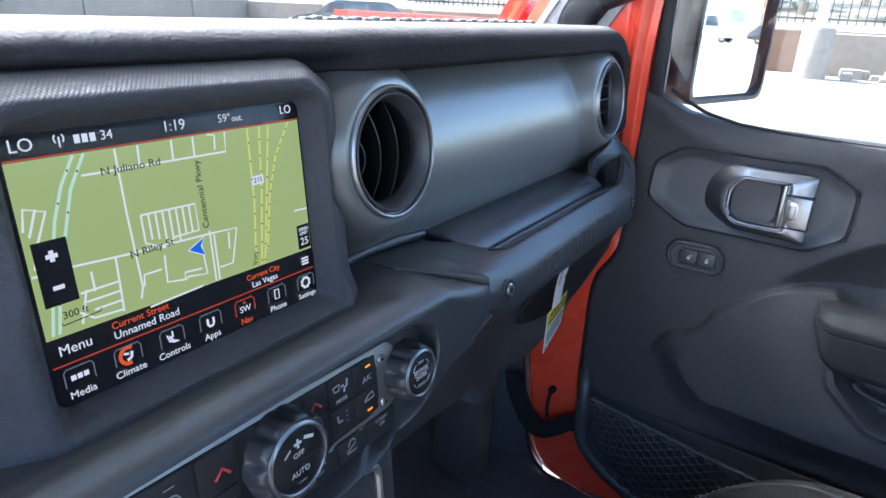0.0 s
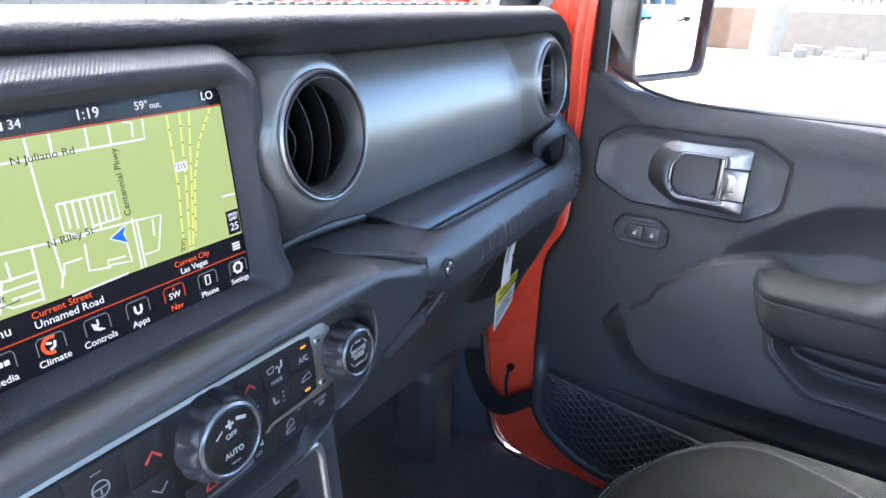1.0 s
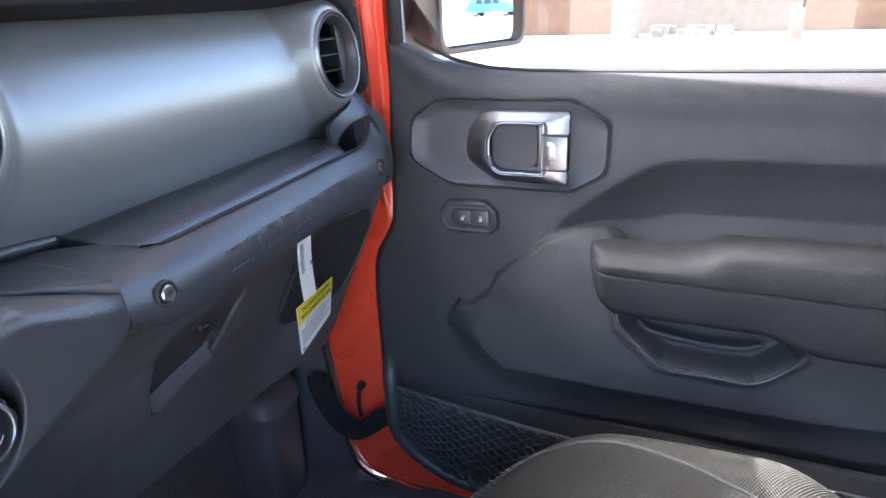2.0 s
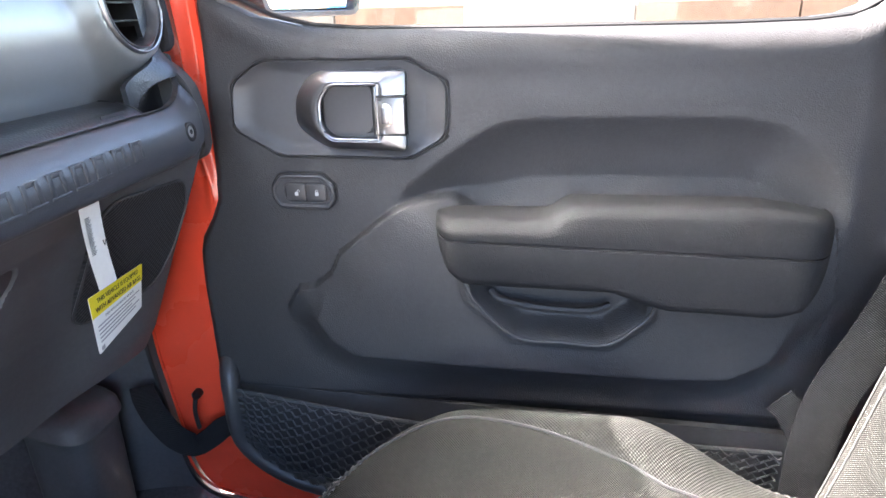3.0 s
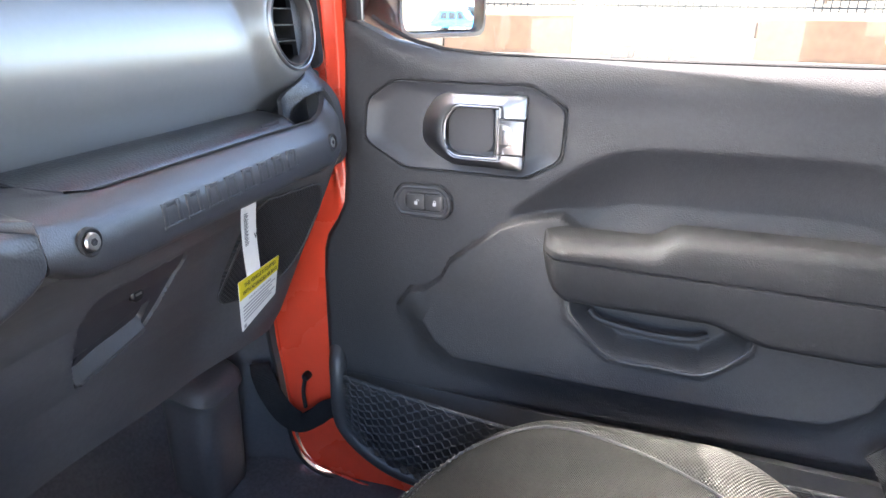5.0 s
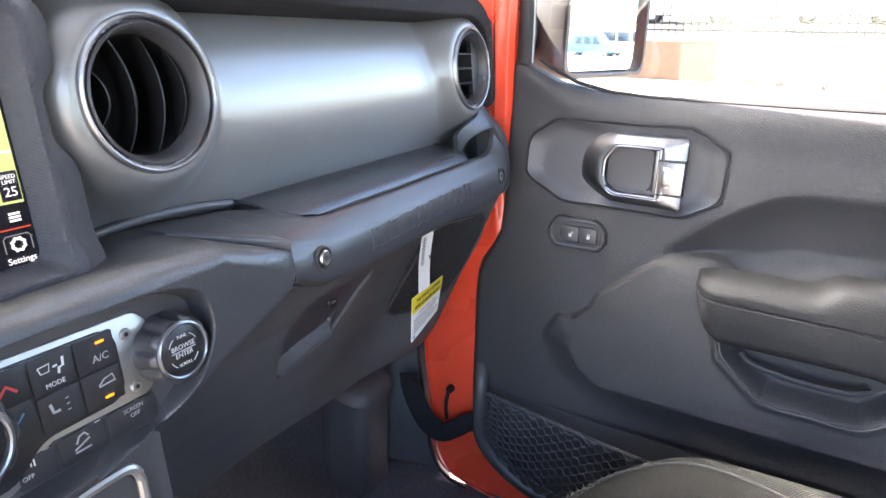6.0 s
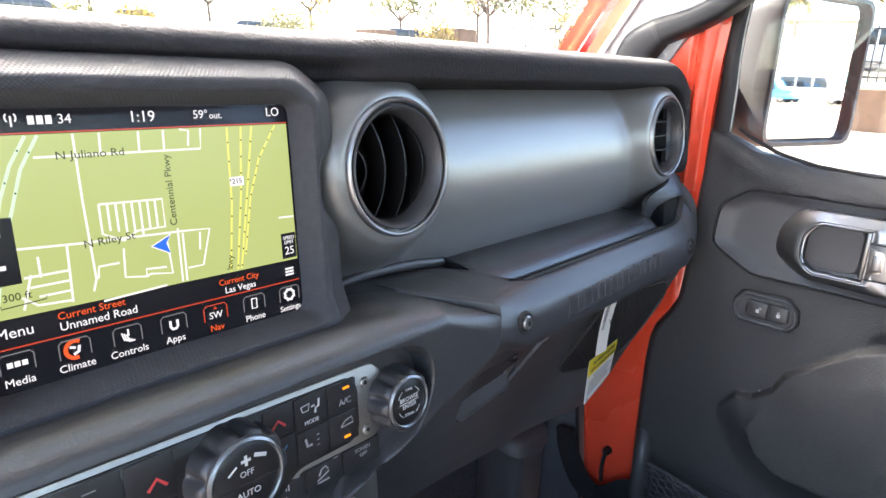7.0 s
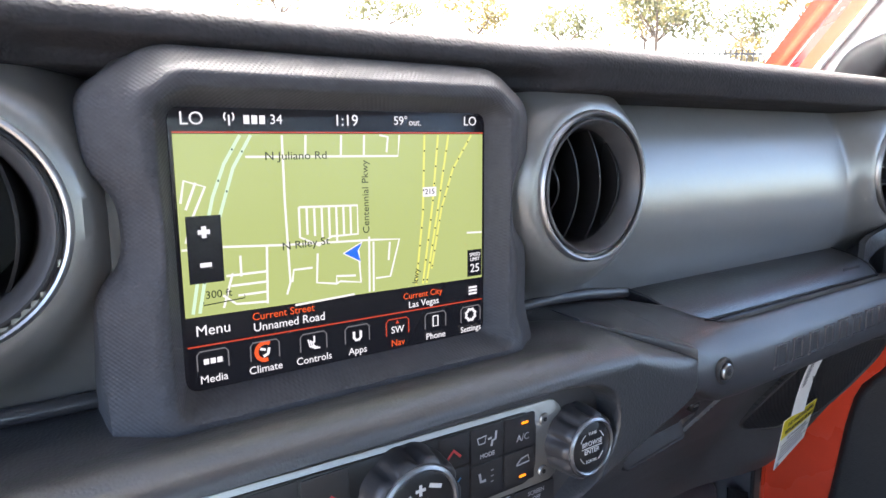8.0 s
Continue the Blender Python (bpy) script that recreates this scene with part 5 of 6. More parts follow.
def net_point(u, v):
    """u along the door, v down from the hem."""
    y = -0.022 - 0.70 * u
    hem = float(np.interp(y, [-0.72, -0.38, -0.20, -0.02], [0.757, 0.765, 0.782, 0.802]))
    foot = float(np.interp(y, [-0.72, -0.17, -0.10, -0.05, -0.02], [0.640, 0.640, 0.655, 0.684, 0.72]))
    return Vector((0.700 - 0.012 * math.sin(math.pi * min(1, u * 1.2)) + 0.006 * v, y, hem + (foot - hem) * v))


def net_bm():
    bms = []
    rows, cols = 18, 62
    for r in range(rows):
        pts = []
        for c in range(cols * 2 + 1):
            zig = 0.42 if ((c // 2 + r) % 2) else -0.42
            q = net_point(c / (cols * 2), min(1, max(0, (r + 0.5 + zig) / rows)))
            pts.append(q + Vector((0.0015 * (1 if c % 2 else -1), 0, 0)))
        bms.append(tube(pts, 0.0014, 5))
    return join(*bms)


part("net_well", slab(fillet([(-0.012, 0.80), (-0.012, 0.715), (-0.05, 0.668), (-0.11, 0.640), (-0.20, 0.630), (-0.74, 0.630), (-0.74, 0.77)], 0.012, 3), 0.724, 0.735, "yz"), M_PLASTIC, door)
part("net", net_bm(), M_NET, door, "stretchy black cargo net")
hem = [net_point(u, 0) for u in span(0, 1, 60)]
part("net_hem", tube([p + Vector((-0.001, 0, 0.003)) for p in hem], 0.0035, 8), M_NET, door)
part("net_lacing", tube([net_point(u, 0) + Vector((-0.005 + 0.002 * math.cos(u * 150), 0, 0.003 + 0.0055 * math.sin(u * 150))) for u in span(0, 1, 400)], 0.0009, 4), M_THREAD, door)

# window frame and glass
FRAME_LINE = [(0.757, -0.0325, 1.300), (0.752, -0.0335, 1.36), (0.742, -0.0360, 1.44), (0.722, -0.060, 1.60), (0.700, -0.100, 1.735)]
part("window_seal", tube(smooth_path(FRAME_LINE, 6), 0.011, 10, flat=1.3), M_RUBBER, door, "black rubber window channel")
part("channel_edge", tube([(p.x - 0.006, p.y - 0.0115, p.z) for p in smooth_path(FRAME_LINE, 6)], 0.0017, 6), M_SILVER, door, "bright window channel edge")
# Added blocker in the door frame; keeps sun off the armrest.
part("frame_sun_block", loft([[(x, p.y + d, p.z) for x, d in ((0.760 - 0.12 * max(0.0, p.z - 1.44), 0.006), (0.788, 0.006), (0.788, 0.070), (0.760 - 0.12 * max(0.0, p.z - 1.44), 0.070))] for p in smooth_path(FRAME_LINE, 4)[3:]]), M_RUBBER, door, "black block added ahead of the window to stop sun")
part("sill_seal", tube([(0.771, y, float(np.interp(y, TOP_Y, TOP_Z)) - 0.001) for y in span(-0.05, -0.80, 60)], 0.0030, 6), M_RUBBER, door)
pane = part("window_glass", slab([(-0.020, 1.25), (-0.80, 1.23), (-0.80, 1.735), (-0.086, 1.735), (-0.046, 1.60), (-0.022, 1.44)], 0.776, 0.780, "yz"), M_GLASS, door, "clear side window")
pane.visible_shadow = False
for u0, u1, h in ((-0.690, -0.715, 0.005), (-0.655, -0.663, 0.007), (-0.635, -0.642, 0.006), (-0.732, -0.738, 0.005), (-0.700, -0.704, 0.004)):
    part("sticker_mark", slab([(u0, 1.287), (u1, 1.287), (u1, 1.287 + h), (u0, 1.287 + h)], 0.7745, 0.7755, "yz"), M_GREYINK, door)
part("frame_top", box(0.690, 0.730, -0.86, -0.215, 1.730, 1.765, 0.006), M_RUBBER, door)
part("outer_skin", box(0.782, 0.80, -0.86, -0.02, 0.58, 1.255, 0.006), M_RED, door, "red-orange outer skin")

# ---- red body side: pillar and sill ----
INNER = [(-0.02, 1.72), (0.03, 1.58), (0.045, 1.44), (0.045, 1.30), (0.045, 1.15), (0.060, 1.06), (0.115, 0.93), (0.122, 0.85), (0.112, 0.76), (0.103, 0.69), (0.090, 0.640), (0.060, 0.607), (0.010, 0.590), (-0.06, 0.577), (-0.15, 0.568), (-0.40, 0.555), (-0.90, 0.555)]
OUTER = [(-0.075, 1.72), (-0.045, 1.58), (-0.031, 1.44), (-0.020, 1.30), (-0.019, 1.15), (-0.034, 1.06), (-0.03, 0.93), (-0.02, 0.85), (-0.02, 0.76), (-0.03, 0.70), (-0.06, 0.660), (-0.10, 0.628), (-0.14, 0.606), (-0.19, 0.596), (-0.26, 0.590), (-0.45, 0.585), (-0.90, 0.585)]
a_in, a_out = smooth_path([(0, *p) for p in INNER], 6), smooth_path([(0, *p) for p in OUTER], 6)


def jamb_skin(i, s):
    p, q = a_in[i], a_out[i]
    y, z = p.y + (q.y - p.y) * s, p.z + (q.z - p.z) * s
    x = 0.742 + 0.010 * math.exp(-((s - 0.0) / 0.03) ** 2) - 0.007 * math.exp(-((s - 0.70) / 0.06) ** 2) * blend(1.0, 1.2, z) + 0.004 * math.exp(-((s - 0.58) / 0.05) ** 2) * blend(1.0, 1.2, z) + 0.010 * blend(0.72, 0.86, s) * blend(1.0, 1.25, z)
    x -= 0.035 * blend(1.22, 1.42, z) * (1 - 0.4 * s)
    x -= 0.012 * blend(0.66, 0.60, z) * (1 - s)
    return (x, y, z)


body = thing("body_side", (0.75, 0.0, 0.9), "glossy red-orange painted door pillar and sill", "car body", kind="structure")
part("jamb", sheet(jamb_skin, list(range(len(a_in))), span(0, 1, 44), (0.02, 0, 0)), M_RED, body, "glossy red-orange door jamb")
part("jamb_lip", tube([(0.738 - 0.035 * blend(1.22, 1.42, p.z) - 0.012 * blend(0.66, 0.60, p.z), p.y - 0.012 * (1 if p.z > 0.66 else 0), p.z + (0.010 if p.z < 0.66 else 0)) for p in a_in[30:]], 0.0022, 6), M_RED, body)
# Black tube drawn for the dark gap beside the red lip.
part("jamb_gap_line", tube([(0.735 - 0.012 * blend(0.66, 0.60, p.z), p.y + 0.002, p.z - 0.001) for p in a_in[30:]], 0.003, 8), M_RUBBER, body, "black line drawn for the dark gap")
for k in range(6):
    part("hinge_mark", rounded_box(0.694, 0.702, -0.004, 0.002, 1.255 + 0.018 * k, 1.262 + 0.018 * k, 0.001, 1), M_RUBBER, body)
part("rear_jamb", box(0.700, 0.722, -0.90, -0.835, 0.56, 0.90, 0.006), M_RED, body, "red-orange rear door jamb")
pinp = thing("tether_clip", (0.735, 0.06, 0.77), "small black tether clip and cord on the red pillar", "clip")
part("clip_head", lathe([(0.0001, 0.7285), (0.004, 0.729), (0.0065, 0.732), (0.0070, 0.742)], (0, 0.061, 0.768), "x", 20), M_GLOSSBLACK, pinp)
part("cord", tube(smooth_path([(0.730, 0.061, 0.764), (0.726, 0.062, 0.75), (0.727, 0.063, 0.735), (0.729, 0.062, 0.715)], 5), 0.0032, 8), M_RUBBER, pinp)

strap = thing("door_strap", (0.71, 0.06, 0.71), "black woven door check strap looped to the pillar", "strap")


def webbing(points, width, normals, material, owner, name, thick=0.0022):
    pts = smooth_path(points, 8)
    rings = []
    for i, p in enumerate(pts):
        d = (pts[min(i + 1, len(pts) - 1)] - pts[max(i - 1, 0)]).normalized()
        t = i / (len(pts) - 1) * (len(normals) - 1)
        a, b = normals[int(t)], normals[min(int(t) + 1, len(normals) - 1)]
        n = Vector(a).lerp(Vector(b), t - int(t))
        s = d.cross(n).normalized()
        n = s.cross(d).normalized()
        rings.append([p + s * (width / 2 * u) + n * (thick / 2 * v) for u, v in ((-1, -1), (-0.5, -1.1), (0, -1.15), (0.5, -1.1), (1, -1), (1, 1), (0.5, 1.1), (0, 1.15), (-0.5, 1.1), (-1, 1))])
    return part(name, loft(rings), material, owner)


webbing([(0.712, 0.128, 0.792), (0.702, 0.118, 0.778), (0.698, 0.104, 0.752), (0.704, 0.086, 0.716), (0.714, 0.064, 0.696), (0.718, 0.040, 0.708), (0.716, 0.018, 0.728), (0.716, -0.004, 0.738), (0.728, -0.02, 0.742)], 0.033, [(-0.5, -0.8, 0.2), (-0.6, -0.7, 0.1), (-0.8, -0.5, 0.2), (-0.95, -0.2, 0.1)], M_BELT, strap, "loop")

# ---- floor, firewall, closing surfaces ----
solo("floor", box(-0.76, 0.76, -2.3, 0.60, 0.50, 0.545), M_CARPET, (0, -0.8, 0.52), "near-black carpeted cabin floor", "floor", kind="structure")


def tunnel_bm():
    return loft([[(x, y, z) for x, z in fillet([(-0.13, 0.54), (0.13, 0.54), (0.105, 0.80), (-0.105, 0.80)], 0.03, 4)] for y in span(-2.0, 0.05, 6)])


solo("centre_tunnel", tunnel_bm(), M_PLASTIC, (0, -0.9, 0.65), "black console over the transmission tunnel", "console", kind="structure")
solo("firewall", box(-0.76, 0.76, 0.42, 0.46, 0.52, 1.36), M_CARPET, (0, 0.44, 0.9), "dark carpeted firewall", "firewall", kind="structure")
foot = thing("kick_panel", (0.6, 0.2, 0.75), "black moulded kick panel and footwell cover", "kick panel", kind="structure")


def kick_skin(u, v):
    y = 0.10 + 0.30 * u
    z = 0.56 + 0.42 * v
    edge = float(np.interp(z, [0.56, 0.64, 0.69, 0.76, 0.85, 0.93, 0.98], [0.06, 0.092, 0.106, 0.115, 0.124, 0.117, 0.10]))
    y = edge + 0.30 * u
    return (0.738 - 0.05 * blend(0.0, 0.5, u) * blend(1.0, 0.70, z), y, z)


# kick and blower take the lightened copy, against the footwell's shade
part("side_cover", sheet(kick_skin, span(0, 1, 16), span(0, 1, 20), (0.02, 0, 0)), M_LIFTED, foot)


def rounded_ring(r, z, k=44):
    ring = []
    for i in range(k):
        a = 2 * math.pi * i / k
        u, v = (math.copysign(abs(f) ** 0.55, f) for f in (math.cos(a), math.sin(a)))
        ring.append((0.640 + 0.80 * r * u, 0.185 + 0.75 * r * v, z + 0.18 * r * v))
    return ring


part("blower_cover", loft([rounded_ring(r, z) for r, z in ((0.004, 0.815), (0.030, 0.816), (0.048, 0.815), (0.058, 0.811), (0.065, 0.803), (0.0675, 0.791), (0.062, 0.784), (0.060, 0.770), (0.058, 0.62))]), M_LIFTED, foot)


def floor_slope(x, s):
    p = [(0.45, 0.86), (0.36, 0.74), (0.28, 0.64), (0.20, 0.59), (0.08, 0.568), (-0.15, 0.556), (-0.6, 0.55)]
    q = smooth_path([(0, *c) for c in p], 4)[s]
    return (x, q.y, q.z + 0.03 * blend(0.60, 0.72, x) + 0.004 * math.sin(x * 40) * math.sin(q.y * 31))


solo("floor_mat", sheet(floor_slope, span(0.12, 0.735, 30), list(range(25)), (0, 0, -0.02)), M_CARPET, (0.4, 0.0, 0.6), "black footwell carpet", "carpet", kind="structure")

# cabin shell around and behind the camera
solo("roof", box(-0.75, 0.75, -2.25, -0.10, 1.775, 1.83, 0.02), M_HEADLINER, (0, -1.2, 1.8), "dark hardtop roof", "roof", kind="structure")
solo("windscreen_header", box(-0.72, 0.72, -0.125, -0.055, 1.715, 1.775, 0.012), M_HEADLINER, (0, -0.09, 1.74), "dark windscreen header trim", "header", kind="structure")
for sx, nm in ((1, "b_pillar"), (-1, "b_pillar")):
    solo(nm, box(min(sx * 0.70, sx * 0.78), max(sx * 0.70, sx * 0.78), -1.02, -0.865, 0.56, 1.78, 0.012), M_PLASTIC, (sx * 0.74, -0.94, 1.2), "black trimmed door pillar", "pillar", kind="structure")
    solo("rear_side_wall", box(min(sx * 0.72, sx * 0.78), max(sx * 0.72, sx * 0.78), -2.25, -1.02, 0.56, 1.26), M_PLASTIC, (sx * 0.75, -1.6, 0.9), "black rear cabin side", "side wall", kind="structure")
    # Unseen glass, added with a tint that sets light from the rear.
    solo("rear_side_window", box(min(sx * 0.74, sx * 0.75), max(sx * 0.74, sx * 0.75), -2.05, -1.02, 1.26, 1.78), M_TINTED, (sx * 0.745, -1.5, 1.5), "unseen rear side window, tinted to set the fill light", "window", kind="structure")
    solo("rear_pillar", box(min(sx * 0.70, sx * 0.78), max(sx * 0.70, sx * 0.78), -2.25, -2.05, 1.26, 1.78), M_PLASTIC, (sx * 0.74, -2.15, 1.5), "black rear corner pillar", "pillar", kind="structure")
solo("tailgate", box(-0.74, 0.74, -2.30, -2.25, 0.56, 1.26), M_PLASTIC, (0, -2.27, 0.9), "black tailgate trim", "tailgate", kind="structure")
# added unseen, like the side panes, to hold down light from behind
solo("rear_window", box(-0.70, 0.70, -2.27, -2.26, 1.26, 1.78), M_TINTED, (0, -2.265, 1.5), "unseen rear window, tinted to set the fill light", "window", kind="structure")
# Unseen panel, added to stop sun leaking onto the door.
solo("cowl_side", box(0.762, 0.80, 0.128, 0.60, 0.56, 1.388), M_RED, (0.77, 0.35, 1.0), "unseen red-orange cowl side that stops stray sun", "car body", kind="structure")
solo("cowl_side", box(-0.78, -0.72, 0.0, 0.45, 0.56, 1.38), M_PLASTIC, (-0.75, 0.2, 1.0), "black driver side cowl", "cowl", kind="structure")

# Added black block that closes a sun leak at the dash end.
solo("cowl_sun_block", box(0.690, 0.775, 0.075, 0.125, 0.96, 1.372, 0.006), M_RUBBER, (0.73, 0.10, 1.1), "black block added between dashboard and body to stop sun", "seal", kind="structure")

# A-pillar trim, windscreen frame, grab handle
def rake(z, off=0.0):
    return 0.150 + off - 0.69 * (z - 1.40)


pillar = thing("a_pillar", (0.70, 0.08, 1.5), "pale grey grained pillar trim, lightened for sunlight, beside the windscreen with a red frame edge", "pillar", kind="structure")
part("trim", loft([[(0.700 - 0.10 * (z - 1.4), rake(z, -0.020), z), (0.692 - 0.10 * (z - 1.4), rake(z, -0.040), z), (0.695 - 0.10 * (z - 1.4), rake(z, -0.080), z), (0.705 - 0.10 * (z - 1.4), rake(z, -0.125), z),
                    (0.75 - 0.10 * (z - 1.4), rake(z, -0.125), z), (0.75 - 0.10 * (z - 1.4), rake(z, -0.020), z)] for z in span(1.36, 1.75, 16)]), M_PILLAR, pillar, "pale grained pillar trim, lightened for sunlight")
part("frame_edge", loft([[(0.690 - 0.10 * (z - 1.4), rake(z, -0.024), z), (0.76 - 0.10 * (z - 1.4), rake(z, -0.024), z), (0.76 - 0.10 * (z - 1.4), rake(z, -0.002), z), (0.690 - 0.10 * (z - 1.4), rake(z, -0.004), z)] for z in span(1.36, 1.77, 10)]), M_RED, pillar, "red-orange windscreen frame")
# Added ahead of the glass to put the frame edge in shade.
part("frame_sun_shade", loft([[(0.712 - 0.10 * (z - 1.4), rake(z, 0.026), z), (0.785 - 0.10 * (z - 1.4), rake(z, 0.026), z), (0.785 - 0.10 * (z - 1.4), rake(z, 0.060), z), (0.712 - 0.10 * (z - 1.4), rake(z, 0.060), z)] for z in span(1.33, 1.79, 6)]), M_RED, pillar, "red-orange windscreen surround added as a sun shade")
part("frame_line", tube([(0.688 - 0.10 * (z - 1.4), rake(z, -0.030), z) for z in span(1.375, 1.74, 8)], 0.0038, 6), M_PAPER, pillar, "pale seam bead")
left = thing("a_pillar", (-0.70, 0.08, 1.5), "grey-black grained driver side pillar trim", "pillar", kind="structure")
part("trim", loft([[(-0.70 + 0.10 * (z - 1.4), rake(z), z), (-0.70 + 0.10 * (z - 1.4), rake(z, -0.09), z), (-0.77 + 0.10 * (z - 1.4), rake(z, -0.09), z), (-0.77 + 0.10 * (z - 1.4), rake(z), z)] for z in span(1.36, 1.77, 8)]), M_PAD, left)
grab = thing("grab_handle", (0.69, 0.0, 1.44), "black pillar grab handle, darkened for shade", "grab handle")
GRIP = [(0.082, 1.362, 0.030, 0.020), (0.078, 1.385, 0.029, 0.020), (0.071, 1.402, 0.027, 0.022), (0.058, 1.4135, 0.023, 0.024), (0.044, 1.4225, 0.0185, 0.024), (0.025, 1.4290, 0.0165, 0.023),
        (0.000, 1.4385, 0.0150, 0.021), (-0.030, 1.4540, 0.0145, 0.020), (-0.060, 1.4750, 0.0140, 0.019), (-0.100, 1.5100, 0.014, 0.019), (-0.140, 1.5600, 0.014, 0.019)]


def grip_rings(y0=1.0, y1=-1.0, swell=1.0):
    """Flattened bar: half height across the run, half width towards the cabin."""
    mids = smooth_path([(0, y, z) for y, z, h, w in GRIP], 6)
    rings = []
    for i, p in enumerate(mids):
        if not y1 <= p.y <= y0:
            continue
        t = i / 6
        a, b = GRIP[min(int(t), len(GRIP) - 1)], GRIP[min(int(t) + 1, len(GRIP) - 1)]
        h, w = (a[k] + (b[k] - a[k]) * (t - int(t)) for k in (2, 3))
        d = (mids[min(i + 1, len(mids) - 1)] - mids[max(i - 1, 0)]).normalized()
        n = Vector((0, -d.z, d.y))
        ring = []
        for k in range(24):
            ang = 2 * math.pi * k / 24
            u, v = (math.copysign(abs(f) ** 0.62, f) for f in (math.cos(ang), math.sin(ang)))
            q = p + n * (h * v * swell)
            ring.append((0.703 - 0.05 * (p.z - 1.40) - w * u * swell, q.y, q.z))
        rings.append(ring)
    return rings


# Vent black in place of plastic; darkened to stand in for shade.
part("grip", loft(grip_rings()), M_VENT, grab, "black moulded grip")
part("joint", loft(grip_rings(0.0500, 0.0430, 1.015)), M_RUBBER, grab)
wind = solo("windscreen", slab([(-0.70, 0.0), (0.70, 0.0), (0.665, 0.43), (-0.665, 0.43)], 0.0, 0.005, "xz"), M_GLASS, (0, 0, 0), "clear windscreen glass", "windscreen", kind="structure")
wind.matrix_world = Matrix.Translation((0, rake(1.37, 0.012), 1.37)) @ pose(0, 0, 0, 34.6)
wind.visible_shadow = False
cowl = solo("cowl", sheet(lambda x, s: (x, *[(0.17, 1.345), (0.21, 1.355), (0.30, 1.345), (0.45, 1.32), (0.9, 1.26), (1.5, 1.20)][s]), span(-0.79, 0.79, 12), list(range(6)), (0, 0, -0.03)), M_RED, (0, 0.6, 1.3), "red-orange bonnet and cowl ahead of the windscreen", "bonnet", kind="structure")
defr = thing("defroster_strip", (0.55, 0.12, 1.385), "black ribbed defroster strip along the windscreen", "vent", DASH)
for k in range(34):
    part("rib", rounded_box(0.22 + 0.0135 * k, 0.229 + 0.0135 * k, 0.118, 0.128, 1.394, 1.4005 + 0.0012 * (k % 2), 0.001, 1), M_PLASTIC, defr)

# ---- hanging notice tag ----
tag = thing("warning_tag", (0.51, 0.0, 1.05), "white paper tag with yellow air bag notice on grab bar", "tag")
card_uv = [(0.4725, 1.0480), (0.5850, 1.0355), (0.5660, 0.9940), (0.4710, 0.9925)]


def tag_y(u):
    return -0.021 + 0.021 * (u - 0.471) / 0.115


def card(outline, lift, depth=0.0005):
    bm = bmesh.new()
    a = [bm.verts.new((u, tag_y(u) - lift, v)) for u, v in outline]
    b = [bm.verts.new((u, tag_y(u) - lift + depth, v)) for u, v in outline]
    bm.faces.new(a), bm.faces.new(b[::-1])
    for i in range(len(a)):
        j = (i + 1) % len(a)
        bm.faces.new((a[i], b[i], b[j], a[j]))
    return bm


def across(s, t):
    """A point of the card: s along, t down."""
    (ax, az), (bx, bz), (cx, cz), (dx, dz) = card_uv
    return ((ax + (bx - ax) * s) * (1 - t) + (dx + (cx - dx) * s) * t, (az + (bz - az) * s) * (1 - t) + (dz + (cz - dz) * s) * t)


sheet_ob = part("card", card(fillet(card_uv, 0.002, 3), 0.0), M_PAPER, tag, "white printed card", smooth=False)
part("yellow_head", card([across(0, 0.0), across(1, 0.0), across(1, 0.37), across(0, 0.37)], 0.0006), M_YELLOW, sheet_ob, "yellow heading", smooth=False)


def slanted(bm, cx):
    """Print turned to lie along the slanting card."""
    for v in bm.verts:
        v.co.y += 0.1826 * (v.co.x - cx)
    return bm


for row, (body, size) in enumerate((("THIS VEHICLE IS EQUIPPED", 0.0062), ("WITH ADVANCED AIR BAGS", 0.0062))):
    c = across(0.5, 0.11 + 0.155 * row)
    part("print", slanted(words(body, size, (c[0], tag_y(c[0]) - 0.0014, c[1]), depth=0.0002, turn=-5.0, stretch=1.2), c[0]), M_INK, sheet_ob, smooth=False)
c = across(0.5, 0.455)
part("print", slanted(words("EVEN WITH ADVANCED AIR BAGS", 0.0035, (c[0], tag_y(c[0]) - 0.0010, c[1]), depth=0.0002, turn=-3.5, stretch=1.15), c[0]), M_GREYINK, sheet_ob, smooth=False)
for row in range(5):
    t = 0.54 + 0.068 * row
    part("print_line", card([across(0.06, t), across(0.93 - 0.09 * (row % 3), t), across(0.93 - 0.09 * (row % 3), t + 0.024), across(0.06, t + 0.024)], 0.0006, 0.0003), M_GREYINK, sheet_ob, smooth=False)
part("print_line", card([across(0.05, 0.90), across(0.11, 0.90), across(0.11, 0.97), across(0.05, 0.97)], 0.0006, 0.0003), M_GREYINK, sheet_ob, smooth=False)


def strip(v0, u):
    z = 1.0455 + (1.140 - 1.0455) * v0
    return (0.4950 + 0.026 * u - 0.026 * v0 - 0.008 * v0 * v0, -0.0165 - 0.026 * v0 + 0.004 * math.sin(v0 * 3), z)


st = part("strip", sheet(strip, span(0.0, 1, 18), span(0, 1, 5), (0, 0.0004, 0)), M_PAPER, tag, "white paper strip")
for k in range(26):
    v0 = 0.40 + 0.0165 * k
    w = 0.45 + 0.10 * ((k * 7) % 3)
    q = [strip(v0, 0.14), strip(v0, 0.14 + w * 0.45), strip(v0 + 0.008, 0.14 + w * 0.45), strip(v0 + 0.008, 0.14)]
    bm = bmesh.new()
    bm.faces.new([bm.verts.new((x, y - 0.0006, z)) for x, y, z in q])
    part("print_bar", bm, M_INK, st, smooth=False)
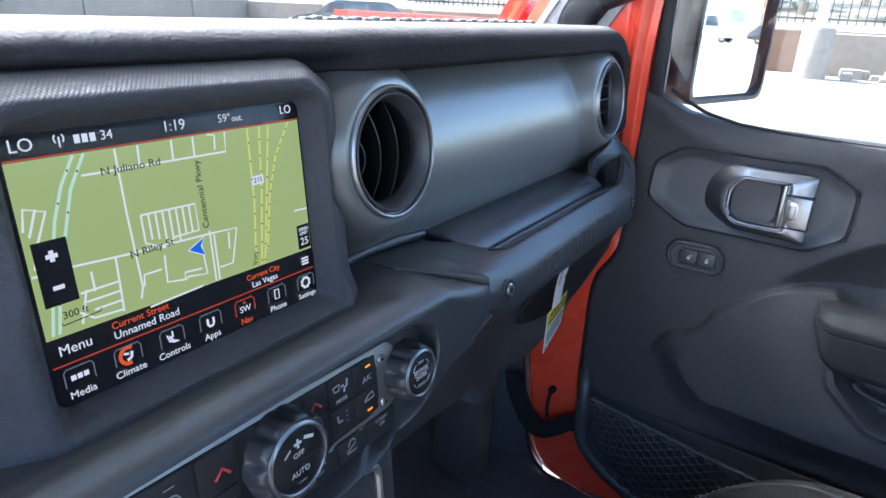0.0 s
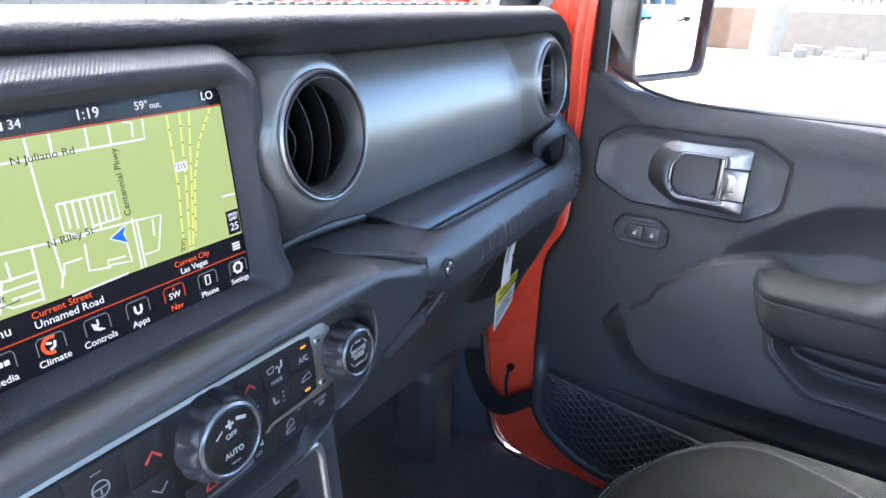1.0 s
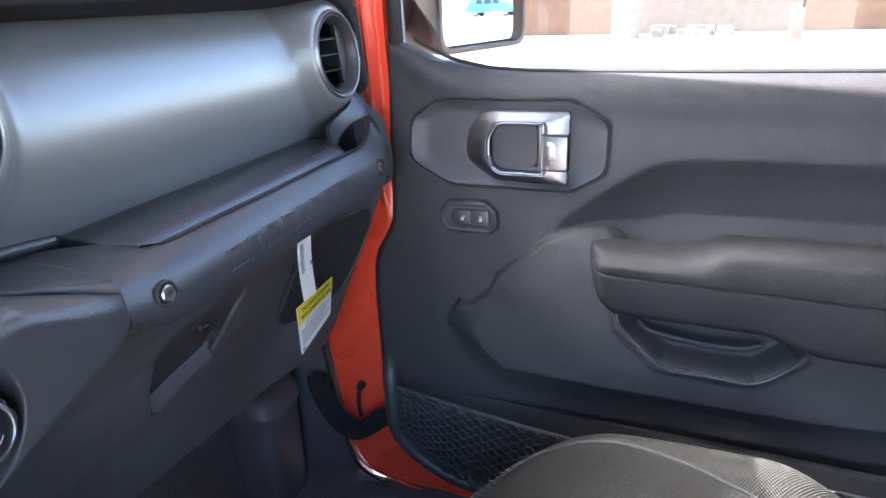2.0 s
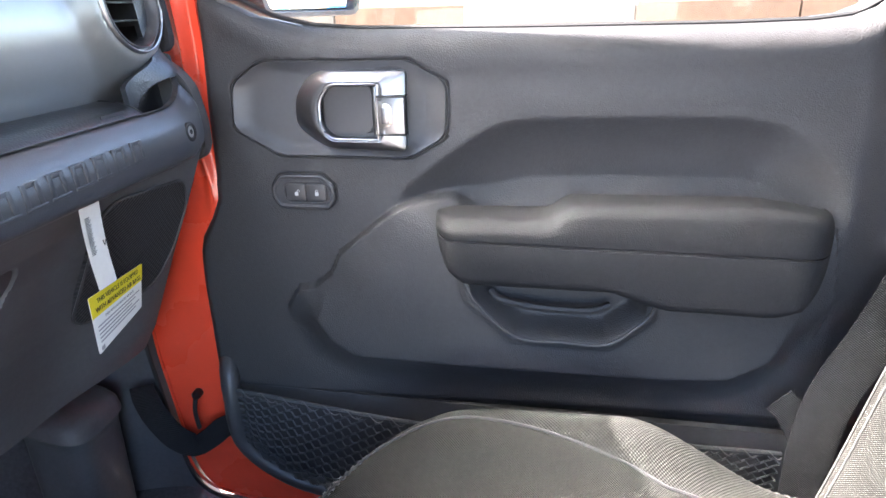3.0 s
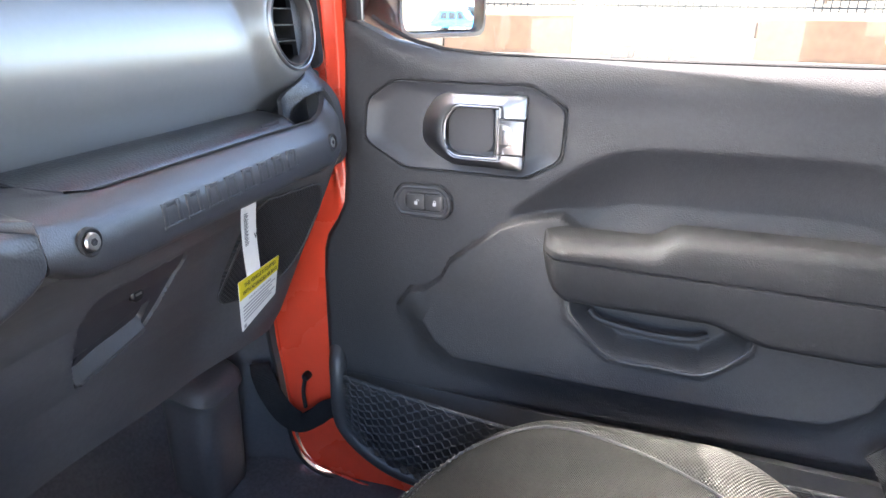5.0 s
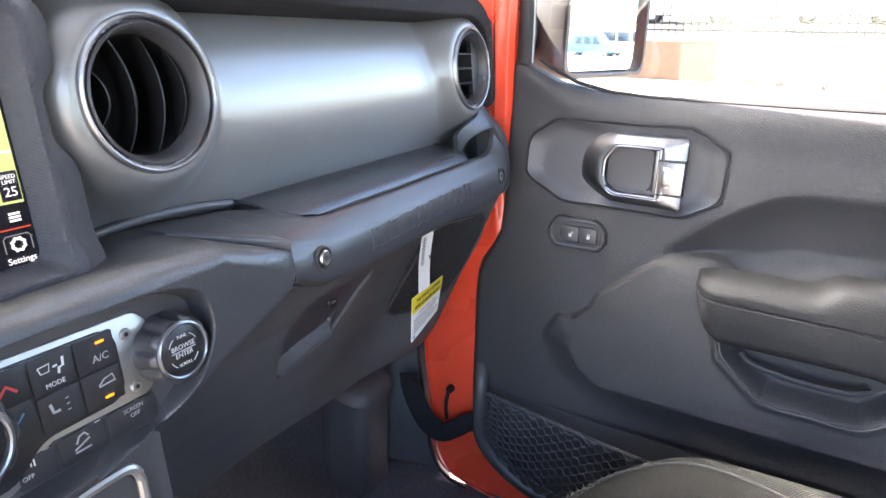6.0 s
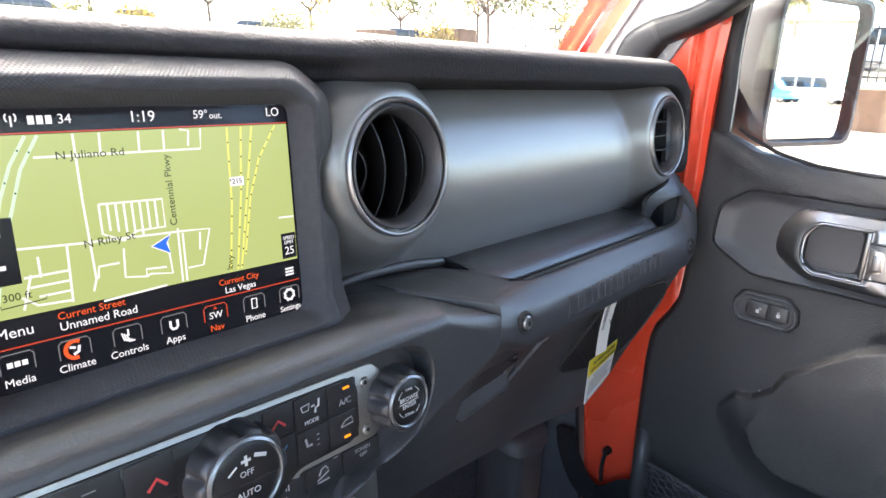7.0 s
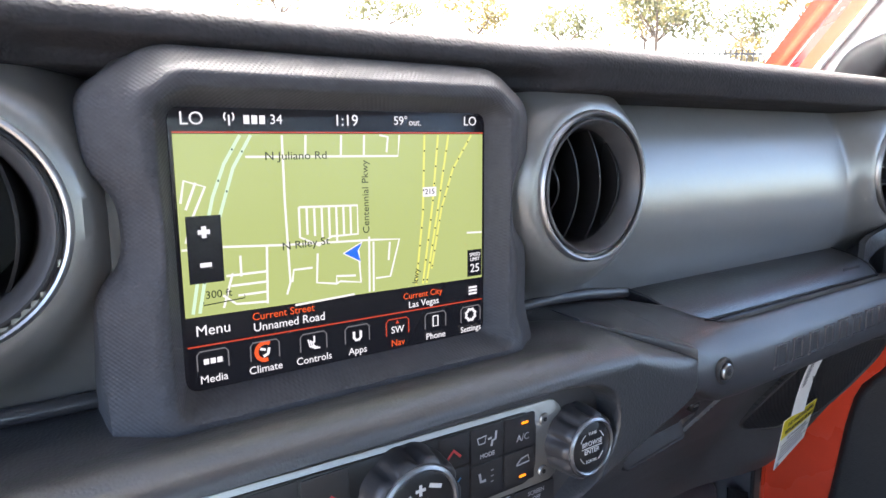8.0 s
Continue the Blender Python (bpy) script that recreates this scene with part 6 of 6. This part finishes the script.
part("print_line", strokes([[(0.5015, 1.095), (0.5035, 1.088), (0.5065, 1.094)]], 0.0014, -0.0255, 0.0002), M_INK, st, smooth=False)

# ---- passenger seat ----
seat = thing("bucket_seat", (0.37, -0.46, 0.80), "grey cloth passenger seat with stitched side bolsters", "car seat")


def cushion_point(r, a, squash=3.2):
    ca, sa = math.cos(a), math.sin(a)
    k = (abs(ca) ** squash + abs(sa) ** squash) ** (-1 / squash)
    nx, ny = r * ca * k, r * sa * k
    x, y = 0.365 + 0.243 * nx, -0.485 + 0.325 * ny
    z = 0.862 + 0.034 * math.exp(-((abs(nx) - 0.76) / 0.20) ** 2) * blend(0.95, 0.35, ny) - 0.030 * blend(0.4, 1.0, ny)
    z -= 0.075 * blend(-0.05, -0.58, ny) * blend(0.35, 0.75, abs(nx))
    if r > 0.80:
        t = (r - 0.80) / 0.20
        z -= 0.075 * (1 - math.sqrt(max(0.0, 1 - t * t)))
    return Vector((x, y, z))


def cushion_bm(r0, r1, lift=0.0, steps=14, around=120, a0=0.0, a1=2 * math.pi, skirt=False):
    bm = bmesh.new()
    rows = []
    for r in span(r0, r1, steps):
        rows.append([bm.verts.new(cushion_point(r, a0 + (a1 - a0) * i / around) + Vector((0, 0, lift))) for i in range(around + 1)])
    if skirt:
        for f in (1.0, 0.985, 0.95):
            rows.append([bm.verts.new(Vector((0.365, -0.485, 0)) + (cushion_point(1, a0 + (a1 - a0) * i / around) - Vector((0.365, -0.485, 0))) * f - Vector((0, 0, 0.78 - 0.70 if f == 1.0 else (0.10 if f > 0.96 else 0.16))) - Vector((0, 0, cushion_point(1, 0).z * (f - 1)))) for i in range(around + 1)])
    for a, b in zip(rows, rows[1:]):
        for i in range(around):
            bm.faces.new((a[i], a[i + 1], b[i + 1], b[i]))
    bmesh.ops.remove_doubles(bm, verts=bm.verts, dist=0.00005)
    return bm


part("cushion", cushion_bm(0.001, 1.0, steps=44, around=160, skirt=True), M_CLOTH, seat, "grey woven cloth cushion")


def seam_line(points, lift=0.0015, r=0.0014):
    return tube([cushion_point(q, a) + Vector((0, 0, lift)) for q, a in points], r, 6)


def insert_bm():
    """The coarser mesh cloth along the door side bolster."""
    bm = bmesh.new()
    rows = []
    for t in span(0, 1, 60):
        a = 0.80 - 1.75 * t
        r_out = 0.885
        r_in = r_out - 0.34 * min(1.0, t * 1.6) ** 0.9 - 0.002
        rows.append([bm.verts.new(cushion_point(r_in + (r_out - r_in) * s, a) + Vector((0, 0, 0.0022 * math.sin(math.pi * min(1, max(0, s))) + 0.0012))) for s in span(0, 1, 20)])
    for p, q in zip(rows, rows[1:]):
        for i in range(19):
            bm.faces.new((p[i], q[i], q[i + 1], p[i + 1]))
    return bm


part("bolster_insert", insert_bm(), M_CLOTH2, seat, "coarse grey mesh cloth insert")
part("seam", seam_line([(0.895, a) for a in span(1.7, -1.0, 80)], 0.0006, 0.0012), M_RUBBER, seat)
part("seam", seam_line([(0.885 - 0.34 * min(1.0, t * 1.6) ** 0.9, 0.80 - 1.75 * t) for t in span(0, 1, 50)], 0.0006, 0.0018), M_RUBBER, seat)
for rr, mt in ((0.915, M_THREAD), (0.872, M_INK)):
    bits = []
    for k in range(95):
        a = 1.6 - 2.6 * k / 95
        bits.append(tube([cushion_point(rr, a) + Vector((0, 0, 0.002)), cushion_point(rr, a - 0.015) + Vector((0, 0, 0.002))], 0.0009, 4))
    part("stitching", join(*bits), mt, seat)


def back_point(u, v):
    """Front of the backrest: u across, v up."""
    nx = 2 * u - 1
    z = 0.74 + 0.58 * v
    x = 0.365 + (0.228 + 0.020 * blend(0.1, 0.5, v)) * nx
    fwd = 0.050 * math.exp(-((abs(nx) - 0.80) / 0.20) ** 2)
    rim = 0.065 * (1 - math.sqrt(max(0.0, 1 - max(0.0, (abs(nx) - 0.80) / 0.20) ** 2)))
    return (x, -0.738 - 0.28 * (z - 0.80) + fwd - rim, z)


part("backrest", sheet(back_point, span(0, 1, 60), span(0, 1, 24), (0, -0.10, 0)), M_CLOTHBACK, seat, "grey cloth backrest with side bolsters")
for off in (0.885, 0.905):
    part("stitching", tube([Vector(back_point(off, v)) + Vector((0, 0.0006, 0)) for v in span(0.02, 0.9, 30)], 0.0009, 5), M_INK, seat)
part("base", rounded_box(0.15, 0.58, -0.78, -0.22, 0.56, 0.745, 0.03, 3), M_PLASTIC, seat)

# ---- seat belt ----
belt = thing("seat_belt", (0.64, -0.7, 0.9), "black woven seat belt running down beside the seat", "seat belt")
webbing([(0.705, -0.93, 1.40), (0.690, -0.885, 1.24), (0.672, -0.825, 1.08), (0.662, -0.778, 0.955), (0.658, -0.744, 0.875), (0.656, -0.733, 0.80), (0.655, -0.733, 0.72), (0.655, -0.73, 0.62)], 0.049, [(-0.95, 0.25, 0.1), (-0.95, 0.25, 0.1), (-0.97, 0.1, 0.0)], M_BELT, belt, "webbing")
webbing([(0.684, -0.700, 0.848), (0.678, -0.715, 0.832), (0.672, -0.735, 0.790), (0.668, -0.75, 0.72)], 0.034, [(-0.9, 0.2, 0.3), (-0.9, 0.2, 0.3)], M_BELT, belt, "lower_loop")
part("anchor", rounded_box(0.628, 0.662, -0.700, -0.630, 0.690, 0.705, 0.004, 2), M_PLASTIC, belt)

# ---- outside mirror ----
mirror = thing("side_mirror", (0.96, -0.08, 1.38), "black-cased door mirror reflecting the lot behind", "mirror")
MF = Matrix.Translation((0.972, -0.082, 1.383)) @ pose(0, 0, 0, -0.3, 0, -18)


def in_mirror(bm):
    bmesh.ops.transform(bm, matrix=MF, verts=bm.verts)
    return bm


def case_bm():
    rings = []
    for g, y in ((0.86, 0.085), (0.95, 0.060), (1.0, 0.020), (1.0, -0.004), (0.985, -0.010), (0.93, -0.010), (0.915, -0.002), (0.91, 0.004)):
        rings.append([(u, y, v) for u, v in by_angle(rrect(0, 0, 0.236 * g, 0.222 * g, 0.024), 80, 0, 0)])
    return loft(rings, cap=False)


part("case", in_mirror(case_bm()), M_MIRRORCASE, mirror, "black textured mirror case")
part("case_back", in_mirror(slab(rrect(0, 0, 0.205, 0.192, 0.03), 0.030, 0.086, "xz", 0.006)), M_MIRRORCASE, mirror)
part("mirror_glass", in_mirror(slab(rrect(0, 0, 0.212, 0.198, 0.018), 0.0, 0.004, "xz")), M_MIRROR, mirror, "mirror glass")
part("arm", tube([(0.79, 0.06, 1.31), (0.83, 0.05, 1.32), (0.88, 0.035, 1.34), (0.93, 0.02, 1.36)], [0.045, 0.042, 0.04, 0.035], 14), M_MIRRORCASE, mirror)

# ---- outside ----
WALL_X, WALL_Y = 23.0, 27.0


def rise(x, y):
    """Height of the ground: a flat lot, then a terrace behind the low wall."""
    if y < -12.0:
        return 0.0
    d = max(x - WALL_X, y - WALL_Y)
    return 0.0 if d <= 0 else 1.2 + 0.075 * min(d, 40.0)


def ground_bm():
    bm = bmesh.new()
    axis = [-3000, -600, -150, -60, -30, -15, -8, -4, 0, 4, 8, 12, 16, 20, 22.98, 23.02, 26, 27, 27.04, 30, 35, 40, 48, 60, 80, 150, 600, 3000]
    grid = [[bm.verts.new((x, y, rise(x - 0.01, y - 0.01))) for y in axis] for x in axis]
    for i in range(len(axis) - 1):
        for j in range(len(axis) - 1):
            bm.faces.new((grid[i][j], grid[i + 1][j], grid[i + 1][j + 1], grid[i][j + 1]))
    return bm


solo("ground", ground_bm(), M_CONCRETE, (0, 0, 0), "pale sunlit concrete lot rising to a terrace", "ground", kind="structure", smooth=False)


def terrace_bm(x0, x1, y0, y1):
    return sheet(lambda x, y: (x, y, rise(x, y) + 0.05), span(x0, x1, 40), span(y0, y1, 40), (0, 0, -0.04))


solo("terrace", join(terrace_bm(WALL_X + 0.06, 90, -11.5, WALL_Y - 0.3), terrace_bm(-60, 90, WALL_Y + 0.06, 90)), M_SAND, (WALL_X + 5, 0, 1.3), "brown desert gravel terrace behind the wall", "gravel", kind="structure")
lotwall = thing("retaining_wall", (WALL_X, 0, 0), "low brown block retaining wall along the lot", "wall", kind="structure")
for k in range(6, 14):
    y0 = -44 + 5.05 * k
    part("wall_panel", rounded_box(WALL_X - 0.25, WALL_X + 0.05, y0, y0 + 5.0, -0.05, 1.22 + 0.03 * (k % 2), 0.03, 1), M_BLOCK if k % 5 not in (0, 3) else M_GREYBLOCK, lotwall)
for k in range(14):
    x0 = -46 + 5.05 * k
    part("wall_panel", rounded_box(x0, x0 + 5.0, WALL_Y - 0.25, WALL_Y + 0.05, -0.05, 1.22 + 0.03 * (k % 2), 0.03, 1), M_CONCRETE, lotwall)

fence = thing("iron_fence", (WALL_X + 3, 0, 1.4), "black iron picket fence on the terrace", "fence")
for k in range(115):
    y = -11 + 0.26 * k
    z = rise(WALL_X + 3, y)
    part("picket", box(WALL_X + 2.99, WALL_X + 3.03, y, y + 0.04, z, z + 1.9), M_IRON, fence, smooth=False)
for h in (0.15, 1.7):
    z = rise(WALL_X + 3, 0) + h
    part("rail", box(WALL_X + 2.98, WALL_X + 3.02, -11, 19.2, z, z + 0.07), M_IRON, fence, smooth=False)
fence2 = thing("iron_fence", (0, WALL_Y + 3, 1.4), "black iron picket fence on the terrace", "fence")
for k in range(40):
    x = -8 + 1.05 * k
    z = rise(x, WALL_Y + 3)
    part("picket", box(x, x + 0.04, WALL_Y + 2.99, WALL_Y + 3.03, z, z + 1.25), M_IRON, fence2, smooth=False)
part("rail", box(-8, 34, WALL_Y + 2.98, WALL_Y + 3.02, rise(0, WALL_Y + 3) + 1.1, rise(0, WALL_Y + 3) + 1.16), M_IRON, fence2, smooth=False)

post = thing("lamp_post", (21.0, 1.35, 0), "white steel lamp post on a pale concrete base", "lamp post")
part("base", lathe([(0.42, 0.0), (0.42, 1.28), (0.38, 1.34), (0.0001, 1.35)], (21.0, 1.35, 0), "z", 32), M_CONCRETE, post)
part("collar", box(20.80, 21.20, 1.15, 1.55, 1.35, 1.47, 0.02), M_WHITEPAINT, post)
part("pole", lathe([(0.13, 1.40), (0.11, 7.5), (0.0001, 7.5)], (21.0, 1.35, 0), "z", 20), M_WHITEPAINT, post)
rubble = thing("stone_pile", (21.3, -0.6, 0), "pale broken stone slabs heaped by the post", "stones", kind="stuff")
rb = []
for k in range(16):
    a, b, h = random.uniform(0.2, 0.7), random.uniform(0.2, 0.6), random.uniform(0.08, 0.28)
    x, y = 21.4 + random.uniform(-0.6, 0.8), -1.0 + random.uniform(-1.6, 1.4)
    rb.append(rounded_box(x, x + a, y, y + b, -0.02, h, 0.03, 1))
part("slabs", join(*rb), M_CONCRETE, rubble)
solo("grey_post", box(19.4, 19.75, -3.2, -2.9, 0, 0.75, 0.03), M_GREYBLOCK, (19.6, -3, 0), "short grey utility box in the lot", "utility box")
for bx in (33.5, 28.0):
    by = 28.6 if bx > 30 else 30.5
    z = rise(bx, by)
    solo("brick_pier", rounded_box(bx - 0.9, bx + 0.9, by - 0.9, by + 0.9, z - 0.1, z + 1.7, 0.06, 1), M_BLOCK, (bx, by, z), "brown block pier on the terrace", "pier")


def leaf_cloud(centres, per, size, seed):
    rnd = random.Random(seed)
    vs, fs = [], []
    for cx, cy, cz, r in centres:
        for _ in range(per):
            d = Vector((rnd.gauss(0, 1), rnd.gauss(0, 1), rnd.gauss(0, 0.8))).normalized() * r * rnd.uniform(0.35, 1.05) ** 0.6
            n = Vector((rnd.gauss(0, 1), rnd.gauss(0, 1), rnd.gauss(0, 1) + 0.4)).normalized()
            u = n.orthogonal().normalized()
            w = n.cross(u)
            s = size * rnd.uniform(0.6, 1.4)
            c = Vector((cx, cy, cz)) + d
            i = len(vs)
            vs += [c - u * s, c - w * s * 0.45, c + u * s, c + w * s * 0.45]
            fs.append((i, i + 1, i + 2, i + 3))
    me = bpy.data.meshes.new("leaves")
    me.from_pydata(vs, [], fs)
    bm = bmesh.new()
    bm.from_mesh(me)
    bpy.data.meshes.remove(me)
    return bm


def tree(x, y, h, r, material, seed, label):
    rnd = random.Random(seed)
    z = rise(x, y)
    t = thing("tree", (x, y, z), label, "tree", group="lot trees")
    limbs = [tube([(x, y, z - 0.1), (x + 0.05, y, z + h * 0.25), (x - 0.05, y + 0.05, z + h * 0.5)], [0.16, 0.12, 0.09], 8)]
    tips = []
    for k in range(8):
        a = 2 * math.pi * k / 8 + rnd.uniform(-0.3, 0.3)
        q = rnd.uniform(0.45, 0.9)
        tip = (x + q * r * math.cos(a), y + q * r * math.sin(a), z + h * rnd.uniform(0.6, 0.92))
        limbs.append(tube([(x, y, z + h * 0.45), ((x + tip[0]) / 2, (y + tip[1]) / 2, z + h * 0.62), tip], [0.07, 0.05, 0.02], 6))
        tips.append((*tip, r * rnd.uniform(0.32, 0.5)))
    tips.append((x, y, z + h * 0.9, r * 0.5))
    part("trunk", join(*limbs), M_BARK, t)
    part("crown", leaf_cloud(tips, 170, 0.16, seed), material, t, smooth=False)
    return t


def bush(x, y, h, r, material, seed, label):
    z = rise(x, y)
    t = thing("bush", (x, y, z), label, "bush", group="lot bushes")
    rnd = random.Random(seed)
    cl = [(x + rnd.uniform(-0.5, 0.5) * r, y + rnd.uniform(-0.5, 0.5) * r, z + h * rnd.uniform(0.3, 0.75), r * rnd.uniform(0.4, 0.6)) for _ in range(7)]
    part("stems", join(*[tube([(x, y, z - 0.05), (c[0], c[1], c[2])], [0.05, 0.015], 5) for c in cl]), M_BARK, t)
    part("leaves", leaf_cloud(cl, 130, 0.13, seed), material, t, smooth=False)


tree(31.5, 24.5, 5.3, 2.7, M_LEAF, 1, "olive-leaved lot tree with a thin trunk")
tree(33.0, 8.0, 5.0, 2.2, M_LEAFGOLD, 2, "golden autumn tree behind the fence")
tree(29.5, 2.8, 5.0, 2.4, M_LEAFGOLD, 3, "golden autumn tree behind the fence")
tree(30.5, -7.0, 5.2, 2.4, M_LEAF, 4, "olive-leaved lot tree behind the fence")
for k, (tx, ty) in enumerate([(38.0, -10.5), (37.0, -6.0), (39.0, -2.5), (37.5, 1.0), (38.5, 5.5), (37.0, 9.0), (39.5, 12.5), (38.0, 16.5), (40.0, 20.5)]):
    tree(tx, ty, 6.2 + 0.5 * (k % 3), 2.9, M_LEAFGOLD if k % 3 else M_LEAF, 30 + k, "golden autumn tree behind the parked cars" if k % 3 else "olive-leaved lot tree behind the fence")
for k, (tx, ty) in enumerate([(45.0, 27.5), (41.0, 33.0), (36.5, 37.0), (31.0, 41.0), (25.0, 45.0), (18.0, 48.0)]):
    tree(tx, ty, 5.0 + 0.6 * (k % 2), 3.0, M_LEAFGOLD if k % 2 else M_LEAF, 60 + k, "golden autumn tree behind the parked cars" if k % 2 else "olive-leaved lot tree behind the fence")
bush(22.8, 32.6, 2.6, 2.0, M_LEAF, 17, "tall olive shrub on the terrace")
bush(30.8, 27.6, 2.2, 1.9, M_LEAFGOLD, 18, "golden low shrub on the terrace")
bush(17.0, 37.5, 2.0, 1.8, M_LEAFGOLD, 19, "golden low shrub on the terrace")
bush(36.0, 21.5, 3.0, 1.6, M_LEAFGOLD, 11, "golden rounded shrub on the terrace")
bush(33.5, 17.0, 1.8, 1.3, M_LEAF, 12, "low olive shrub on the terrace")
bush(26.0, 36.0, 1.6, 1.5, M_LEAF, 13, "low olive shrub on the terrace")
bush(29.0, 33.0, 1.6, 1.5, M_LEAFGOLD, 14, "golden low shrub on the terrace")
bush(14.0, 41.0, 1.6, 1.6, M_LEAF, 15, "low olive shrub on the terrace")
bush(35.5, 13.0, 1.8, 1.6, M_LEAFGOLD, 16, "golden low shrub on the terrace")


def far_car(x, y, turn, material, label, tall=1.5, length=4.6, van=False):
    z = rise(x, y)
    c = thing("parked_car", (0, 0, 0), label, "car", group="parked cars")
    L, H = length / 2, tall
    prof = [(-L, 0.45), (-L + 0.05, 0.85), (-L + 0.25, 0.98), (-L * 0.62, H), (L * 0.30, H), (L * 0.55, 1.0), (L - 0.25, 0.85), (L, 0.7), (L, 0.35), (-L + 0.1, 0.35)]
    if van:
        prof = [(-L, 0.45), (-L, H - 0.2), (-L + 0.2, H), (L * 0.45, H), (L * 0.62, 1.15), (L - 0.15, 1.0), (L, 0.8), (L, 0.4)]
    part("body", slab(fillet(prof, 0.12, 3), -0.88, 0.88, "xz", 0.08, 2), material, c)
    win = [(-L * 0.60, 1.0), (-L * 0.52, H - 0.12), (L * 0.26, H - 0.12), (L * 0.46, 1.0)] if not van else [(-L * 0.9, 1.25), (-L * 0.9, H - 0.3), (L * 0.40, H - 0.3), (L * 0.52, 1.25)]
    for s in (-1, 1):
        a, b = win[0][0], win[3][0]
        for k in range(3):
            u0, u1 = a + (b - a) * k / 3 + 0.05, a + (b - a) * (k + 1) / 3 - 0.05
            lo, hi = win[0][1], win[1][1]
            part("side_window", slab([(u0, lo), (u1, lo), (u1 - (0.25 if k == 2 else 0), hi), (u0 + (0.2 if k == 0 and not van else 0), hi)], min(s * 0.86, s * 0.895), max(s * 0.86, s * 0.895), "xz", 0.01), M_CARGLASS, c)
        for wx in (-L * 0.6, L * 0.62):
            wheel = part("wheel", lathe([(0.0001, s * 0.80), (0.20, s * 0.80), (0.32, s * 0.78), (0.34, s * 0.72), (0.34, s * 0.66), (0.0001, s * 0.64)], (wx, 0, 0.34), "y", 24), M_RUBBER, c)
            part("rim", lathe([(0.0001, s * 0.83), (0.17, s * 0.825), (0.20, s * 0.80), (0.20, s * 0.78)], (wx, 0, 0.34), "y", 16), M_SILVER, wheel)
    for s in (-1, 1):
        part("headlight", rounded_box(L - 0.12, L + 0.02, min(s * 0.5, s * 0.8), max(s * 0.5, s * 0.8), 0.62, 0.76, 0.03, 1), M_CHROME, c)
    c.matrix_world = Matrix.Translation((x, y, z)) @ pose(0, 0, 0, 0, 0, turn)
    return c


far_car(33.0, 4.6, 95, M_CARWHITE, "white sport utility parked behind the fence", 1.75)
far_car(33.5, 10.5, 90, M_CARSILVER, "silver sedan parked behind the fence")
far_car(34.0, -1.8, 92, M_CARSILVER, "silver sedan parked behind the fence")
far_car(33.5, -9.0, 90, M_CARWHITE, "white sedan parked behind the fence")
far_car(24.0, 38.0, 150, M_CARDARK, "dark sedan parked on the terrace")
far_car(31.0, 31.5, 140, M_CARDARK, "dark sport utility parked on the terrace", 1.7)
far_car(17.5, 40.5, 160, M_CARSILVER, "silver sedan parked on the terrace")
far_car(12.0, 42.0, 170, M_CARDARK, "dark sedan parked on the terrace")
far_car(19.6, 17.0, 128, M_CARDARK, "dark sedan parked in the lot ahead", 1.45)
# behind, seen in the mirror
far_car(41.0, -45.0, 65, M_CARWHITE, "white panel van parked in the lot behind", 2.4, 5.6, van=True)
far_car(37.0, -45.5, 60, M_CARBLUE, "bright blue sport utility parked in the lot behind", 1.75)
far_car(45.0, -41.0, 60, M_CARDARK, "dark sedan parked in the lot behind")
office = thing("office_building", (66, -70, 0), "cream stucco office building with teal windows", "building")
OM = pose(66, -70, 0, 0, 0, 43)


def at_office(bm):
    bmesh.ops.transform(bm, matrix=OM, verts=bm.verts)
    return bm


part("walls", at_office(rounded_box(-22, 22, -6, 6, -0.1, 9, 0.1, 1)), M_STUCCO, office)
part("parapet", at_office(rounded_box(-22.3, 22.3, -6.3, 6.3, 8.8, 9.5, 0.1, 1)), M_WHITEPAINT, office)
for k in range(12):
    for h in (1.6, 5.2):
        x = -20 + 3.4 * k
        w = part("window", at_office(rounded_box(x, x + 2.0, 5.9, 6.06, h, h + 1.8, 0.03, 1)), M_WHITEPAINT, office)
        part("pane", at_office(rounded_box(x + 0.12, x + 1.88, 5.98, 6.1, h + 0.12, h + 1.68, 0.02, 1)), M_TEALGLASS, w)


def palm(x, y, h, seed):
    rnd = random.Random(seed)
    t = thing("palm_tree", (x, y, 0), "tall thin palm with a golden green crown", "palm tree", group="palms")
    part("trunk", tube([(x, y, -0.1), (x + 0.1, y, h * 0.5), (x, y, h)], [0.22, 0.18, 0.16], 8), M_BARK, t)
    fr = []
    for k in range(26):
        a, up = rnd.uniform(0, 6.28), rnd.uniform(-0.7, 1.0)
        ln = rnd.uniform(1.2, 1.8)
        for j in range(9):
            s = (j + 1) / 9
            c = Vector((x, y, h)) + Vector((math.cos(a) * ln * s, math.sin(a) * ln * s, up * ln * s - 0.9 * s * s))
            fr.append((*c, 0.16))
    part("crown", leaf_cloud(fr, 4, 0.20, seed), M_PALM, t, smooth=False)


palm(44.0, -52.0, 9.0, 21)
palm(40.0, -50.0, 7.0, 22)
palm(52.0, -50.0, 9.5, 23)
